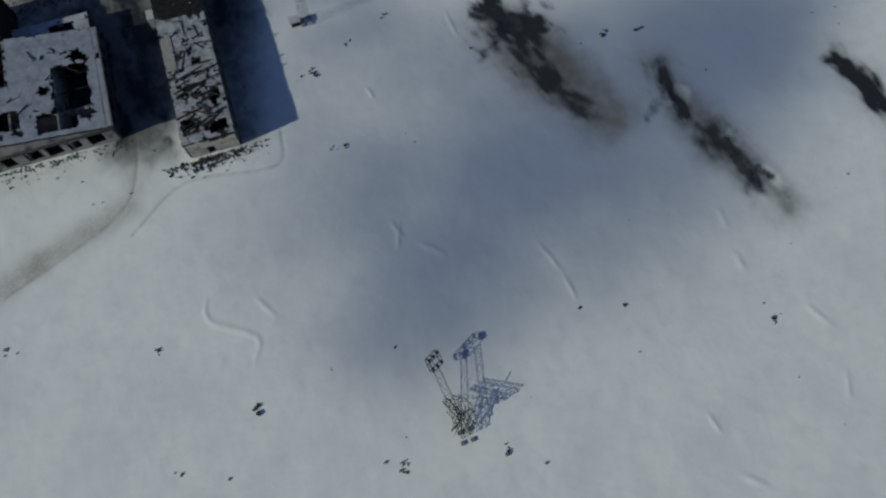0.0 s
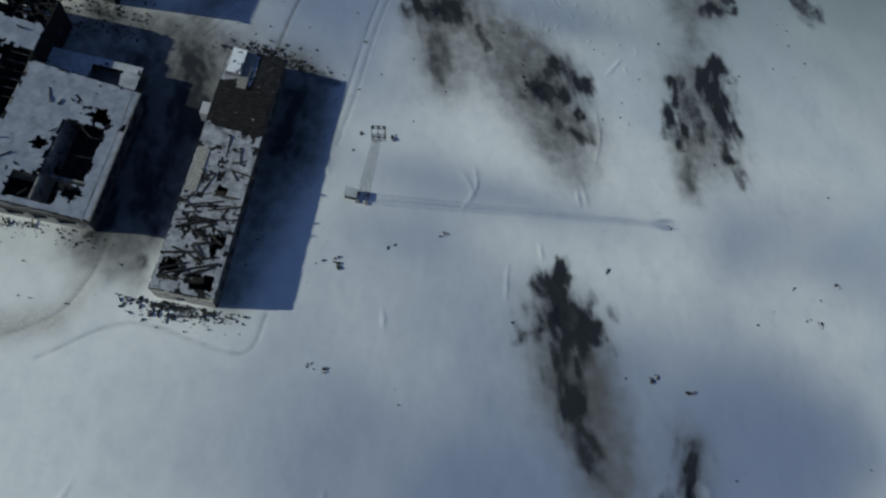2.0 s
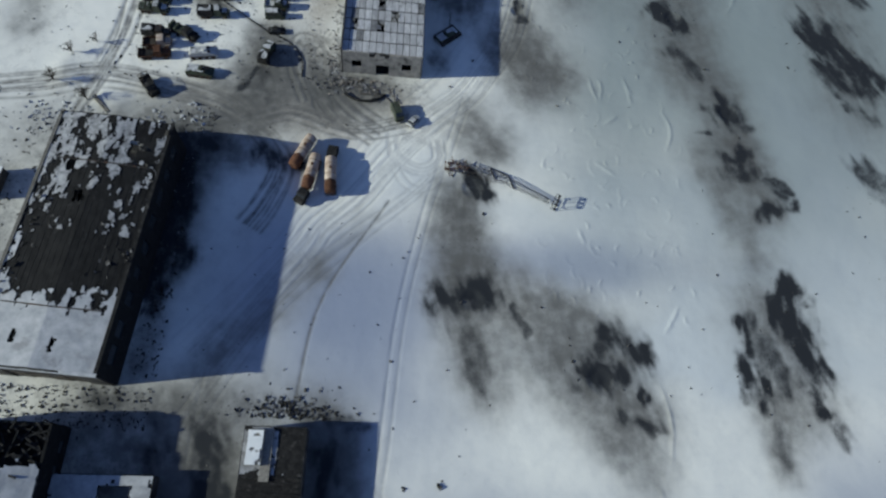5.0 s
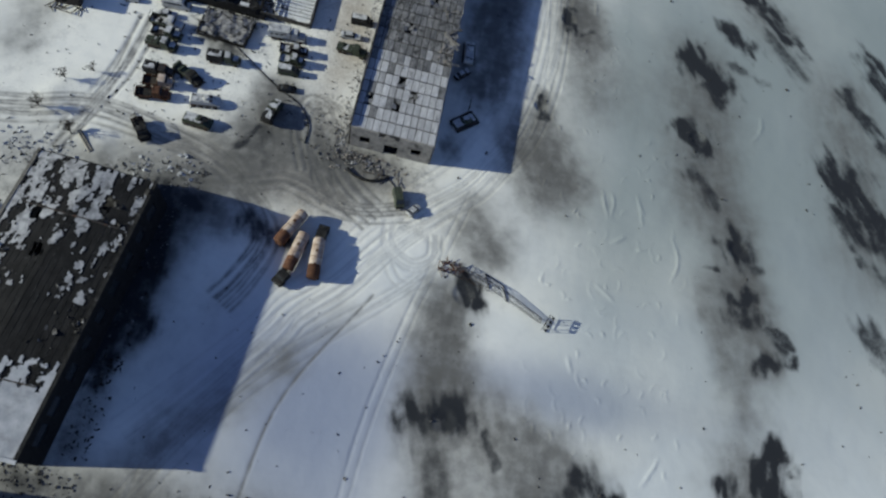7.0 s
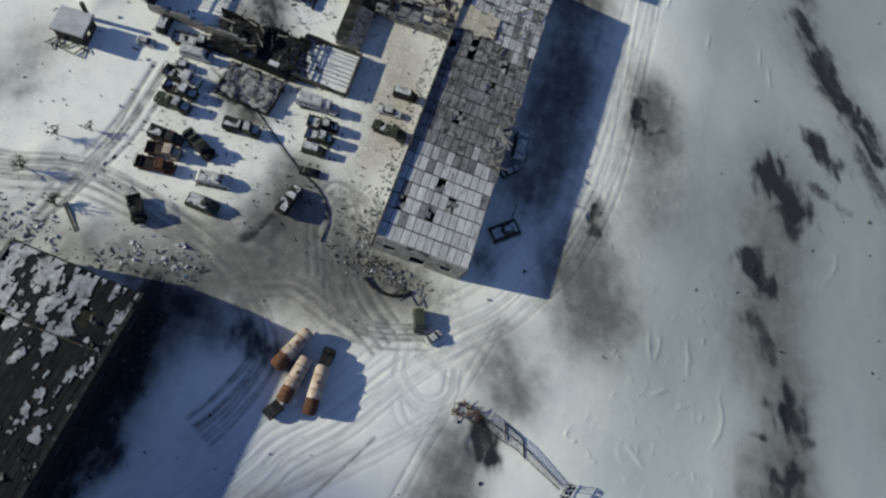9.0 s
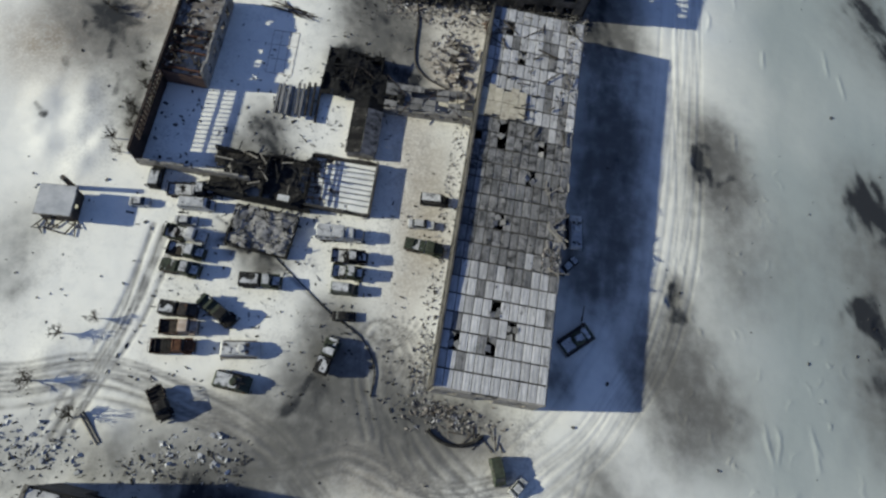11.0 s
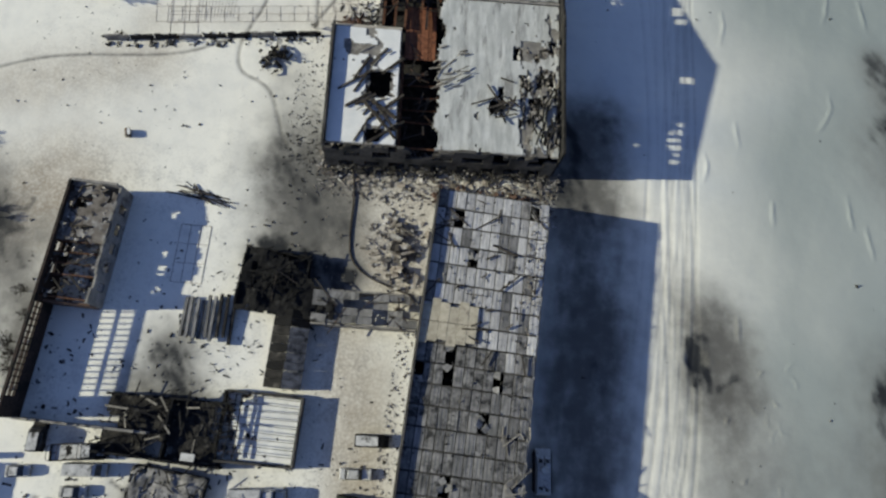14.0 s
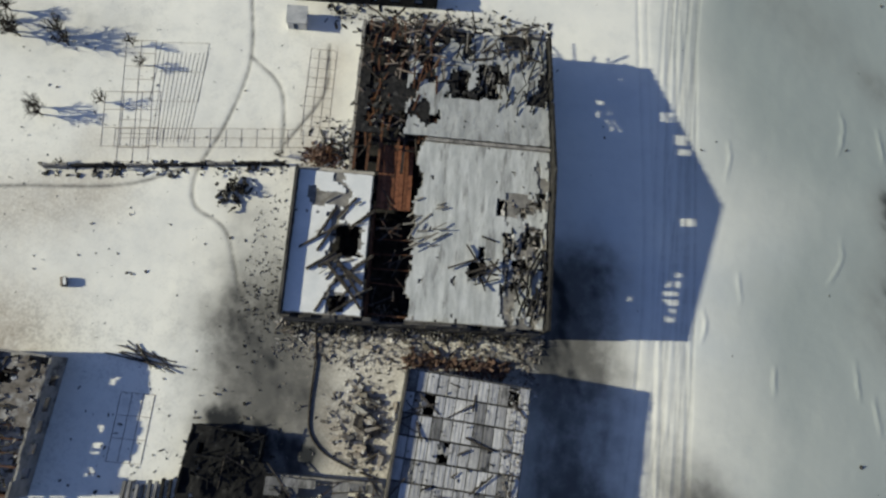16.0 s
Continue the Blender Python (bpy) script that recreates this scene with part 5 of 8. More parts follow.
# --- ruined terminal hall -------------------------------------------------
def build_terminal():
    t = thing("ruined_hall", "large shelled hall with collapsed snowy roof and rust-red gallery", "building", 1.4, 290.0, 0, 6.0)
    ridge = lambda y: np.where(y < 29, 7.5 + 3.0 * y / 29, 10.5 - 4.0 * (y - 29) / 22.5)
    zr = lambda x, y: ridge(y)
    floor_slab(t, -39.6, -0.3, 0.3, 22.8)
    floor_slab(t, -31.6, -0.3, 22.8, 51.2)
    crown = lambda s: float(np.interp(s, [0, 24.5, 51.5], [10.2, 13.1, 8.3]))
    wall(t, (0, 0), (0, 51.5), -0.2, 3.6, 0.4, CHAR, windows(12, 51.5, 2.6, 1.0, 3.2) + windows(12, 51.5, 2.6, 4.6, 6.8) + [(3.2, 4.2, 8.4, 9.4), (4.7, 5.5, 8.5, 9.5), (6.0, 7.1, 8.5, 9.7), (7.7, 8.5, 8.6, 9.7), (9.2, 10.4, 8.8, 9.9), (11.0, 11.8, 9.2, 10.0), (20.4, 21.8, 10.0, 11.1), (34, 35.2, 10.0, 11.0), (36, 38, 9.8, 10.8), (40.5, 42.4, 8.9, 10.0), (43.2, 45.6, 3.4, 5.6), (40.6, 42.0, 4.2, 5.6), (37.6, 39.8, 4.9, 6.4), (36.2, 37.2, 3.2, 4.4)], top=crown, blocked=0.985)
    wall(t, (-39.8, 0), (-0.3, 0), -0.2, 8.4, 0.5, DARK_CONCRETE, windows(9, 39.5, 2.8, 1.0, 3.2) + windows(7, 39.5, 3.4, 4.6, 6.8), top=ragged_top(8.7, 5.5, 12), blocked=0.5)
    wall(t, (-40, 23), (-40, 0), -0.2, 8.8, 0.5, DARK_CONCRETE, windows(6, 23, 2.2, 1.0, 3.0) + windows(6, 23, 2.2, 4.6, 6.6))
    wall(t, (-28, 23), (-39.7, 23), -0.2, 8.6, 0.5, PLASTER, windows(3, 11.5, 2.0, 1.0, 3.0))
    wall(t, (-32, 51.5), (-32, 23.3), -0.2, 8.6, 0.5, CONCRETE, windows(7, 28, 2.4, 1.0, 3.2), top=ragged_top(9.0, 5.0, 13))
    wall(t, (-0.3, 51.5), (-31.7, 51.5), -0.2, 7.6, 0.5, CONCRETE, windows(7, 31, 2.4, 1.0, 3.2), top=ragged_top(7.8, 3.5, 14))
    for x in (-27.6, -20.4):
        wall(t, (x, 0.4), (x, 18), -0.2, 8.2, 0.35, RUST if x < -25 else CONCRETE, windows(4, 17, 2.2, 3.4, 6.0), top=ragged_top(8.3, 1.2, 15))
    bm = bmesh.new()
    box(bm, -39.95, -39.65, 0, 23, 8.8, 9.8)
    part("parapet", bm, DARK_CONCRETE, t)
    left = rect_holes([(-33.5, -29.4, 9.5, 14), (-33.2, -30.6, 0.8, 3.0)], 1.4)
    sheet(t, "west_roof", -39.6, -28.0, 0.2, 22.8, 8.3, left, CONCRETE, 0.3, 0.5)
    sheet(t, "west_roof_snow", -39.5, -28.2, 0.4, 22.6, 8.62, lambda x, y: rect_holes([(-34, -29, 9, 14.5), (-33.6, -30.2, 0.4, 3.4)], 1.8, 7)(x, y) * (vnoise(x, y, 3, 17) > 0.3), CLEAN_SNOW, 0.14, 0.4, "thick snow on the roof")
    right = rect_holes([(-12.4, -9.8, 7.2, 9.6), (-11.0, -10.0, 9, 12.5), (-8.4, -6.6, 17.6, 20.4), (-4.0, -1.2, 12.5, 16), (-5.6, -3.2, 6.5, 11), (-3.2, -1.0, 2.0, 5.0), (-2.6, -0.8, 19, 21.5)], 1.4)
    def east_mask(x, y):
        fringe = -22.8 + 3.4 * vnoise(x * 0 + 3, y, 3, 18)
        burnt = (x > -7.5) & (y < 20) & (vnoise(x * 1.6, y, 2.0, 19) > 0.60)
        return right(x, y) * (x > fringe) * ~burnt
    sheet(t, "east_roof", -23.0, -0.3, 0.2, 28.6, 0.0, east_mask, CONCRETE, 0.3, 0.5, height=zr)
    def east_snow(x, y):
        v = vnoise(x * 1.8, y * 0.8, 2.6, 20)
        return np.where(v - 0.30 * (x > -7.2) * (y < 21) - 0.1 * (x > -7.2) * (y >= 21) > 0.22, 1.0, 0.0) * east_mask(x, y)
    sheet(t, "east_roof_snow", -22.8, -0.5, 0.4, 28.2, 0.32, east_snow, SNOW_STREAK, 0.16, 0.35, "thick snow on the roof", height=zr)
    bm = bmesh.new()
    box(bm, -20.4, -0.4, 28.4, 28.9, 10.6, 11.1)
    part("ridge_beam", bm, CONCRETE, t)
    north = rect_holes([(-16.0, -14.2, 37.5, 42.5), (-12.6, -7.6, 36.5, 44), (-27.6, -21.5, 25, 33), (-30, -28, 30, 50), (-24, -20, 42, 47), (-4.5, -1, 46, 51)], 2.2)
    sheet(t, "north_roof", -31.6, -0.3, 29.0, 51.2, 0.0, lambda x, y: north(x, y) * ((vnoise(x, y, 3.4, 21) > 0.5) | (x > -18)), CHAR, 0.3, 0.5, height=zr)
    sheet(t, "north_roof_snow", -24.0, -0.5, 29.2, 51.0, 0.32, lambda x, y: rect_holes([(-16.4, -13.8, 37, 43), (-12.4, -8.6, 37.5, 44.5)], 2.0, 8)(x, y) * (vnoise(x * 1.4, y * 0.7, 3, 22) + 0.20 * (y < 37) * (x > -20) + 0.08 * (x > -18) - 0.06 * (y > 45) > 0.47), SNOW_STREAK, 0.14, 0.4, "patchy snow on the roof", height=zr)
    # rust-red gallery deck over the nave
    for i in range(8):
        bm = bmesh.new()
        box(bm, -27.4 + 0.68 * i, -27.4 + 0.68 * i + 0.64, 17.6, 28.6, 7.4 + 0.05 * (i % 2), 7.6 + 0.05 * (i % 2))
        part("deck_sheet", bm, RED_RUST, t, "rust-red gallery deck sheet")
    joists(t, -27.4, -20.6, 1.0, 17.4, 6.6, 2.4, 0.22, RUST, name="nave_girder", skip=0.2, seed=8)
    joists(t, -31.5, -20.6, 29.5, 51, 8.0, 1.9, 0.28, STEEL, name="bent_girder", skip=0.45, seed=9)
    for x in (-31.4, -29.4, -27.6, -23.8, -20.8):
        bm = bmesh.new()
        beam(bm, (x, 23.5, 8.4), (x + 0.6, 51, 7.2), 0.4, 0.5)
        part("long_girder", bm, RUST if x < -27 else STEEL, t)
    debris_beams(t, 110, lambda r: (r.uniform(-30, -14), r.uniform(28, 49), r.uniform(7.2, 8.6)), (1.5, 5), 0.26, CHAR, 61, tilt=0.1, lie=1.5)
    debris_beams(t, 60, lambda r: (r.uniform(-31, -17), r.uniform(26, 51), r.uniform(7.6, 9.6)), (2, 6), 0.22, WOOD, 611, tilt=0.2)
    debris_beams(t, 60, lambda r: (r.uniform(-31, -2), r.uniform(45, 53), r.uniform(6.6, 8.2)), (1.5, 5), 0.26, WOOD, 612, tilt=0.25)
    debris_beams(t, 44, lambda r: (r.uniform(-15, -1), r.uniform(37, 49), r.uniform(7.6, 9.0)), (1.2, 4.0), 0.18, PALE_WOOD, 62, tilt=0.12, lie=1.45)
    debris_beams(t, 70, lambda r: (r.uniform(-14, -0.8), r.uniform(36, 49), r.uniform(7.4, 8.8)), (1.2, 4), 0.22, CHAR, 621, tilt=0.1, lie=1.6)
    debris_beams(t, 12, lambda r: (r.uniform(-36, -29), r.uniform(2, 18), 8.95), (2.5, 7.5), 0.4, WOOD, 63, tilt=0.08, lie=0.75)
    debris_beams(t, 4, lambda r: (r.uniform(-35, -30), r.uniform(3, 8), 9.1), (5, 8), 0.5, WOOD, 630, tilt=0.05, lie=2.3)
    debris_beams(t, 9, lambda r: (r.uniform(-14, -8), r.uniform(6, 14), r.uniform(9.0, 9.8)), (2, 5.5), 0.26, WOOD, 68, tilt=0.1)
    debris_beams(t, 30, lambda r: (r.uniform(-27, -20), r.uniform(3, 20), r.uniform(6.6, 8.2)), (1.5, 4.5), 0.22, STEEL, 64, tilt=0.2)
    debris_beams(t, 40, lambda r: (r.uniform(-7, -0.6), r.uniform(2, 22), r.uniform(8.5, 9.8)), (1.5, 4.5), 0.3, CHAR, 65, tilt=0.2, lie=1.5)
    debris_beams(t, 34, lambda r: (r.uniform(-7.4, -0.6), r.uniform(1, 23), r.uniform(8.8, 10.0)), (0.8, 3.2), 0.16, PALE_WOOD, 651, tilt=0.15, lie=1.5)
    debris_beams(t, 26, lambda r: (r.uniform(-22, -16.5), r.uniform(11, 19), r.uniform(9.3, 10.2)), (1.0, 3.4), 0.2, PALE_WOOD, 652, tilt=0.15, lie=0.5)
    debris_beams(t, 10, lambda r: (r.uniform(-13.0, -9.0), r.uniform(6, 11), r.uniform(8.6, 9.4)), (0.8, 2.4), 0.26, CHAR, 653, tilt=0.2)
    debris_beams(t, 14, lambda r: (r.uniform(-36, -28), r.uniform(2, 19), r.uniform(8.8, 9.2)), (0.8, 2.6), 0.2, PALE_WOOD, 654, tilt=0.08, lie=0.7)
    debris_beams(t, 70, lambda r: (r.uniform(-31, -19), r.uniform(28, 50), r.uniform(8.4, 9.8)), (1.2, 4.5), 0.28, RUST, 655, tilt=0.15, lie=1.45)
    debris_beams(t, 50, lambda r: (r.uniform(-31, -18), r.uniform(30, 51), r.uniform(8.6, 10.0)), (0.8, 3.2), 0.22, OLD_WOOD, 656, tilt=0.2)
    debris_beams(t, 36, lambda r: (r.uniform(-9, -0.6), r.uniform(29.5, 42), r.uniform(9.4, 10.2)), (1.2, 4.2), 0.2, CHAR, 657, tilt=0.1, lie=1.5)
    scatter("roof_rubble", "sooty roof rubble", "", 600, lambda r: (lambda x, y: (x, y, float(ridge(y)) + 0.1))(r.uniform(-31, -0.5), r.uniform(29, 51)), (0.2, 1.2), RUBBLE_DARK, 66, 0.35, t)
    scatter("slab_rubble", "pale broken slab bits", "", 520, lambda r: (lambda x, y: (x, y, float(ridge(y)) + 0.2))(r.uniform(-8, -0.5), r.uniform(1, 23)), (0.2, 1.0), RUBBLE, 67, 0.3, t)


build_terminal()


# --- roofless west block with tall glazing bars --------------------------
def build_west_block():
    t = thing("roofless_block", "roofless burnt block with tall empty window grid and rubble", "ruin", -76.6, 255.2, 0, 1.5)
    h = 5.7
    wall(t, (0, 19.0), (0, -18.2), -0.2, h, 0.4, SCORCHED_BRICK, [(20.0 + 0.95 * i, 20.0 + 0.95 * i + 0.78, z, z + 0.95) for i in range(15) for z in (3.1, 4.2)] + windows(4, 18, 1.6, 2.6, 4.2))
    wall(t, (0.2, -18.2), (20.0, -18.2), -0.2, 2.6, 0.35, CONCRETE, top=ragged_top(2.8, 1.6, 22))
    wall(t, (0.2, 19.0), (7.4, 19.0), -0.2, h, 0.35, CONCRETE, [(2.4, 4.4, 2.2, 4.0)])
    wall(t, (7.6, -0.5), (7.6, 19.2), -0.2, h - 0.6, 0.35, CONCRETE, windows(5, 19, 1.8, 1.2, 3.4), top=ragged_top(h - 0.4, 1.4, 23))
    wall(t, (0.2, -0.5), (7.4, -0.5), -0.2, 3.6, 0.3, BRICK)
    sheet(t, "roof_remnant", 0.2, 7.6, 9.0, 19.0, 4.7, lambda x, y: (vnoise(x, y, 2.4, 24) > 0.40) * 1.0, RUBBLE, 0.2, 0.4, "crumbled roof remnant")
    joists(t, 0.2, 7.4, 0, 19, 4.6, 1.8, 0.24, RUST, name="roof_girder", skip=0.3, seed=12)
    debris_beams(t, 22, lambda r: (r.uniform(0.6, 7), r.uniform(0, 18.5), 5.0), (1.2, 4), 0.22, WOOD, 71)
    scatter("fallen_rubble", "brick and slab rubble", "", 420, lambda r: (r.uniform(0.4, 7.2), r.uniform(0, 18.8), r.choice((0.2, 0.4, 4.9))), (0.2, 0.9), RUBBLE, 72, 0.4, t)
    scatter("floor_rubble", "", "", 160, lambda r: (r.uniform(0.5, 9), r.uniform(-18, -1)), (0.25, 1.1), RUBBLE_DARK, 73, 0.4, t)


build_west_block()


# --- burnt yard buildings ------------------------------------------------
def build_yard():
    t = thing("burnt_shed", "collapsed shed burnt black, roof sheets fallen in", "shed", -42.6, 263.2)
    wall(t, (-5.4, 5), (-5.4, -4.6), -0.1, 2.6, 0.3, BLACK, top=ragged_top(2.8, 2.2, 31))
    wall(t, (5.0, -4.6), (5.0, 5), -0.1, 2.4, 0.3, BLACK, top=ragged_top(2.4, 2.2, 32))
    wall(t, (-5.2, 5), (4.8, 5), -0.1, 2.6, 0.3, BLACK, top=ragged_top(2.6, 2.2, 33))
    sheet(t, "fallen_roof", -5.6, 10.6, -5.4, 5.2, 1.5, lambda x, y: ((vnoise(x, y, 3, 34) > 0.26) & (np.abs(y + 1.0 + 0.25 * x) < 5.6 - 0.45 * np.maximum(0, x - 1))) * 1.0, BLACK, 0.14, 0.5, "charred roof sheets", wave=1.5)
    for k in range(9):
        bm = bmesh.new()
        a = -0.9 + k * 0.42
        beam(bm, (0.4, 1.6, 3.4), (0.4 + 6.2 * math.cos(a), 1.0 - 5.4 * math.sin(a), 1.6), 0.14, 0.14)
        part("splayed_rafter", bm, BLACK if k % 3 else WOOD, t)
    debris_beams(t, 24, lambda r: (r.uniform(-5, 5), r.uniform(-4.5, 5), r.uniform(1.8, 3.2)), (2, 5), 0.2, BLACK, 81, tilt=0.25)

    t = thing("gabled_store", "narrow store with corrugated gabled roof, partly scorched", "shed", -38.2, 252.8, 0, 2.5)
    for s in (-1, 1):
        wall(t, (s * 2.5, -6), (s * 2.5, 6), -0.1, 1.9, 0.25, CONCRETE, windows(4, 12, 1.2, 0.7, 1.5))
        wall(t, (-2.4, s * 6), (2.4, s * 6), -0.1, 1.9, 0.25, CONCRETE, top=lambda q: 1.9 + 0.65 * (1 - abs(q - 2.4) / 2.4))
    for s in (-1, 1):
        for i in range(9):
            bm = bmesh.new()
            y = -6.2 + i * 1.38
            beam(bm, (0.02 * s, y + 0.69, 2.68), (s * 2.9, y + 0.69, 1.85), 1.34, 0.07)
            for k in range(4):
                beam(bm, (0.02 * s, y + 0.17 + 0.34 * k, 2.73), (s * 2.9, y + 0.17 + 0.34 * k, 1.9), 0.1, 0.06)
            part("roof_sheet", bm, BLACK if i > 6 or (i in (2, 4) and s < 0) else PANEL_DIRTY if s > 0 else CHAR, t)

    t = thing("joisted_building", "roofless brick building with bare roof joists and snow inside", "ruin", -40.2, 240.3, 0, 2.0)
    wall(t, (6.0, -5.2), (6.0, 5.2), -0.1, 2.2, 0.35, DARK_CONCRETE, windows(4, 10.4, 1.4, 0.8, 1.6), blocked=1.0)
    wall(t, (-6.0, 5.2), (-6.0, -5.2), -0.1, 1.2, 0.35, CHAR, top=ragged_top(1.4, 1.1, 35))
    wall(t, (-5.8, -5.2), (5.8, -5.2), -0.1, 1.4, 0.35, DARK_CONCRETE, top=ragged_top(1.6, 1.2, 36))
    wall(t, (5.8, 5.2), (-5.8, 5.2), -0.1, 1.4, 0.35, DARK_CONCRETE, top=ragged_top(1.5, 1.0, 37))
    sheet(t, "drifted_snow", -5.7, 5.7, -4.9, 4.9, 0.15, lambda x, y: (vnoise(x, y, 2.2, 48) + 0.05 * x > 0.4) * 1.0, CLEAN_SNOW, 0.2, 0.4, "snow drifted over the floor", wave=0.2)
    joists(t, -5.6, 5.8, -4.8, 4.8, 1.5, 1.05, 0.09, STEEL, skip=0.12, seed=14)
    joists(t, -5.4, -2.6, -4.8, 4.8, 1.6, 1.1, 0.14, CHAR, along="y", name="cross_joist", skip=0.3, seed=15)
    scatter("floor_rubble", "", "", 240, lambda r: (r.uniform(-5.6, 5.6), r.uniform(-4.8, 4.8)), (0.25, 1.2), RUBBLE_DARK, 82, 0.4, t)

    t = thing("charred_ruin", "low charred ruin, its roof burnt to a black tangle", "ruin", -54.0, 238.6, 0, 1.0)
    wall(t, (-9.4, -4.4), (9.4, -4.8), -0.1, 2.4, 0.35, BLACK, top=ragged_top(2.8, 2.0, 38))
    wall(t, (9.4, 4.6), (-9.4, 4.0), -0.1, 2.2, 0.35, BLACK, top=ragged_top(2.6, 2.2, 39))
    wall(t, (0.4, -4.4), (0.4, 4.2), -0.1, 2.4, 0.3, BLACK, top=ragged_top(2.6, 2.0, 40))
    sheet(t, "ash_floor", -9.2, 9.2, -4.6, 4.4, 0.25, lambda x, y: (vnoise(x, y, 3, 41) > 0.46) * 1.0, CHAR, 0.15, 0.5, "black ash", wave=1.0)
    debris_beams(t, 44, lambda r: (r.uniform(-9, 9), r.uniform(-4.6, 4.4), r.uniform(0.9, 2.4)), (1.8, 5.5), 0.2, CHAR, 83, tilt=0.25)
    debris_beams(t, 8, lambda r: (r.uniform(-8, 8), r.uniform(-4, 4), 2.0), (2, 4), 0.24, PALE_WOOD, 84)
    bm = bmesh.new()
    box(bm, 3.6, 5.6, -4.3, -3.2, 2.2, 2.5)
    part("white_sheet_metal", bm, WHITE_PAINT, t)

    t = thing("collapsed_cabin", "collapsed burnt cabin, a heap of scorched boards", "ruin", -51.8, 228.8, 0, -2.0)
    for a, b in (((-5.4, -3.8), (5.4, -4.0)), ((5.4, -4.0), (5.6, 3.6)), ((5.6, 3.6), (-5.2, 3.8)), ((-5.2, 3.8), (-5.4, -3.8))):
        wall(t, a, b, -0.1, 1.4, 0.3, CHAR, top=ragged_top(1.7, 1.5, 44))
    sheet(t, "fallen_roof", -5.6, 5.6, -4.0, 3.8, 0.5, lambda x, y: (vnoise(x, y, 2.4, 45) > 0.3) * 1.0, PANEL_DIRTY, 0.12, 0.45, "sooty caved-in roof", wave=1.2)
    debris_beams(t, 36, lambda r: (r.uniform(-5.4, 5.4), r.uniform(-3.8, 3.6), r.uniform(1.0, 2.0)), (0.8, 3.0), 0.16, CHAR, 85, tilt=0.3)
    scatter("scorched_rubble", "", "", 160, lambda r: (r.uniform(-5.6, 5.6), r.uniform(-4.0, 3.8), r.uniform(0.6, 1.6)), (0.12, 0.6), RUBBLE_DARK, 86, 0.3, t)

    t = thing("truss_stack", "row of fallen concrete roof beams lying side by side", "beam stack", -52.0, 256.0, 0, 4.0)
    rng = random.Random(87)
    for i in range(9):
        bm = bmesh.new()
        x, zz = -3.8 + i * 0.95, 0.45 + 0.5 * rng.random()
        beam(bm, (x + rng.uniform(-0.2, 0.2), -3.6 + rng.uniform(-0.6, 0.6), zz), (x + rng.uniform(-0.2, 0.2), 3.4 + rng.uniform(-0.6, 0.6), zz + rng.uniform(-0.3, 0.3)), 0.42, 0.6)
        part("beam", bm, PANEL_GREY if i < 6 else CHAR, t)

    t = thing("covered_passage", "low passage with broken slab roof running to the garage", "passage", -27.2, 261.0, 0, 4.0)
    for y in (-3.0, 2.6):
        wall(t, (-8.6, y), (8.4, y), -0.1, 2.4, 0.3, CONCRETE, windows(5, 17, 1.2, 0.9, 1.9), top=ragged_top(2.5, 1.2, 46))
    bm = bmesh.new()
    box(bm, -1.2, 1.2, -0.62, 0.62, 0, 0.16)
    slab = mesh_from(bm, "roof_slab", PANEL_GREY)
    rng = random.Random(88)
    for i in range(7):
        for j in range(4):
            if rng.random() < 0.78:
                piece("roof_slab", slab, t, pose(-7.4 + i * 2.46, -2.1 + j * 1.3, 2.4 - rng.random() * 0.3, rng.gauss(0, 4), rng.gauss(0, 3), rng.gauss(0, 3)))
    debris_beams(t, 14, lambda r: (r.uniform(-8, 8), r.uniform(-3, 3), 2.5), (2, 6), 0.2, STEEL, 89, tilt=0.05)


build_yard()


# --- small hut in the west yard -------------------------------------------
def build_hut():
    t = thing("hut", "small dark hut with snow on its flat tilted roof", "hut", -85.3, 226.4, 0, 6.0)
    for a, b in (((-2.6, -2.4), (2.6, -2.4)), ((2.6, -2.4), (2.6, 2.4)), ((2.6, 2.4), (-2.6, 2.4)), ((-2.6, 2.4), (-2.6, -2.4))):
        wall(t, a, b, -0.1, 3.2, 0.2, WOOD, [(1.6, 2.6, 1.0, 2.2)])
    bm = bmesh.new()
    box(bm, -3.0, 3.0, -2.8, 2.8, 3.2, 3.4)
    part("roof", bm, PALE_WOOD, t)
    sheet(t, "roof_snow", -2.9, 2.9, -2.7, 2.7, 3.41, lambda x, y: (vnoise(x, y, 2, 47) > 0.22) * 1.0, SNOW, 0.1, 0.4)
    debris_beams(t, 12, lambda r: (r.uniform(-3.6, 4.4), r.uniform(-4.6, -2.6), 0.4), (1.5, 4), 0.16, WOOD, 91)
    bm = bmesh.new()
    tube(bm, (0.6, 3.8, 0), (0.6, 3.8, 4.4), 0.45, 0.45, 10)
    part("vent_pipe", bm, STEEL, t)


build_hut()

# ---------------------------------------------------------------- vehicles
def prism(bm, prof, w, inset=0.0, y=0.0):
    """A side outline (x, z) drawn out across the width, drawn in towards its top."""
    lo, hi = min(p[1] for p in prof), max(p[1] for p in prof)
    rows = [[bm.verts.new((px, y + s * (w / 2 - inset * (pz - lo) / max(hi - lo, 1e-3)), pz)) for px, pz in prof] for s in (-1, 1)]
    n = len(prof)
    for i in range(n):
        bm.faces.new((rows[0][i], rows[0][(i + 1) % n], rows[1][(i + 1) % n], rows[1][i]))
    bm.faces.new(rows[0])
    bm.faces.new(rows[1][::-1])


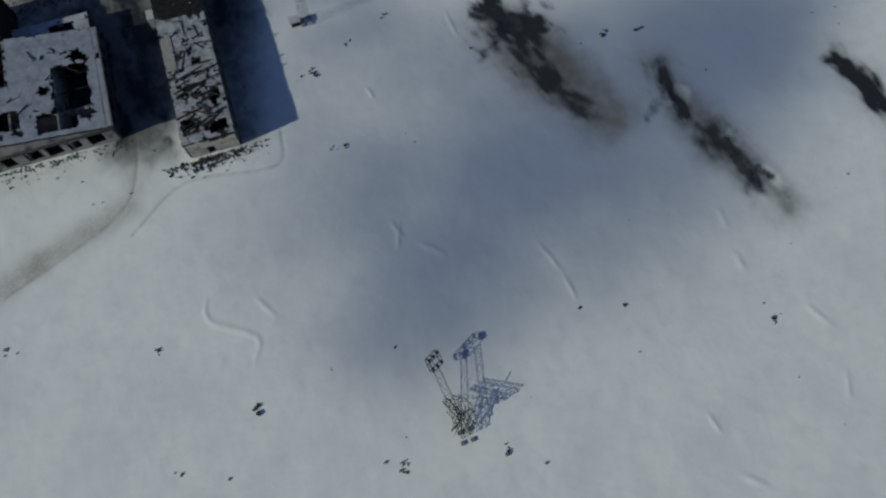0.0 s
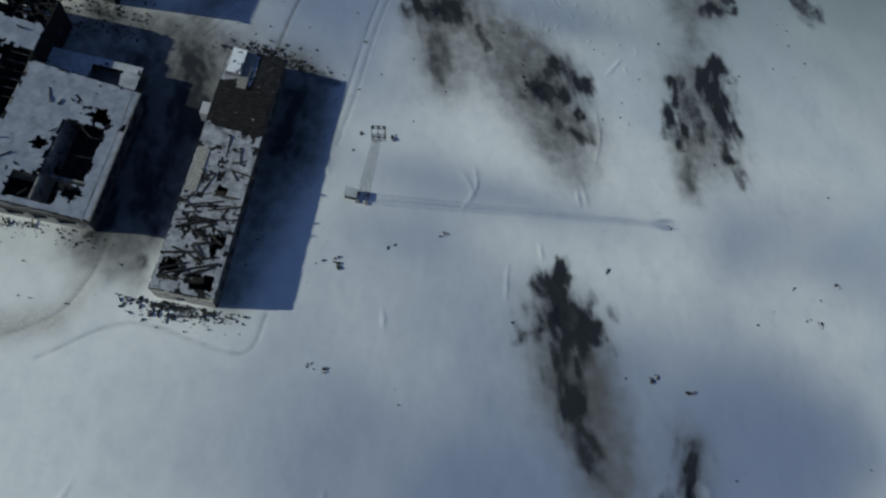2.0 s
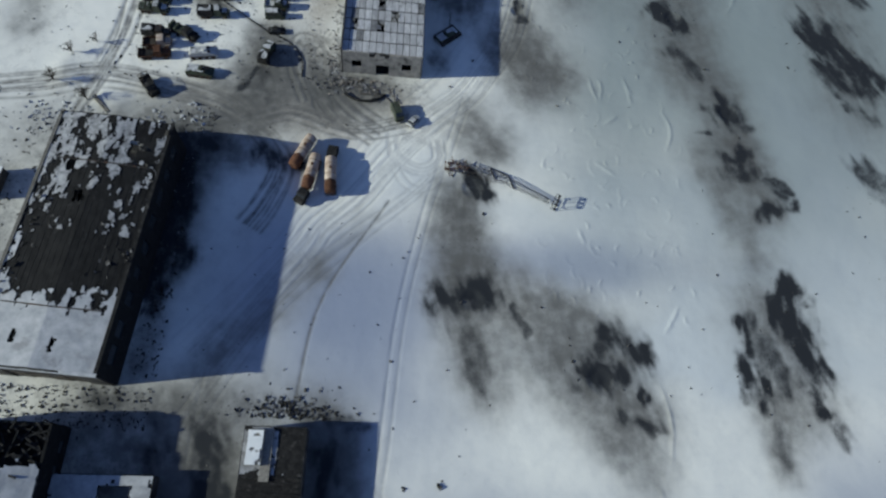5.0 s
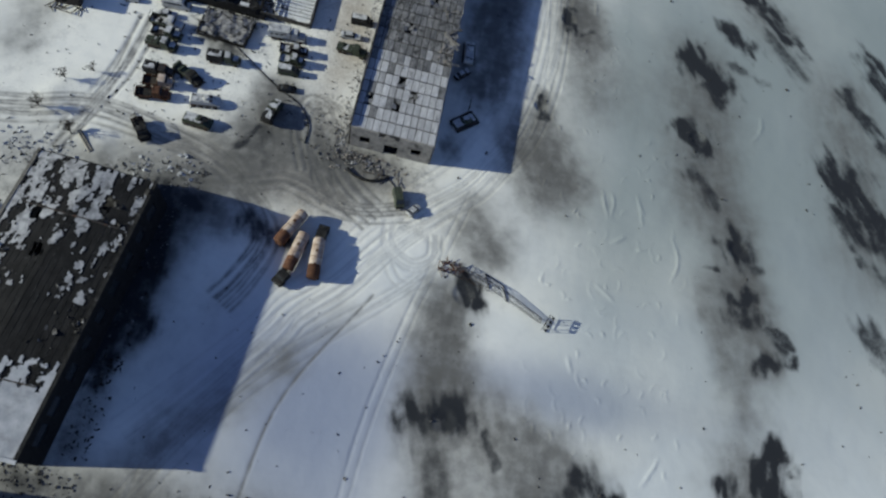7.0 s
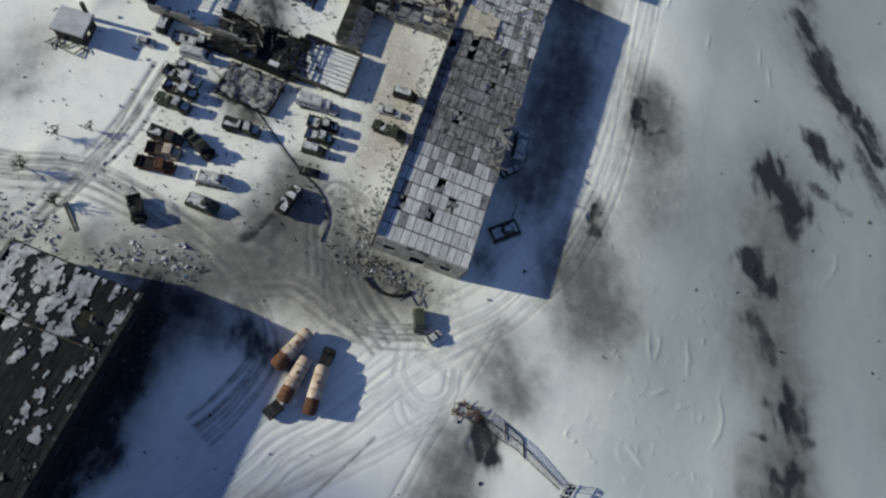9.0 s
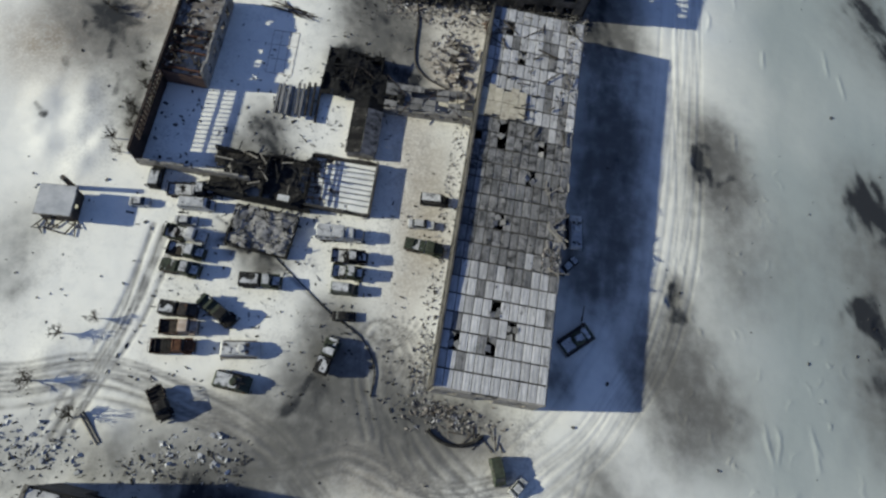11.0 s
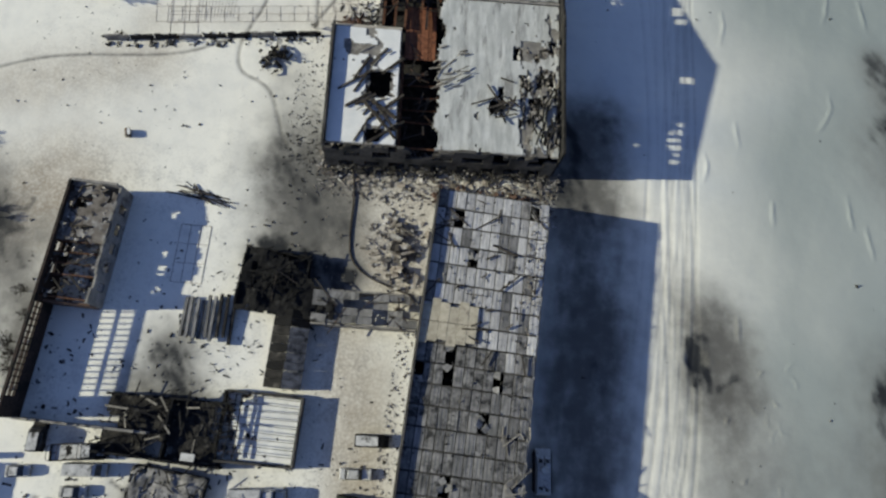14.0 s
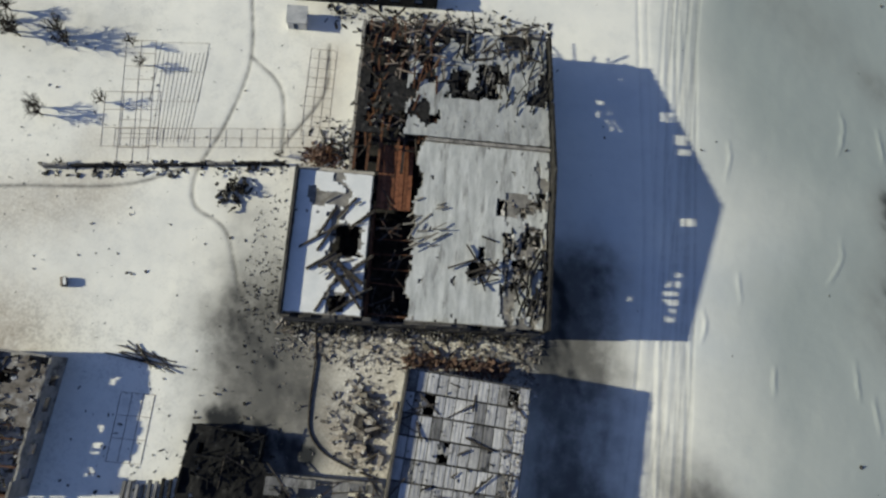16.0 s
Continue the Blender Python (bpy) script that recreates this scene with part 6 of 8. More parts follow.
def wheel_meshes():
    out = {}
    for r, w in ((0.33, 0.22), (0.52, 0.36)):
        bm = bmesh.new()
        bmesh.ops.create_cone(bm, cap_ends=False, segments=14, radius1=r, radius2=r, depth=w, matrix=Matrix.Rotation(math.pi / 2, 4, "X"))
        for s in (-1, 1):
            ring = bmesh.ops.create_cone(bm, cap_ends=False, segments=14, radius1=r, radius2=r * 0.62, depth=0.05, matrix=Matrix.Translation((0, s * (w / 2 + 0.02), 0)) @ Matrix.Rotation(-s * math.pi / 2, 4, "X"))
        tyre = mesh_from(bm, "wheel", RUBBER)
        bm = bmesh.new()
        bmesh.ops.create_cone(bm, cap_ends=True, segments=10, radius1=r * 0.62, radius2=r * 0.5, depth=w * 0.9, matrix=Matrix.Rotation(math.pi / 2, 4, "X"))
        out[r] = (tyre, mesh_from(bm, "rim", RUST))
    return out


WHEELS = wheel_meshes()


def put_wheels(t, spots, r, half):
    for x in spots:
        for s in (-1, 1):
            w = piece("wheel", WHEELS[r][0], t, pose(x, s * half, r - 0.05))
            piece("rim", WHEELS[r][1], w, pose(0, 0, 0))


def snow_cap(t, x0, x1, w, z, seed, keep=0.35):
    sheet(t, "snow_cover", x0, x1, -w / 2, w / 2, z, lambda x, y: (vnoise(x + seed, y, 1.2, seed) > keep) * 1.0, WRECK_SNOW, 0.07, 0.2, "crusted snow")


def truck(x, y, rz, L=7.0, bed="open", paint=None, cab_paint=None, label="burnt-out army lorry standing on the snowy yard", snow=True, seed=1, group="lorries in the yard"):
    """A cab-behind-bonnet or flat-nosed lorry, its bed open, framed, boxed or covered; x runs forward."""
    paint, cab_paint = paint or GREEN_PAINT, cab_paint or paint or GREEN_PAINT
    t = thing("lorry", label, "truck", x, y, 0, rz, group)
    f, r = L / 2, -L / 2
    bm = bmesh.new()
    for s in (-0.45, 0.45):
        box(bm, r + 0.1, f - 0.2, s - 0.07, s + 0.07, 0.62, 0.86)
    for k in range(5):
        box(bm, r + 0.4 + k * (L - 1) / 5, r + 0.52 + k * (L - 1) / 5, -0.4, 0.4, 0.66, 0.8)
    part("chassis", bm, STEEL, t)
    bonnet = 1.5 if L > 6 else 1.1
    c0 = f - bonnet - 1.7
    bm = bmesh.new()
    prism(bm, [(f - bonnet, 0.8), (f - bonnet, 1.75), (f - 0.15, 1.62), (f, 1.35), (f, 0.75)], 1.7, 0.12)
    part("bonnet", bm, cab_paint, t)
    bm = bmesh.new()
    prism(bm, [(c0, 0.8), (c0, 2.45), (c0 + 0.1, 2.55), (f - bonnet - 0.35, 2.55), (f - bonnet - 0.22, 2.45), (f - bonnet, 1.7), (f - bonnet, 0.8)], 2.3, 0.16)
    cab = part("cab", bm, cab_paint, t)
    bm = bmesh.new()
    prism(bm, [(f - bonnet - 0.24, 2.38), (f - bonnet - 0.19, 2.38), (f - bonnet + 0.02, 1.78), (f - bonnet - 0.04, 1.78)], 1.9, 0.02)
    part("windscreen", bm, GLASS, cab)
    for s in (-1, 1):
        bm = bmesh.new()
        box(bm, f - bonnet - 0.2, f - 0.35, s * 1.15 - 0.22, s * 1.15 + 0.22, 1.02, 1.12)
        part("mudguard", bm, cab_paint, t)
        bm = bmesh.new()
        tube(bm, (f - 0.05, s * 0.62, 1.15), (f + 0.05, s * 0.62, 1.15), 0.12, 0.12, 10)
        part("headlight", bm, GLASS, t)
    bm = bmesh.new()
    box(bm, f - 0.05, f + 0.12, -1.15, 1.15, 0.55, 0.8)
    part("bumper", bm, STEEL, t)
    b0, b1 = r, c0 - 0.2
    bm = bmesh.new()
    box(bm, b0, b1, -1.2, 1.2, 0.95, 1.08)
    part("bed_floor", bm, CHAR if bed == "frame" else WOOD, t)
    if bed in ("open", "frame"):
        for a in ((b0, b1, -1.22, -1.14), (b0, b1, 1.14, 1.22), (b0, b0 + 0.08, -1.14, 1.14), (b1 - 0.08, b1, -1.14, 1.14)):
            bm = bmesh.new()
            box(bm, *a, 1.08, 1.62)
            part("side_board", bm, paint, t)
    if bed == "frame":
        n = 4
        for i in range(n):
            bx = b0 + 0.15 + i * (b1 - b0 - 0.3) / (n - 1)
            bm = bmesh.new()
            pts = [(bx, -1.15, 1.6), (bx, -1.1, 2.5), (bx, -0.6, 2.8), (bx, 0.6, 2.8), (bx, 1.1, 2.5), (bx, 1.15, 1.6)]
            for p, q in zip(pts, pts[1:]):
                beam(bm, p, q, 0.07)
            part("hoop", bm, STEEL, t)
    if bed == "box":
        bm = bmesh.new()
        prism(bm, [(b0, 1.08), (b0, 2.75), (b0 + 0.15, 2.9), (b1 - 0.15, 2.9), (b1, 2.75), (b1, 1.08)], 2.4, 0.08)
        part("box_body", bm, paint, t)
        bm = bmesh.new()
        for k in range(3):
            box(bm, b0 + 0.4 + k * 1.1, b0 + 1.1 + k * 1.1, -1.23, 1.23, 1.9, 2.35)
        part("side_window", bm, GLASS, t)
        if snow:
            snow_cap(t, b0 + 0.1, b1 - 0.1, 2.1, 2.91, seed)
    if bed == "cover":
        bm = bmesh.new()
        prism(bm, [(b0, 1.08), (b0 + 0.05, 2.4), (b0 + 0.3, 2.75), ((b0 + b1) / 2, 2.62), (b1 - 0.3, 2.75), (b1 - 0.05, 2.4), (b1, 1.08)], 2.4, 0.2)
        part("canvas_cover", bm, CHAR, t, "dark canvas cover")
        snow_cap(t, b0 + 0.3, b1 - 0.3, 1.9, 2.64, seed, 0.5)
    if bed == "load":
        rng = random.Random(seed)
        for k in range(7):
            bm = bmesh.new()
            bx = b0 + 0.3 + k * (b1 - b0 - 0.6) / 6
            box(bm, bx - 0.25, bx + 0.25, -1.0, 1.0, 1.08, 1.5 + 0.5 * rng.random())
            part("crate", bm, GREEN_PAINT, t)
        snow_cap(t, b0 + 0.2, b1 - 0.2, 1.9, 1.62, seed, 0.56)
    if snow:
        snow_cap(t, c0 + 0.15, f - bonnet - 0.4, 1.8, 2.56, seed + 3, 0.3)
        snow_cap(t, f - bonnet + 0.1, f - 0.2, 1.4, 1.76, seed + 5, 0.4)
        if bed in ("open", "frame"):
            snow_cap(t, b0 + 0.15, b1 - 0.15, 2.1, 1.09, seed + 7, 0.42)
    put_wheels(t, [f - 0.95, r + 1.0] + ([r + 2.1] if L > 6.4 else []), 0.52, 1.0)
    return t


def car(x, y, rz, L=4.0, paint=None, van=False, label="wrecked saloon car half buried in snow", snow=True, seed=1):
    t = thing("van" if van else "car", label, "van" if van else "car", x, y, 0, rz, "cars in the yard")
    paint = paint or WHITE_PAINT
    f, r, w = L / 2, -L / 2, 1.95 if van else 1.7
    bm = bmesh.new()
    if van:
        prism(bm, [(r, 0.4), (r, 2.0), (r + 0.15, 2.2), (f - 1.5, 2.2), (f - 1.2, 2.1), (f - 0.65, 1.3), (f - 0.05, 1.1), (f, 0.7), (f, 0.4)], w, 0.14)
        top, c0, c1 = 2.2, r + 0.2, f - 1.6
    else:
        prism(bm, [(r, 0.4), (r, 0.85), (r + 0.15, 0.95), (f - 0.25, 0.9), (f, 0.7), (f, 0.4)], w, 0.08)
        top, c0, c1 = 1.42, r + L * 0.26, f - L * 0.42
    part("body", bm, paint, t)
    bm = bmesh.new()
    if van:
        prism(bm, [(f - 1.16, 2.08), (f - 1.1, 2.06), (f - 0.6, 1.36), (f - 0.68, 1.36)], 1.6, 0.04)
        part("windscreen", bm, GLASS, t)
        for s in (-1, 1):
            bm = bmesh.new()
            box(bm, r + 0.6, f - 1.6, s * (w / 2 - 0.1) - 0.02, s * (w / 2 - 0.1) + 0.02, 1.35, 1.85)
            part("side_window", bm, GLASS, t)
    else:
        prism(bm, [(c0 - 0.45, 0.93), (c0, 1.40), (c0 + 0.1, 1.42), (c1 - 0.1, 1.42), (c1, 1.40), (c1 + 0.6, 0.91)], w - 0.1, 0.22)
        g = part("cabin_glass", bm, GLASS, t)
        bm = bmesh.new()
        prism(bm, [(c0 - 0.02, 1.41), (c0 + 0.05, 1.46), (c1 - 0.05, 1.46), (c1 + 0.02, 1.41)], w - 0.48, 0.04)
        part("roof", bm, paint, t)
        top = 1.46
    bm = bmesh.new()
    for xx in (r - 0.06, f - 0.04):
        box(bm, xx, xx + 0.1, -w / 2 + 0.1, w / 2 - 0.1, 0.45, 0.62)
    part("bumper", bm, STEEL, t)
    if snow:
        snow_cap(t, c0, c1, w - 0.5, top + 0.01, seed, 0.25)
        if not van:
            snow_cap(t, c1 + 0.7, f - 0.2, w - 0.4, 0.93, seed + 2, 0.3)
            snow_cap(t, r + 0.1, c0 - 0.5, w - 0.4, 0.97, seed + 4, 0.3)
    put_wheels(t, [f - 0.75, r + 0.75], 0.33, w / 2 - 0.1)
    return t


def carrier(x, y, rz, L=6.4, paint=None, label="abandoned armoured carrier dusted with snow", turret=True, seed=1, tracked=False):
    t = thing("armoured_carrier", label, "armoured vehicle", x, y, 0, rz, "armoured vehicles")
    paint = paint or GREEN_PAINT
    f, r, w = L / 2, -L / 2, 2.7
    bm = bmesh.new()
    prism(bm, [(r, 0.75), (r, 1.5), (r + 0.35, 1.95), (f - 2.0, 1.95), (f - 0.5, 1.35), (f, 1.1), (f - 0.35, 0.6), (r + 0.3, 0.5)], w, 0.30)
    part("hull", bm, paint, t)
    for s in (-1, 1):
        bm = bmesh.new()
        box(bm, r + 0.3, f - 0.6, s * 1.22 - 0.22, s * 1.22 + 0.22, 1.0, 1.12)
        part("fender", bm, STEEL, t)
    for k, (hx, hy) in enumerate(((f - 1.9, 0.55), (f - 1.9, -0.55), (r + 0.9, 0.5), (r + 0.9, -0.5))):
        bm = bmesh.new()
        box(bm, hx - 0.32, hx + 0.32, hy - 0.3, hy + 0.3, 1.95, 2.02)
        part("hatch", bm, STEEL, t)
    if turret:
        bm = bmesh.new()
        bmesh.ops.create_cone(bm, cap_ends=True, segments=14, radius1=0.78, radius2=0.5, depth=0.5, matrix=Matrix.Translation((0.3, 0, 2.2)))
        tr = part("turret", bm, paint, t)
        bm = bmesh.new()
        tube(bm, (0.7, 0, 2.25), (2.3, 0, 2.3), 0.07, 0.05, 8)
        part("gun_barrel", bm, STEEL, tr)
    snow_cap(t, r + 0.4, f - 2.1, 2.0, 1.97, seed, 0.42)
    if tracked:
        tracks(t, L - 0.6, 1.2, 0.42)
    else:
        put_wheels(t, [r + 0.8 + i * (L - 1.9) / 3 for i in range(4)], 0.52, 1.2)
    return t


def tracks(t, L, half, w):
    for s in (-1, 1):
        bm = bmesh.new()
        prism(bm, [(-L / 2 + 0.3, 0), (-L / 2, 0.45), (-L / 2 + 0.3, 0.85), (L / 2 - 0.3, 0.85), (L / 2, 0.5), (L / 2 - 0.4, 0)], w, 0.0, s * half)
        band = part("track", bm, RUBBER, t)
        for i in range(6):
            bm = bmesh.new()
            bmesh.ops.create_cone(bm, cap_ends=True, segments=12, radius1=0.32, radius2=0.32, depth=0.08, matrix=Matrix.Translation((-L / 2 + 0.7 + i * (L - 1.4) / 5, s * (half + w / 2 + 0.03), 0.36)) @ Matrix.Rotation(math.pi / 2, 4, "X"))
            part("road_wheel", bm, STEEL, band)


def tank_vehicle(x, y, rz, gun):
    t = thing("tank", "knocked-out tank, snow on its hull, in the garage shadow", "tank", x, y, 0, rz, "armoured vehicles")
    bm = bmesh.new()
    prism(bm, [(-3.2, 0.7), (-3.3, 1.15), (-3.0, 1.4), (1.6, 1.4), (3.0, 0.95), (3.2, 0.75), (2.6, 0.45), (-2.9, 0.4)], 2.2, 0.05)
    part("hull", bm, GREEN_PAINT, t)
    for s in (-1, 1):
        bm = bmesh.new()
        box(bm, -3.2, 2.9, s * 1.4 - 0.32, s * 1.4 + 0.32, 1.02, 1.2)
        part("fender", bm, STEEL, t)
    tracks(t, 6.5, 1.4, 0.56)
    bm = bmesh.new()
    bmesh.ops.create_cone(bm, cap_ends=True, segments=18, radius1=1.3, radius2=0.8, depth=0.75, matrix=Matrix.Translation((0.1, 0, 1.78)) @ Matrix.Diagonal((1.1, 1.0, 1, 1)))
    tr = part("turret", bm, GREEN_PAINT, t)
    a = radians(gun - rz)
    bm = bmesh.new()
    d = Vector((math.cos(a), math.sin(a), 0.05))
    tube(bm, Vector((0.1, 0, 1.75)) + d * 0.9, Vector((0.1, 0, 1.75)) + d * 5.9, 0.11, 0.08, 10)
    tube(bm, Vector((0.1, 0, 1.75)) + d * 3.2, Vector((0.1, 0, 1.75)) + d * 3.9, 0.16, 0.16, 10)
    part("gun_barrel", bm, STEEL, tr)
    for hx, hy in ((0.1, 0.45), (0.0, -0.5)):
        bm = bmesh.new()
        bmesh.ops.create_cone(bm, cap_ends=True, segments=12, radius1=0.34, radius2=0.3, depth=0.12, matrix=Matrix.Translation((hx, hy, 2.2)))
        part("hatch", bm, STEEL, tr)
    snow_cap(t, -3.1, -1.0, 2.1, 1.41, 5, 0.12)
    snow_cap(t, -0.7, 0.9, 1.2, 2.16, 8, 0.3)
    snow_cap(t, 1.3, 2.3, 2.1, 1.30, 6, 0.12)
    return t


def tanker(x, y, rz, L=8.7, cab_dir=1, cab_turn=0.0, cab=True, label="burnt fuel tanker with heat-bleached rusty tank", shell=None):
    t = thing("fuel_tanker", label, "tanker", x, y, 0, rz, "fuel tankers")
    n, prof = 18, [(-L / 2, 0.35), (-L / 2 + 0.06, 0.85), (-L / 2 + 0.3, 1.18), (-L / 2 + 0.9, 1.25), (L / 2 - 0.9, 1.25), (L / 2 - 0.3, 1.18), (L / 2 - 0.06, 0.85), (L / 2, 0.35)]
    cut = [(-0.18 * L, 1.25)]
    for name, run, look_of in (("rusted_end", prof[:4] + cut, RUST), ("tank_shell", cut + prof[4:], shell or TAN_RUST)):
        bm = bmesh.new()
        rings = [[bm.verts.new((px, r * math.cos(2 * math.pi * k / n), 2.05 + r * 0.92 * math.sin(2 * math.pi * k / n))) for k in range(n)] for px, r in run]
        for a, b in zip(rings, rings[1:]):
            for k in range(n):
                bm.faces.new((a[k], a[(k + 1) % n], b[(k + 1) % n], b[k]))
        bm.faces.new(rings[0])
        bm.faces.new(rings[-1])
        part(name, bm, look_of, t, "dark rusted end of the tank" if name == "rusted_end" else "", smooth=False)
    for px in (-L * 0.28, -0.0, L * 0.28):
        bm = bmesh.new()
        bmesh.ops.create_cone(bm, cap_ends=False, segments=18, radius1=1.27, radius2=1.27, depth=0.12, matrix=Matrix.Translation((px, 0, 2.05)) @ Matrix.Diagonal((1, 1.0, 0.93, 1)) @ Matrix.Rotation(math.pi / 2, 4, "Y"))
        part("band", bm, RUST, t)
    for px in (-L * 0.2, L * 0.14):
        bm = bmesh.new()
        bmesh.ops.create_cone(bm, cap_ends=True, segments=12, radius1=0.34, radius2=0.3, depth=0.2, matrix=Matrix.Translation((px, 0, 3.26)))
        part("filler_hatch", bm, RUST, t)
    bm = bmesh.new()
    for s in (-0.5, 0.5):
        box(bm, -L / 2, L / 2, s - 0.08, s + 0.08, 0.7, 0.98)
    for px in (-L * 0.36, -L * 0.1, L * 0.15, L * 0.36):
        box(bm, px - 0.12, px + 0.12, -0.9, 0.9, 0.95, 1.25)
    part("chassis", bm, RUST, t)
    bm = bmesh.new()
    box(bm, -L / 2 + 0.8, L / 2 - 0.8, -0.25, 0.25, 3.0, 3.05)
    part("walkway", bm, RUST, t)
    put_wheels(t, [-cab_dir * (L / 2 - 1.0), -cab_dir * (L / 2 - 2.2)], 0.52, 1.02)
    if cab:
        e = Matrix.Translation((cab_dir * (L / 2 + 0.15), 0, 0)) @ Matrix.Rotation(radians(cab_turn) + (0 if cab_dir > 0 else math.pi), 4, "Z")
        bm = bmesh.new()
        prism(bm, [(0.1, 0.75), (0.1, 2.4), (0.25, 2.5), (1.55, 2.5), (1.75, 2.4), (2.0, 1.7), (3.0, 1.55), (3.2, 1.3), (3.2, 0.7)], 2.3, 0.16)
        bmesh.ops.transform(bm, matrix=e, verts=bm.verts)
        c = part("cab", bm, CHAR, t, "burnt black cab")
        bm = bmesh.new()
        prism(bm, [(1.78, 2.32), (1.84, 2.32), (2.06, 1.76), (2.0, 1.76)], 1.9, 0.04)
        bmesh.ops.transform(bm, matrix=e, verts=bm.verts)
        part("windscreen", bm, GLASS, c)
        for s in (-1, 1):
            w = piece("wheel", WHEELS[0.52][0], t, e @ pose(2.2, s * 1.0, 0.47))
            piece("rim", WHEELS[0.52][1], w, pose(0, 0, 0))
    return t


tanker(-24.7, 183.1, 67, 8.6, 1, 0, False)
tanker(-22.4, 178.3, 81, 8.6, -1, -20, True, "burnt fuel tanker, tank rusted dark at one end")
tanker(-18.3, 177.8, 94, 8.8, 1, -8, True)

truck(-65.4, 233.6, 10, 8.0, "frame", STEEL, CHAR, "burnt-out lorry with bare hoops over its bed", True, 11)
car(-63.8, 231.2, 6, 6.0, WHITE_PAINT, True, "long white van standing among wrecked lorries", True, 12)
car(-64.8, 228.0, 9, 3.9, WHITE_PAINT, False, "white saloon car under crusted snow", True, 13)
truck(-64.0, 225.4, -2, 7.0, "frame", GREEN_PAINT, WHITE_PAINT, "wrecked lorry with pale cab and empty bed", True, 14)
truck(-63.0, 222.5, -1, 6.3, "open", CHAR, GREEN_PAINT, seed=15)
truck(-63.1, 219.4, -2, 6.6, "load", GREEN_PAINT, GREEN_PAINT, "dark green lorry loaded with crates", True, 16)
truck(-49.6, 219.7, 7, 7.0, "cover", CHAR, GREEN_PAINT, "burnt lorry with sagging dark canvas cover", True, 17)
truck(-38.2, 230.7, 7, 8.2, "box", WHITE_PAINT, WHITE_PAINT, "large pale box-bodied lorry crusted with snow", True, 18)
truck(-35.8, 226.9, 7, 6.2, "frame", STEEL, CHAR, "burnt lorry skeleton with bare hoops", True, 19)
truck(-35.5, 224.0, 3, 5.4, "open", GREEN_PAINT, GREEN_PAINT, seed=20)
car(-35.4, 221.0, 5, 4.6, GREEN_PAINT, True, "snow-roofed green field car in the yard", True, 21)
truck(-55.2, 213.3, -27, 7.0, "load", GREEN_PAINT, CHAR, "low dark lorry carrying long loads", False, 22)
truck(-61.2, 212.4, 2, 6.0, "cover", CHAR, STEEL, "burnt lorry with dark cover", False, 23)
truck(-60.4, 209.6, 10, 6.0, "open", RUST, TAN_RUST, "lorry burnt to bare orange rust", False, 24)
truck(-60.4, 206.4, 10, 6.8, "frame", RUST, RUST, "rusted lorry with bare hoops over its bed", False, 25)
car(-22.8, 240.8, 5, 5.2, CHAR, True, "burnt van frame with snow on its roof", True, 26)
car(-24.4, 235.7, 6, 4.9, WHITE_PAINT, False, "pale saloon car beside the garage", True, 27)
truck(-23.2, 231.3, -3, 7.1, "load", GREEN_PAINT, GREEN_PAINT, "dark green lorry with loaded bed beside the garage", False, 28)
car(-73.4, 229.8, 9, 3.4, WHITE_PAINT, False, "small snowed-in car by the hut", True, 29)
car(-72.0, 234.9, 95, 4.3, CHAR, True, "dark van nosed against the burnt block", True, 30)
car(-34.5, 216.4, 8, 3.9, CHAR, False, "flattened black car wreck", False, 31)
carrier(-49.8, 207.8, 10, 6.3, WHITE_PAINT, "snow-crusted pale armoured carrier", True, 32)
carrier(-49.6, 202.5, -3, 6.0, GREEN_PAINT, "dark armoured carrier with open hatches", True, 33)
truck(-35.8, 209.2, 78, 6.4, "cover", CHAR, GREEN_PAINT, "dark lorry parked across the scorched yard", True, 34)
carrier(4.2, 239.9, 95, 6.8, WHITE_PAINT, "snowy infantry carrier beside the garage wall", True, 35, True)
car(3.6, 233.2, 50, 4.4, CHAR, False, "crushed car wreck in the garage shadow", True, 36)
tank_vehicle(6.3, 219.8, 42, 86)
car(-4.9, 195.8, -69, 4.4, GREEN_PAINT, True, "dark field car by the garage end", False, 37)
car(-1.2, 194.0, 55, 3.4, WHITE_PAINT, False, "small wreck under snow", True, 38)
truck(-59.6, 197.4, -52, 5.4, "frame", STEEL, CHAR, "twisted lorry frame by the track", False, 39)

# ---------------------------------------------------------------- lattice masts
def lattice(parent, a, b, w0, w1, bays, material, name="mast_section", thick=0.055, single=False):
    """A four-legged braced girder from a to b: each leg a part, each bay's bracing a part, or each of its bars."""
    a, b = Vector(a), Vector(b)
    m = Matrix.Translation(a) @ (b - a).to_track_quat("Z", "Y").to_matrix().to_4x4()
    n = (b - a).length
    at = lambda k, s, c: m @ Vector((s * (w0 + (w1 - w0) * k / bays) / 2, c * (w0 + (w1 - w0) * k / bays) / 2, n * k / bays))
    corners = ((-1, -1), (1, -1), (1, 1), (-1, 1))
    for s, c in corners:
        bm = bmesh.new()
        beam(bm, at(0, s, c), at(bays, s, c), thick * 1.35)
        part("leg", bm, material, parent)
    for k in range(bays):
        bars = []
        for (s, c), (s2, c2) in zip(corners, corners[1:] + corners[:1]):
            bars += [(at(k, s, c), at(k, s2, c2), thick * 0.8), (at(k, s, c), at(k + 1, s2, c2), thick * 0.7), (at(k + 1, s, c), at(k, s2, c2), thick * 0.7)]
        for bunch in ([[bar] for bar in bars] if single else [bars]):
            bm = bmesh.new()
            for p, q, r in bunch:
                beam(bm, p, q, r)
            part("brace" if single else "bracing", bm, material, parent)


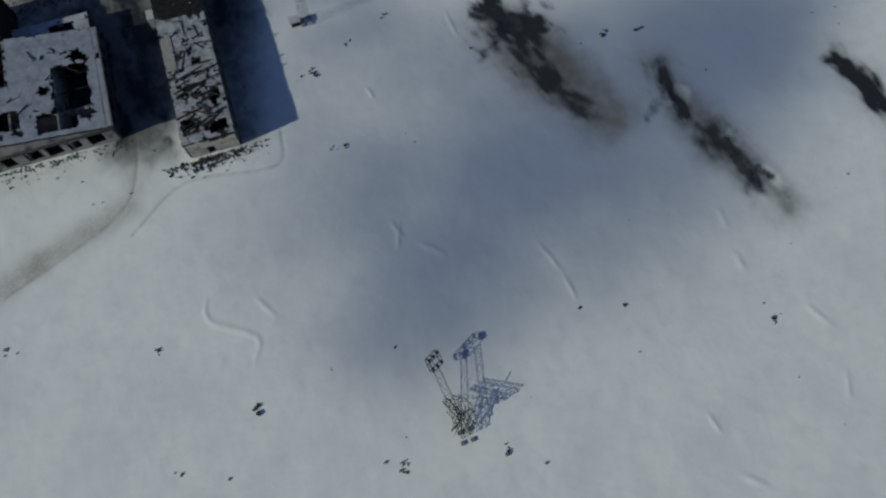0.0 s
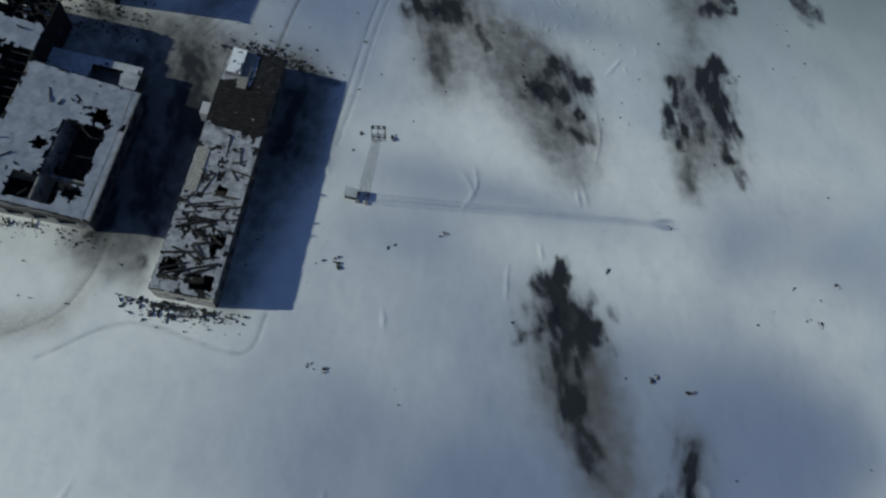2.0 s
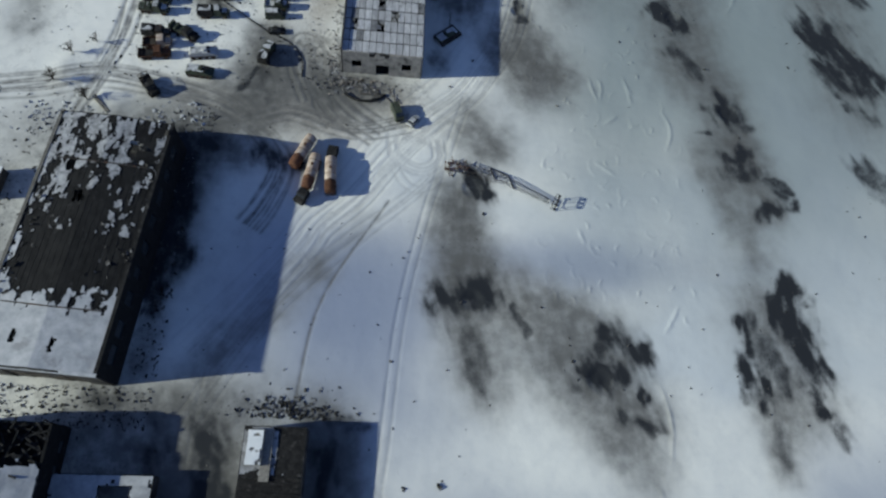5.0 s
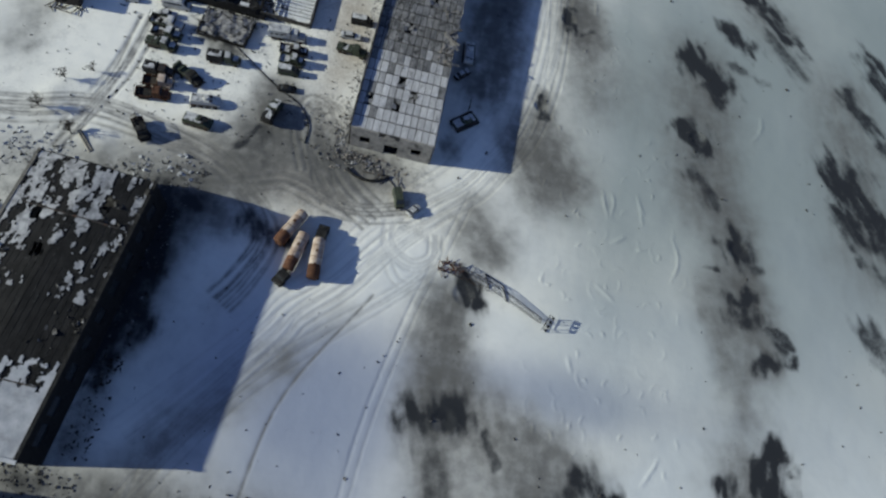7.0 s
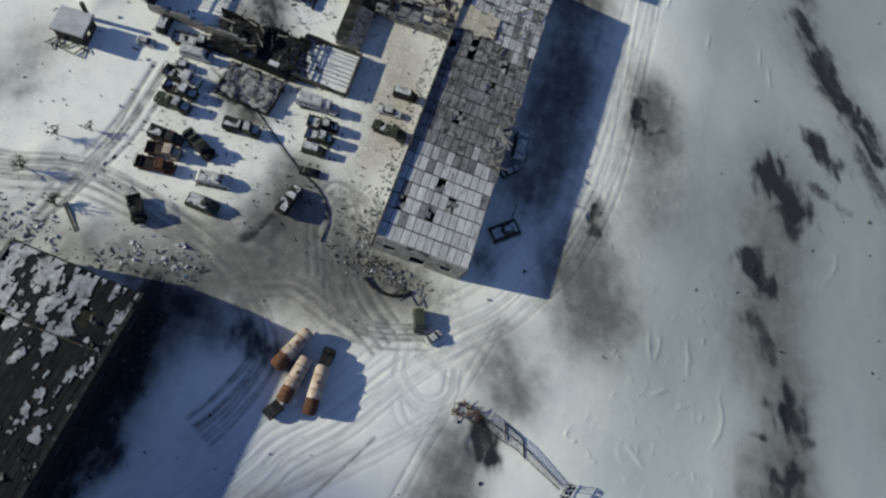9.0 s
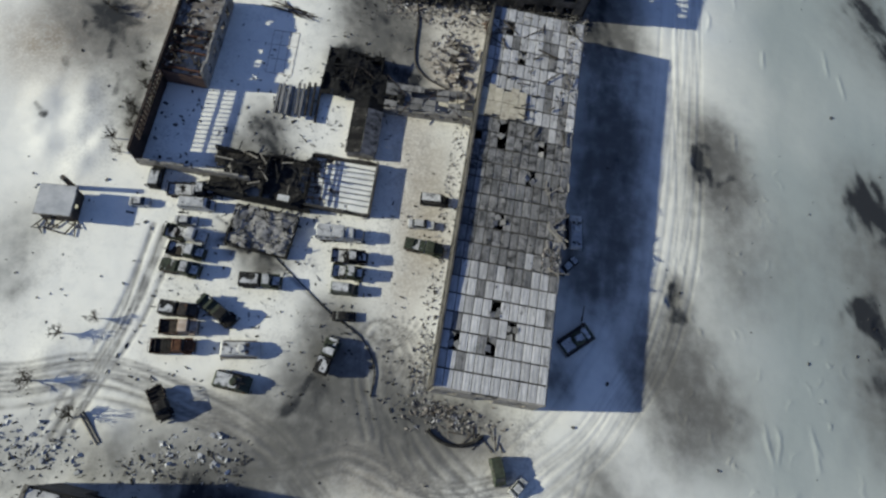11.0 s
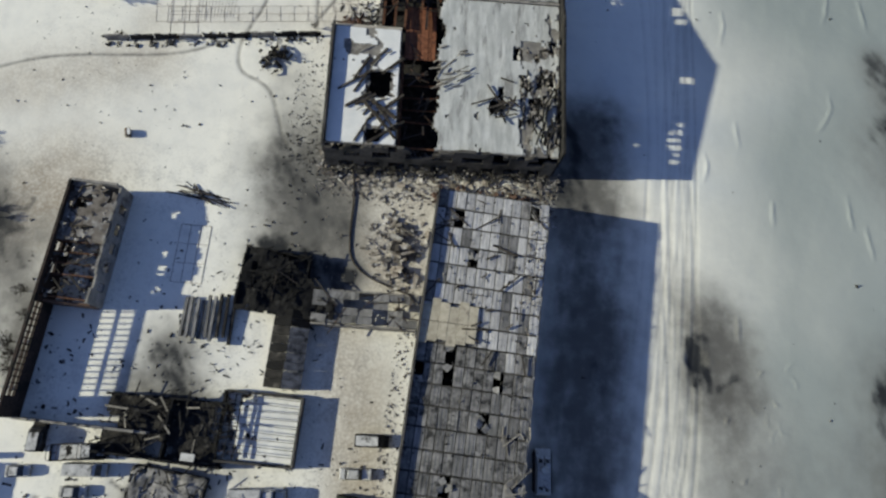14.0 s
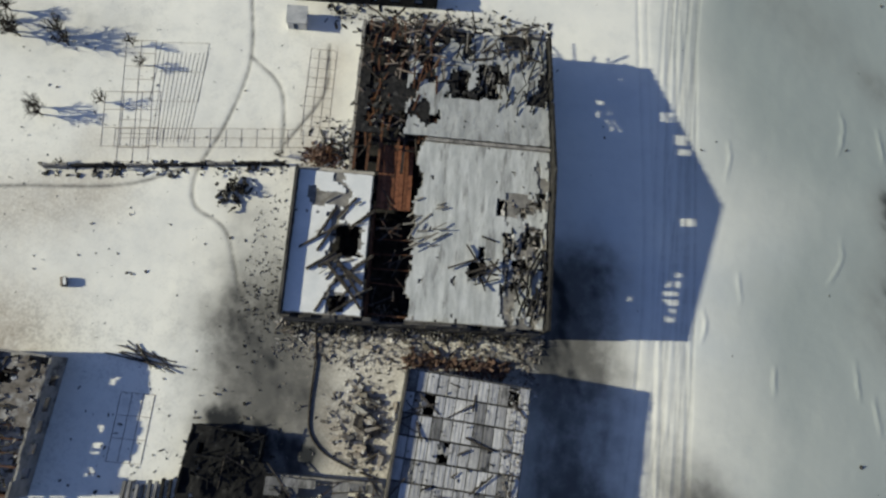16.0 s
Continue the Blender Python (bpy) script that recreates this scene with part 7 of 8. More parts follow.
def lamp_head(parent, m, material, lamps=6):
    """The railed platform at a mast's top with its rows of floodlights."""
    def bar(name, lo, hi, under):
        bm = bmesh.new()
        box(bm, lo[0], hi[0], lo[1], hi[1], lo[2], hi[2])
        bmesh.ops.transform(bm, matrix=m, verts=bm.verts)
        return part(name, bm, material, under)

    head = bar("lamp_platform", (-1.4, -0.06, -0.06), (1.4, 0.06, 0.06), parent)
    for s in (-1.3, 1.3):
        bar("deck_bar", (-1.4, s - 0.06, -0.06), (1.4, s + 0.06, 0.06), head)
    for s in (-1.3, 0, 1.3):
        bar("cross_bar", (s - 0.06, -1.4, -0.055), (s + 0.06, 1.4, 0.055), head)
    for s in (-1.35, 1.35):
        bar("handrail", (-1.4, s - 0.04, 0.9), (1.4, s + 0.04, 1.0), head)
        bar("handrail", (s - 0.04, -1.3, 0.905), (s + 0.04, 1.3, 0.995), head)
        for q in (-1.35, 0, 1.35):
            bar("rail_post", (s - 0.04, q - 0.04, 0), (s + 0.04, q + 0.04, 0.9), head)
    for i in range(lamps):
        bm = bmesh.new()
        px, py = -1.1 + 1.1 * (i % 3), -1.1 if i < 3 else 1.1
        bmesh.ops.create_cone(bm, cap_ends=True, segments=10, radius1=0.34, radius2=0.2, depth=0.4, matrix=Matrix.Translation((px, py, 0.75)) @ Matrix.Rotation(1.9, 4, "X"))
        bmesh.ops.transform(bm, matrix=m, verts=bm.verts)
        part("floodlight", bm, GLASS, head)


def footing(parent, x, y):
    for s in (-0.9, 0.9):
        for c in (-0.9, 0.9):
            bm = bmesh.new()
            box(bm, x + s - 0.35, x + s + 0.35, y + c - 0.35, y + c + 0.35, -0.2, 0.45)
            part("footing", bm, CONCRETE, parent)


mast = thing("lamp_mast", "standing steel lattice floodlight mast on the snowy apron", "mast", 3.0, 101.7)
footing(mast, 0, 0)
lattice(mast, (0, 0, 0.3), (0.3, -0.2, 24.4), 1.7, 0.9, 14, STEEL, thick=0.024)
lamp_head(mast, pose(0.3, -0.2, 24.4, 0, 0, 12) @ Matrix.Scale(0.8, 4), STEEL)
bm = bmesh.new()
box(bm, -3.4, -1.4, -0.7, 0.9, -0.1, 1.5)
part("switch_box", bm, CHAR, mast, "dark switch cabinet")
bm = bmesh.new()
box(bm, -3.6, -1.2, -0.9, 1.1, 1.5, 1.6)
part("cabinet_roof", bm, SNOW, mast)

mast = thing("broken_mast", "floodlight mast snapped and folded over its base", "mast", 6.6, 5.0)
footing(mast, 0, 0.5)
lattice(mast, (0, 0.4, 0.9), (-1.3, 13.6, 2.9), 1.5, 1.1, 7, STEEL, thick=0.035)
lattice(mast, (0.4, 0.6, 0.7), (0.2, 5.6, 2.6), 1.3, 1.1, 3, CHAR, thick=0.04)
lattice(mast, (0.6, 3.4, 3.8), (2.6, 4.4, 1.0), 1.0, 0.8, 2, STEEL, thick=0.035)
lattice(mast, (0.2, 3.2, 4.2), (-1.6, 7.4, 2.6), 1.2, 0.9, 3, CHAR)
lamp_head(mast, pose(-1.4, 14.4, 2.6, 50, 18, 30), STEEL)
debris_beams(mast, 22, lambda r: (r.uniform(-1.6, 3.4), r.uniform(1.0, 7.5), r.uniform(0.5, 3.0)), (1.0, 3.2), 0.12, STEEL, 201, "torn_bar", 0.6)

mast = thing("fallen_mast", "floodlight mast toppled full length across the snow", "mast", 8.2, 183.0)
footing(mast, 0, 0)
lattice(mast, (0.8, -0.2, 1.1), (12.0, -3.0, 0.75), 1.9, 1.4, 8, STEEL, single=True)
lattice(mast, (12.0, -3.0, 0.75), (21.5, -7.4, 0.6), 1.4, 0.9, 8, STEEL, single=True)
lamp_head(mast, pose(22.2, -7.6, 1.3, 84, 0, 66), STEEL)
bm = bmesh.new()
for a, b in (((8.4, 0.4, 0.3), (12.6, -1.4, 0.3)), ((12.6, -1.4, 0.3), (13.6, -4.6, 0.3)), ((8.4, 0.4, 0.3), (9.4, -2.6, 0.3))):
    beam(bm, a, b, 0.16)
part("bent_ladder", bm, STEEL, mast)
debris_beams(mast, 26, lambda r: (r.uniform(-2.0, 3.0), r.uniform(-1.6, 1.6), r.uniform(0.3, 1.2)), (0.8, 2.6), 0.14, RUST, 202, "torn_bar", 0.5)


# ---------------------------------------------------------------- bare trees and shrubs
def bare_tree(x, y, h, seed, label="leafless scorched tree in the snow", lean=0.1, kind="tree"):
    rng = random.Random(seed)
    t = thing(kind, label, kind, x, y, 0, rng.uniform(0, 360), "bare trees")
    tips = []

    def limb(p, d, l, r, depth, bm):
        q = p + d * l
        tube(bm, p, q, r * 1.7, r, 4, False)
        tips.append(q)
        if depth:
            for _ in range(3 if depth > 1 else 4):
                e = (d + Vector((rng.gauss(0, 0.55), rng.gauss(0, 0.55), rng.gauss(0.1, 0.35)))).normalized()
                limb(q - d * l * rng.uniform(0, 0.4), e, l * rng.uniform(0.5, 0.8), r * 0.5, depth - 1, bm)

    bm = bmesh.new()
    up = Vector((rng.gauss(0, lean), rng.gauss(0, lean), 1)).normalized()
    top = up * h * 0.4
    tube(bm, Vector((0, 0, -0.2)), top, h * 0.028, h * 0.02, 7)
    part("trunk", bm, BARK, t)
    for k in range(9):
        bm = bmesh.new()
        d = (up + Vector((math.cos(k * 1.3), math.sin(k * 1.3), 0)) * rng.uniform(0.5, 1.1)).normalized()
        limb(top * rng.uniform(0.35, 1.0), d, h * 0.22, h * 0.015, 3, bm)
        part("limb", bm, BARK, t)
    return t


bare_tree(-80.2, 197.5, 5.0, 1)
bare_tree(-78.2, 205.4, 4.0, 2)
bare_tree(-73.6, 208.8, 3.4, 3)
bare_tree(-72.0, 193.0, 5.0, 4, lean=0.5)
for i, (x, y, h) in enumerate(((-93.7, 326.0, 5.5), (-97.0, 330.5, 5.0), (-85.6, 326.0, 5.0), (-85.9, 312.6, 4.6), (-76.8, 316.8, 3.6), (-75.0, 328.0, 3.4), (-95.0, 326.6, 5.6), (-86.8, 327.4, 5.4), (-98.4, 327.8, 4.4), (-72.6, 325.0, 3.4), (-86.6, 313.8, 4.0))):
    bare_tree(x, y, h * 1.2, 20 + i, "leafless thorny shrub standing in the snow", kind="shrub")
for i, (x, y, h) in enumerate(((-101, 279.4, 4.0), (-99, 281.5, 3.2), (-90.0, 267.4, 3.0), (-92.0, 268.6, 3.0), (-79.6, 244.0, 3.6), (-80.4, 248.0, 4.4), (-79.0, 252.0, 4.2), (-81.6, 241.0, 4.6), (-79.2, 246.4, 4.8), (-81.0, 256.0, 4.0), (-80.0, 238.6, 3.6))):
    bare_tree(x, y, h, 40 + i, "scorched leafless shrub on sooty ground", kind="shrub")
for i, (x, y, h) in enumerate(((-51.8, 306.2, 2.6), (-50.4, 305.4, 2.4), (-70.0, 305.6, 2.4), (-80.0, 305.0, 2.4), (-46.0, 313.0, 2.6))):
    bare_tree(x, y, h, 60 + i, "dark tangle of bare twigs by the wall", kind="shrub")


# ---------------------------------------------------------------- yard wall, ground frames, small things
t = thing("yard_wall", "low broken dark wall across the snow", "wall", 0, 0)
for i in range(9):
    a, b = i / 9, (i + 0.92) / 9
    p = lambda k: (-82.4 + 38.1 * k, 303.6 + 8.3 * k)
    wall(t, p(a), p(b), -0.2, 1.3, 0.35, CHAR if i % 3 else CONCRETE, name="wall_panel", top=ragged_top(1.5, 0.9, 50 + i))
scatter("rubble", "dark rubble along the yard wall", "rubble", 260, lambda r: (lambda k: (-84 + 40 * k, 302.6 + 8.6 * k + r.uniform(-1.2, 1.6)))(r.random()), (0.15, 0.9), RUBBLE_DARK, 203, 0.5)


def laid_bar(parent, name, a, b, w, h, material, m):
    """A thin bar lying on the drifts from a to b (the thing's own x, y; m is its pose)."""
    a, b = Vector((*a, 0)), Vector((*b, 0))
    n = max(1, int((b - a).length / 1.5))
    bm = bmesh.new()
    spots = []
    for i in range(n + 1):
        p = a.lerp(b, i / n)
        q = m @ p
        spots.append(Vector((p.x, p.y, float(lie_z(q.x, q.y)) + h * 0.5)))
    across = (b - a).normalized().cross(Vector((0, 0, 1))) * w / 2
    rings = [[bm.verts.new(p + across * c + Vector((0, 0, h / 2 * e))) for c, e in ((-1, -1), (1, -1), (1, 1), (-1, 1))] for p in spots]
    for p, q in zip(rings, rings[1:]):
        for k in range(4):
            bm.faces.new((p[k], p[(k + 1) % 4], q[(k + 1) % 4], q[k]))
    bm.faces.new(rings[0])
    bm.faces.new(rings[-1])
    return part(name, bm, material, parent)


def ground_frame(name, label, x, y, rz, w, d, nx, ny, material, h=0.05, skew=0.0):
    """A grid of thin bars lying on the snow, leaning over by skew along its depth."""
    t = thing(name, label, "frame", x, y, 0, rz, "ground frames")
    m = pose(x, y, 0, 0, 0, rz)
    for i in range(nx + 1):
        laid_bar(t, "bar", (w * i / nx, 0), (w * i / nx + skew, d), 0.055, h * 0.7, material, m)
    for j in range(ny + 1):
        laid_bar(t, "cross_bar", (skew * j / ny, d * j / ny), (w + skew * j / ny, d * j / ny), 0.05, h * 0.7 + 0.01, material, m)
    return t


ground_frame("garden_frame", "rusty ladder-like garden frame lying on the snow", -71.8, 306.8, 11, 5.0, 22.8, 2, 9, OLD_WOOD, skew=-0.4)
ground_frame("garden_frame", "wide rusty frame joined to the ladder-like one", -75.0, 309.0, 12, 9.0, 10.0, 3, 3, OLD_WOOD)
ground_frame("garden_frame", "long narrow rusty frame running to the hall", -72.9, 309.2, 11.6, 31.0, 3.4, 12, 2, OLD_WOOD)
ground_frame("garden_frame", "rusty frame on bare ground by the hall", -43.4, 317.6, 6, 4.6, 17.0, 3, 9, OLD_WOOD)
# thin bars stand in for a grid of lines on the snow
ground_frame("thin_bar_grid", "grid of thin bars on the snow", -59.6, 261.0, 4, 5.0, 10.0, 3, 3, OLD_WOOD, 0.08)
ground_frame("thin_bar_grid", "thin wooden frame outlined on the snow", -69.6, 318.6, 11, 8.0, 11.4, 1, 2, PALE_WOOD, skew=1.2)
t = thing("slatted_screen", "slatted screen greying on the snow", "screen", -67.2, 311.5, 0, 10)
m = pose(-67.2, 311.5, 0, 0, 0, 10)
for i in range(11):
    laid_bar(t, "slat", (0.58 * i, 0), (0.75 * i + 0.4, 17.0), 0.06, 0.03, PALE_WOOD, m)
t = thing("hut", "tiny pale hut beside the path", "hut", -48.6, 339.4, 0, 8)
for a, b in (((-1.6, -1.6), (1.6, -1.6)), ((1.6, -1.6), (1.6, 1.6)), ((1.6, 1.6), (-1.6, 1.6)), ((-1.6, 1.6), (-1.6, -1.6))):
    wall(t, a, b, -0.1, 2.3, 0.15, WHITE_PAINT, [(1.0, 1.8, 0.1 if a[1] < 0 and b[1] < 0 else 1.0, 1.9)])
bm = bmesh.new()
box(bm, -1.8, 1.8, -1.8, 1.8, 2.3, 2.42)
part("roof", bm, SNOW, t)
t = thing("burnt_annexe", "low burnt annexe north of the hall", "building", -37.0, 349.4, 0, 9)
for a, b in (((-14, -3.4), (12, -3.4)), ((12, -3.4), (12, 3.4)), ((12, 3.4), (-14, 3.4)), ((-14, 3.4), (-14, -3.4))):
    wall(t, a, b, -0.2, 3.4, 0.35, CHAR, windows(6 if abs(b[0] - a[0]) > 5 else 1, math.dist(a, b), 1.4, 1.0, 2.4), top=ragged_top(3.6, 1.2, 70))
sheet(t, "roof_deck", -14.2, 12.2, -3.6, 3.6, 3.3, lambda x, y: (vnoise(x, y, 3, 71) > 0.34) * 1.0, CHAR, 0.2, 0.5)
t = thing("rail_heap", "heap of bent rails and boards on the snow", "scrap", -58.2, 276.4, 0, -8)
debris_beams(t, 16, lambda r: (r.uniform(-3, 3), r.uniform(-0.8, 0.8), r.uniform(0.1, 0.5)), (3.0, 7.0), 0.16, WOOD, 204, "rail", 0.04, lie=-0.1)
t = thing("gate_frame", "buckled steel frame lying by the garage end", "scrap", -8.4, 200.4, 0, 5)
debris_beams(t, 9, lambda r: (r.uniform(-5, 4), r.uniform(-1.2, 1.2), r.uniform(0.15, 0.4)), (1.0, 3.2), 0.16, STEEL, 205, "bar", 0.08)
bm = bmesh.new()
for i in range(14):
    a0, a1 = -2.6 + i * 0.14, -2.6 + (i + 1) * 0.14
    tube(bm, (-4 + 5.5 * math.cos(a0), 3.2 + 4.6 * math.sin(a0), 0.35), (-4 + 5.5 * math.cos(a1), 3.2 + 4.6 * math.sin(a1), 0.35), 0.32, 0.32, 8, False)
part("bent_pipe", bm, CHAR, t)

# a bent pipe lying from the hall's corner round to the passage
t = thing("bent_pipe", "long rusty pipe lying bent over the rubble", "pipe", 0, 0)
for p, q in zip(*(lambda w: (w[:-1:3], w[3::3]))(spline([(-34.6, 289), (-32.8, 281), (-32.2, 274), (-31.2, 269.6), (-28.4, 267), (-23.6, 265.4), (-19.2, 264.4)], 0.4))):
    bm = bmesh.new()
    tube(bm, (p.x, p.y, 0.3), (q.x, q.y, 0.3), 0.15, 0.15, 6)
    part("pipe_section", bm, WOOD, t)

# a dark cable lying slack across the yard
t = thing("fallen_cable", "dark overhead cable fallen slack across the snowy yard", "cable", 0, 0)
for p, q in zip(*(lambda w: (w[:-1:3], w[3::3]))(spline([(-55.0, 229.5), (-50.5, 226.0), (-44.0, 221.5), (-37.0, 216.6), (-31.0, 213.4), (-27.8, 209.0), (-27.4, 203.5)], 0.4))):
    bm = bmesh.new()
    tube(bm, (p.x, p.y, float(lie_z(p.x, p.y)) + 0.08), (q.x, q.y, float(lie_z(q.x, q.y)) + 0.08), 0.11, 0.11, 6)
    part("cable_length", bm, RUBBER, t)
t = thing("scrap_heap", "burnt black scrap heap beside the yard wall", "scrap", -51.8, 305.7, 0, 15)
debris_beams(t, 26, lambda r: (r.gauss(0, 1.2), r.gauss(0, 1.3), r.uniform(0.2, 1.4)), (0.5, 1.6), 0.34, CHAR, 211, "scrap_bar", 0.3)
scatter("scrap_lumps", "charred lumps", "", 60, lambda r: (r.gauss(0, 1.4), r.gauss(0, 1.4), 0.9 * r.random()), (0.3, 1.2), RUBBLE_DARK, 212, 0.6, t)
t = thing("brick_heap", "heap of rust-brown broken brick against the hall", "rubble heap", -39.0, 314.4, 0, 10)
scatter("broken_brick", "rust-brown broken brick", "", 420, lambda r: (lambda u, v: (u, v, 1.5 * max(0.0, 1 - math.hypot(u / 3.2, v / 2.6)) * r.random()))(r.gauss(0, 1.6), r.gauss(0, 1.3)), (0.2, 0.8), BRICK, 213, 0.6, t)
debris_beams(t, 12, lambda r: (r.gauss(0, 1.4), r.gauss(0, 1.1), r.uniform(0.8, 1.6)), (1.0, 2.6), 0.16, RUST, 214, "bent_bar", 0.3)

t = thing("shed", "small snow-roofed shed beside the hangar", "shed", -84.6, 171.0, 0, -4)
for a, b in (((-1.6, -3.0), (1.6, -3.0)), ((1.6, -3.0), (1.6, 3.0)), ((1.6, 3.0), (-1.6, 3.0)), ((-1.6, 3.0), (-1.6, -3.0))):
    wall(t, a, b, -0.1, 2.4, 0.2, DARK_CONCRETE, [(1.0, 1.9, 0.9, 1.8)])
bm = bmesh.new()
box(bm, -1.9, 1.9, -3.3, 3.3, 2.4, 2.56)
part("roof", bm, CONCRETE, t)
sheet(t, "roof_snow", -1.8, 1.8, -3.2, 3.2, 2.57, lambda x, y: (vnoise(x, y, 2, 72) > 0.25) * 1.0, CLEAN_SNOW, 0.1, 0.3)
t = thing("fallen_pipe", "pale pipe fallen on the snow behind the hangar", "pipe", -68.6, 191.8, 0, -45)
for s in (-0.25, 0.25):
    bm = bmesh.new()
    tube(bm, (-3.2, s, 0.45), (2.4, s, 0.4), 0.22, 0.22, 8)
    part("pipe_length", bm, PALE_WOOD, t)

t = thing("snowed_barrel", "dark barrel half sunk in a snow hollow", "barrel", -73.4, 285.8, 0, 20)
bm = bmesh.new()
tube(bm, (0, -0.7, 0.55), (0, 0.7, 0.55), 0.5, 0.5, 14)
part("drum", bm, STEEL, t)
for y in (-0.35, 0.35):
    bm = bmesh.new()
    tube(bm, (0, y - 0.04, 0.55), (0, y + 0.04, 0.55), 0.53, 0.53, 14)
    part("hoop", bm, RUST, t)
sheet(t, "snow_cover", 0.0, 0.5, -0.6, 0.6, 0.92, lambda x, y: (vnoise(x, y, 0.8, 75) > 0.3) * 1.0, CLEAN_SNOW, 0.08, 0.15)

# ---------------------------------------------------------------- rubble fields
scatter("rubble", "broken masonry strewn between hall and garage", "rubble", 3000, lambda r: (lambda y: (r.uniform(-40, 3), y, max(0.0, (y - 286) * 0.35) * r.random()))(280 + 10.6 * r.random() ** 0.8), (0.084, 0.53), RUBBLE, 101, 0.4, long=3.0)
scatter("rubble", "pale rubble heap beside the garage wall", "rubble", 330, heap(-23.5, 272.5, 5, 7, 0.6), (0.1, 0.68), RUBBLE, 102, 0.35, long=2.2)
scatter("rubble", "rubble fringe along the garage wall", "rubble", 780, within(-21.5, -18.6, 205, 262), (0.084, 0.5), RUBBLE, 103, 0.4, long=1.2)
scatter("rubble", "broken brick and plaster at the garage end wall", "rubble", 630, heap(-14, 203.2, 8, 2.6, 0.5), (0.1, 0.56), RUBBLE, 104, 0.4, long=1.2)
scatter("rubble", "sooty rubble round the barracks", "rubble", 900, lambda r: (lambda k: (r.gauss(-21.5, 4.6), 127.6 + abs(r.gauss(0, 2.0))) if k < 0.5 else (r.gauss(-23.5, 4.4), 74.4 - abs(r.gauss(0, 1.5))))(r.random()), (0.1, 0.7), RUBBLE_DARK, 105, 0.5, long=1.6)
scatter("rubble", "sooty rubble along the hangar", "rubble", 450, within(-50.4, -46.0, 134, 184), (0.1, 0.68), RUBBLE_DARK, 106, 0.5)
scatter("rubble", "sooty rubble before the hangar gate", "rubble", 630, within(-76, -46, 124.5, 132), (0.1, 0.62), RUBBLE_DARK, 107, 0.5)
scatter("rubble", "rubble before the workshop wall", "rubble", 420, lambda r: (r.uniform(-78, -40), 84.0 - abs(r.gauss(0, 1.5))), (0.08, 0.5), RUBBLE_DARK, 108, 0.5)
scatter("rubble", "rubble west of the hall", "rubble", 360, within(-47, -39, 284, 306), (0.084, 0.43), RUBBLE_DARK, 109, 0.4)
scatter("field_debris", "dark clods and splinters scattered over the snow", "debris", 190, within(-20, 120, -25, 370), (0.15, 0.75), RUBBLE_DARK, 110, 0.5)
scatter("field_debris", "dark splinters about the yard", "debris", 420, within(-95, -20, 186, 300), (0.1, 0.6), RUBBLE_DARK, 111, 0.4)
scatter("field_debris", "dark splinters between the burnt buildings", "debris", 260, within(-60, 2, 70, 170), (0.1, 0.6), RUBBLE_DARK, 112, 0.4)
scatter("rubble", "dark rubble and boards north of the hangar", "rubble", 630, lambda r: (lambda x: (x, 186.5 + 0.12 * (x + 75) + r.gauss(0, 2.2)))(r.uniform(-82, -44)), (0.084, 0.5), RUBBLE_DARK, 113, 0.4, long=2.4)
scatter("snow_bank", "ploughed snow lumps north of the hangar", "snow", 200, lambda r: (lambda x: (x, 188.5 + 0.1 * (x + 75) + r.gauss(0, 2.0)))(r.uniform(-86, -46)), (0.2, 0.9), SNOW, 114, 0.4)
scatter("rubble", "splintered boards round the wrecked lorries", "rubble", 780, lambda r: (r.choice((-63, -50, -36, -23)) + r.gauss(0, 4.5), r.uniform(200, 240)), (0.1, 0.56), RUBBLE_DARK, 115, 0.4, long=2.5)
scatter("rubble", "dark litter west of the workshop", "rubble", 480, within(-92, -69, 84, 182), (0.1, 0.74), RUBBLE_DARK, 116, 0.4, long=1.8)
scatter("rubble", "scorched litter between the burnt yard buildings", "rubble", 630, lambda r: (r.gauss(-48, 9), r.gauss(248, 12)), (0.084, 0.56), RUBBLE_DARK, 117, 0.4, long=2.2)
scatter("rubble", "broken twigs and litter in the garden plot", "rubble", 225, within(-96, -42, 296, 336), (0.07, 0.37), RUBBLE_DARK, 118, 0.4, long=2.0)
scatter("rubble", "slab pieces and boards on the brown ground by the hall", "rubble", 330, within(-42, -18.5, 259, 290), (0.07, 0.34), RUBBLE, 119, 0.35, long=1.6)
scatter("rubble", "charred boards and bricks by the hall corner", "rubble", 360, lambda r: (r.gauss(-42, 3), r.gauss(290, 7)), (0.084, 0.43), RUBBLE_DARK, 120, 0.4, long=1.6)
scatter("field_debris", "dark clods round the soot bursts", "debris", 130, lambda r: (lambda q: (q[0] + r.gauss(0, 7), q[1] + r.gauss(0, 8)))(r.choice(((76, 145), (68, 180), (65, 228), (80, 262), (105, 225), (40, 140), (13, 155), (46, 80), (104, 175)))), (0.12, 0.6), RUBBLE_DARK, 121, 0.5)
scatter("rubble", "splinters and clods strewn west of the hangar", "rubble", 480, within(-98, -73, 120, 196), (0.084, 0.5), RUBBLE_DARK, 122, 0.4, long=2.4)
scatter("rubble", "broken brick heaped in the hall's inner corner", "rubble", 630, lambda r: (r.gauss(-35, 2.6), r.gauss(317, 2.6)), (0.14, 0.68), RUBBLE_DARK, 123, 0.5, long=2.6)
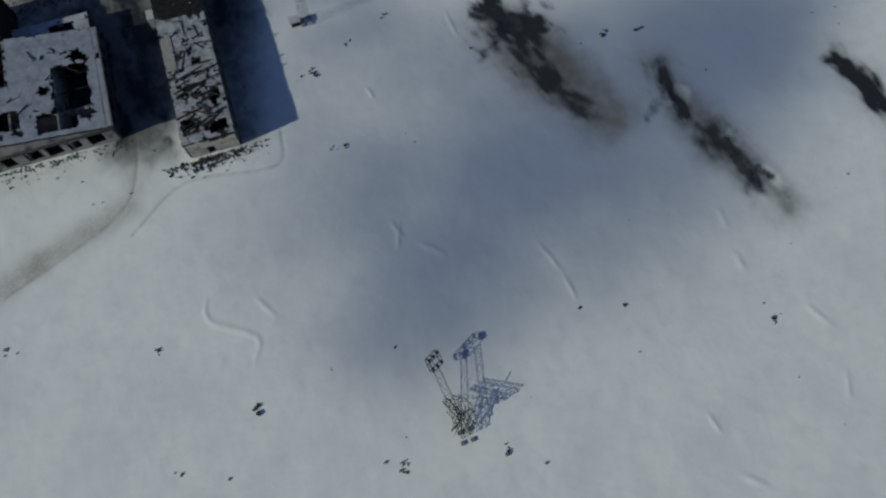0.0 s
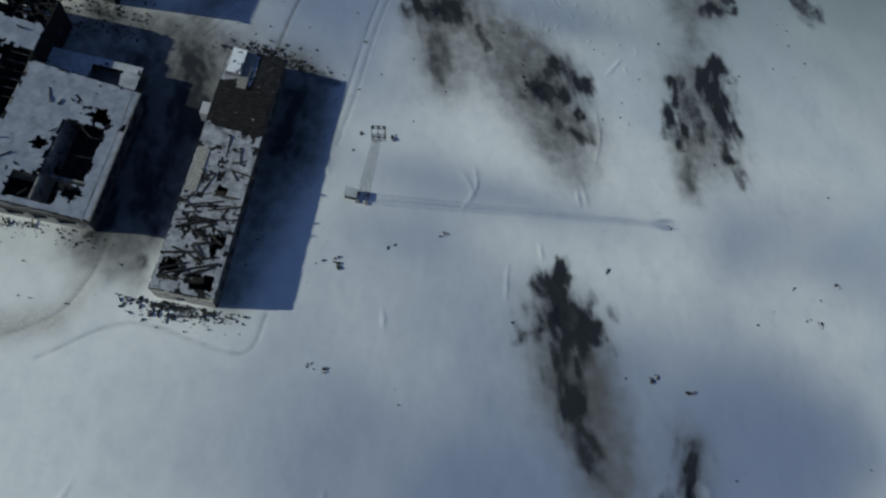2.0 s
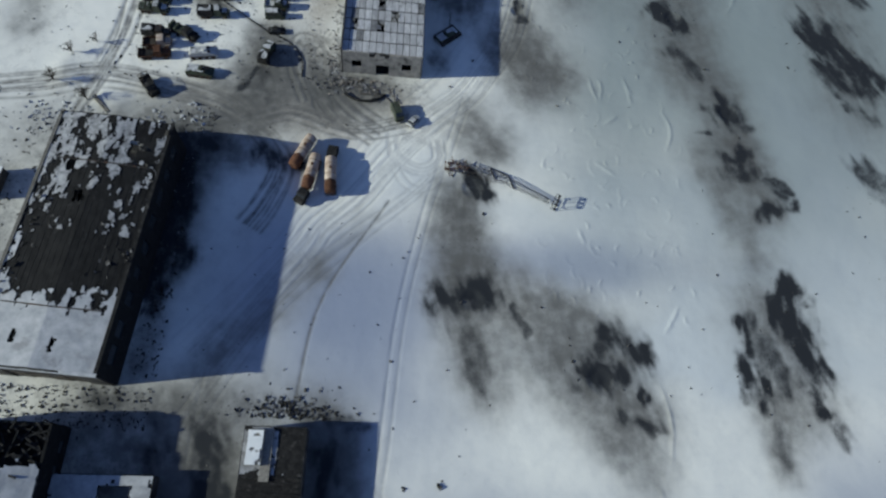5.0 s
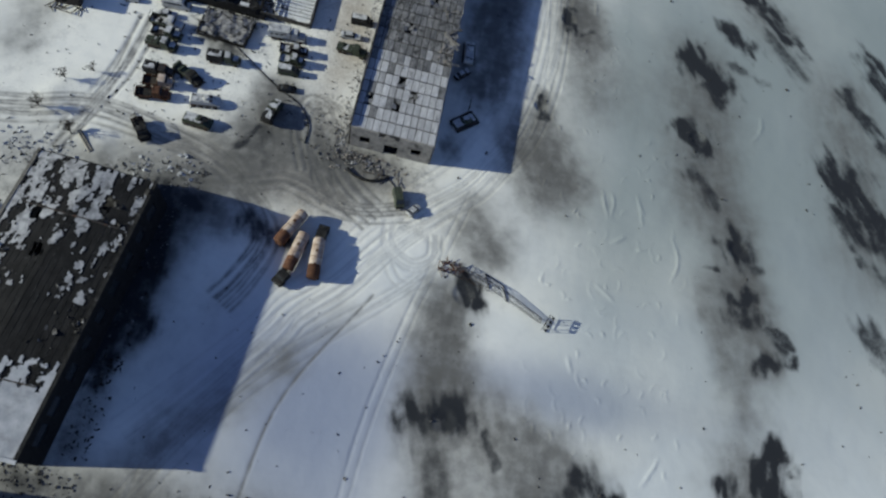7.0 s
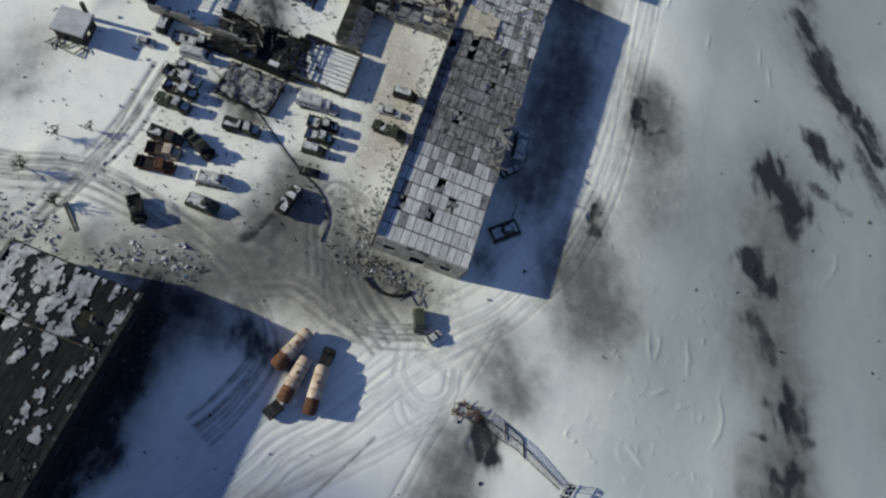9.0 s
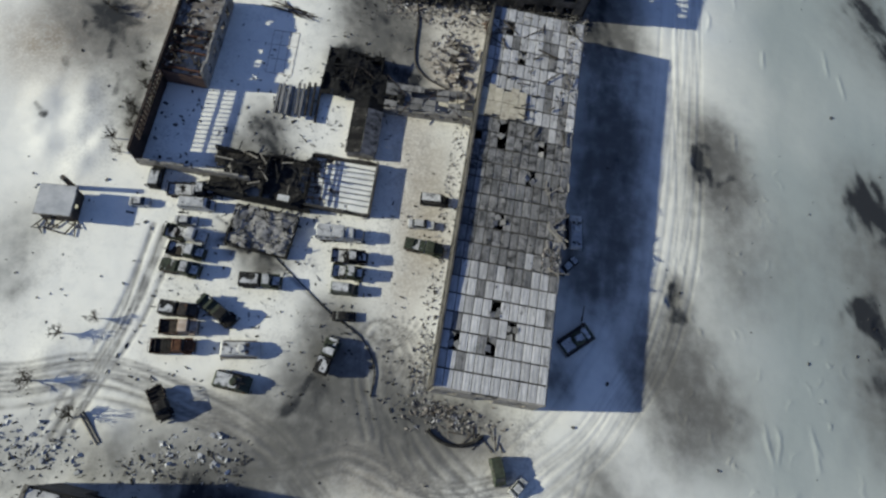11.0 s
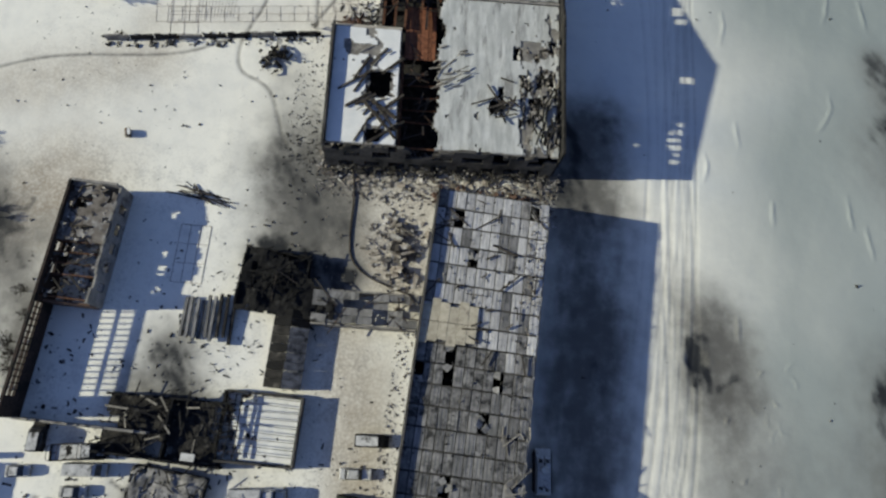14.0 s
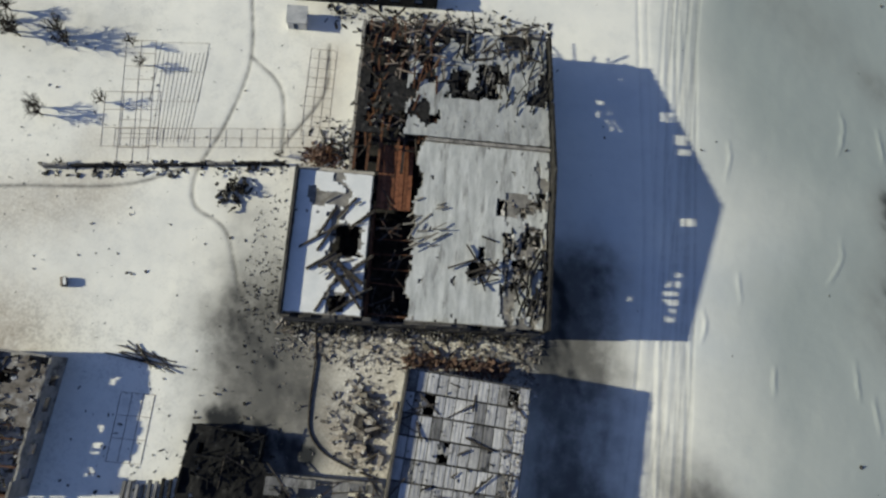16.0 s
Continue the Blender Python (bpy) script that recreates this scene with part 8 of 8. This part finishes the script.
scatter("rubble", "dark wreckage heaped along the hall's front wall", "rubble", 930, lambda r: (lambda x: (x, 286.6 + 0.105 * (x + 38) + r.uniform(-2.2, 0.4), 1.8 * r.random() ** 2))(r.uniform(-38, 1)), (0.14, 0.68), RUBBLE_DARK, 124, 0.45, long=2.8)
scatter("rubble", "large pale slab pieces tumbled beside the garage", "rubble", 90, heap(-23.6, 271.5, 4.6, 6.5, 0.9), (0.5, 1.9), RUBBLE, 125, 0.35, long=1.7)
scatter("rubble", "brown broken brick along the garage's ruined end", "rubble", 420, lambda r: (lambda x: (x, 283.0 + 0.06 * (x + 18) + r.gauss(0, 0.8), 1.2 * r.random()))(r.uniform(-19, -2)), (0.2, 0.9), BRICK, 126, 0.5, long=1.8)
scatter("rubble", "broken boards and slabs before the hall", "rubble", 300, lambda r: (r.uniform(-39, 2), r.gauss(285.5, 1.8)), (0.3, 1.3), RUBBLE, 127, 0.3, long=2.6)
scatter("rubble", "dark boards and brick strewn north of the hall", "rubble", 420, lambda r: (lambda x: (x, 344.6 + 0.1 * (x + 30) + r.gauss(0, 1.6)))(r.uniform(-44, -2)), (0.15, 0.9), RUBBLE_DARK, 128, 0.45, long=2.4)
# single dark clods lying out on the clean apron
CLODS = [
    (-26.4, 22.0), (3.0, 67.8), (-41.9, 15.6), (12.8, 1.0), (17.6, -2.9), (-4.5, 4.2), (-8.1, 5.8), (-40.9, 37.5),
    (-66.2, 46.2), (67.5, 6.0), (69.6, 6.4), (0.5, 88.1), (-33.1, 12.6), (19.8, 97.7), (55.3, 97.6), (9.9, 93.1),
    (68.7, 111.0), (65.9, 76.9), (0.4, 67.9), (0.8, 87.5), (-0.1, 116.1), (7.3, 116.6), (64.2, 76.5), (98.9, 102.5),
    (102.0, 95.9), (104.8, 95.6), (110.5, 105.5), (98.5, 108.2), (73.3, 75.5),
]
scatter("field_debris", "dark frozen clods lying singly on the apron", "debris", 4 * len(CLODS), lambda r: (lambda q: (q[0] + r.gauss(0, 0.5), q[1] + r.gauss(0, 0.4)))(r.choice(CLODS)), (0.3, 0.85), RUBBLE_DARK, 129, 0.6)
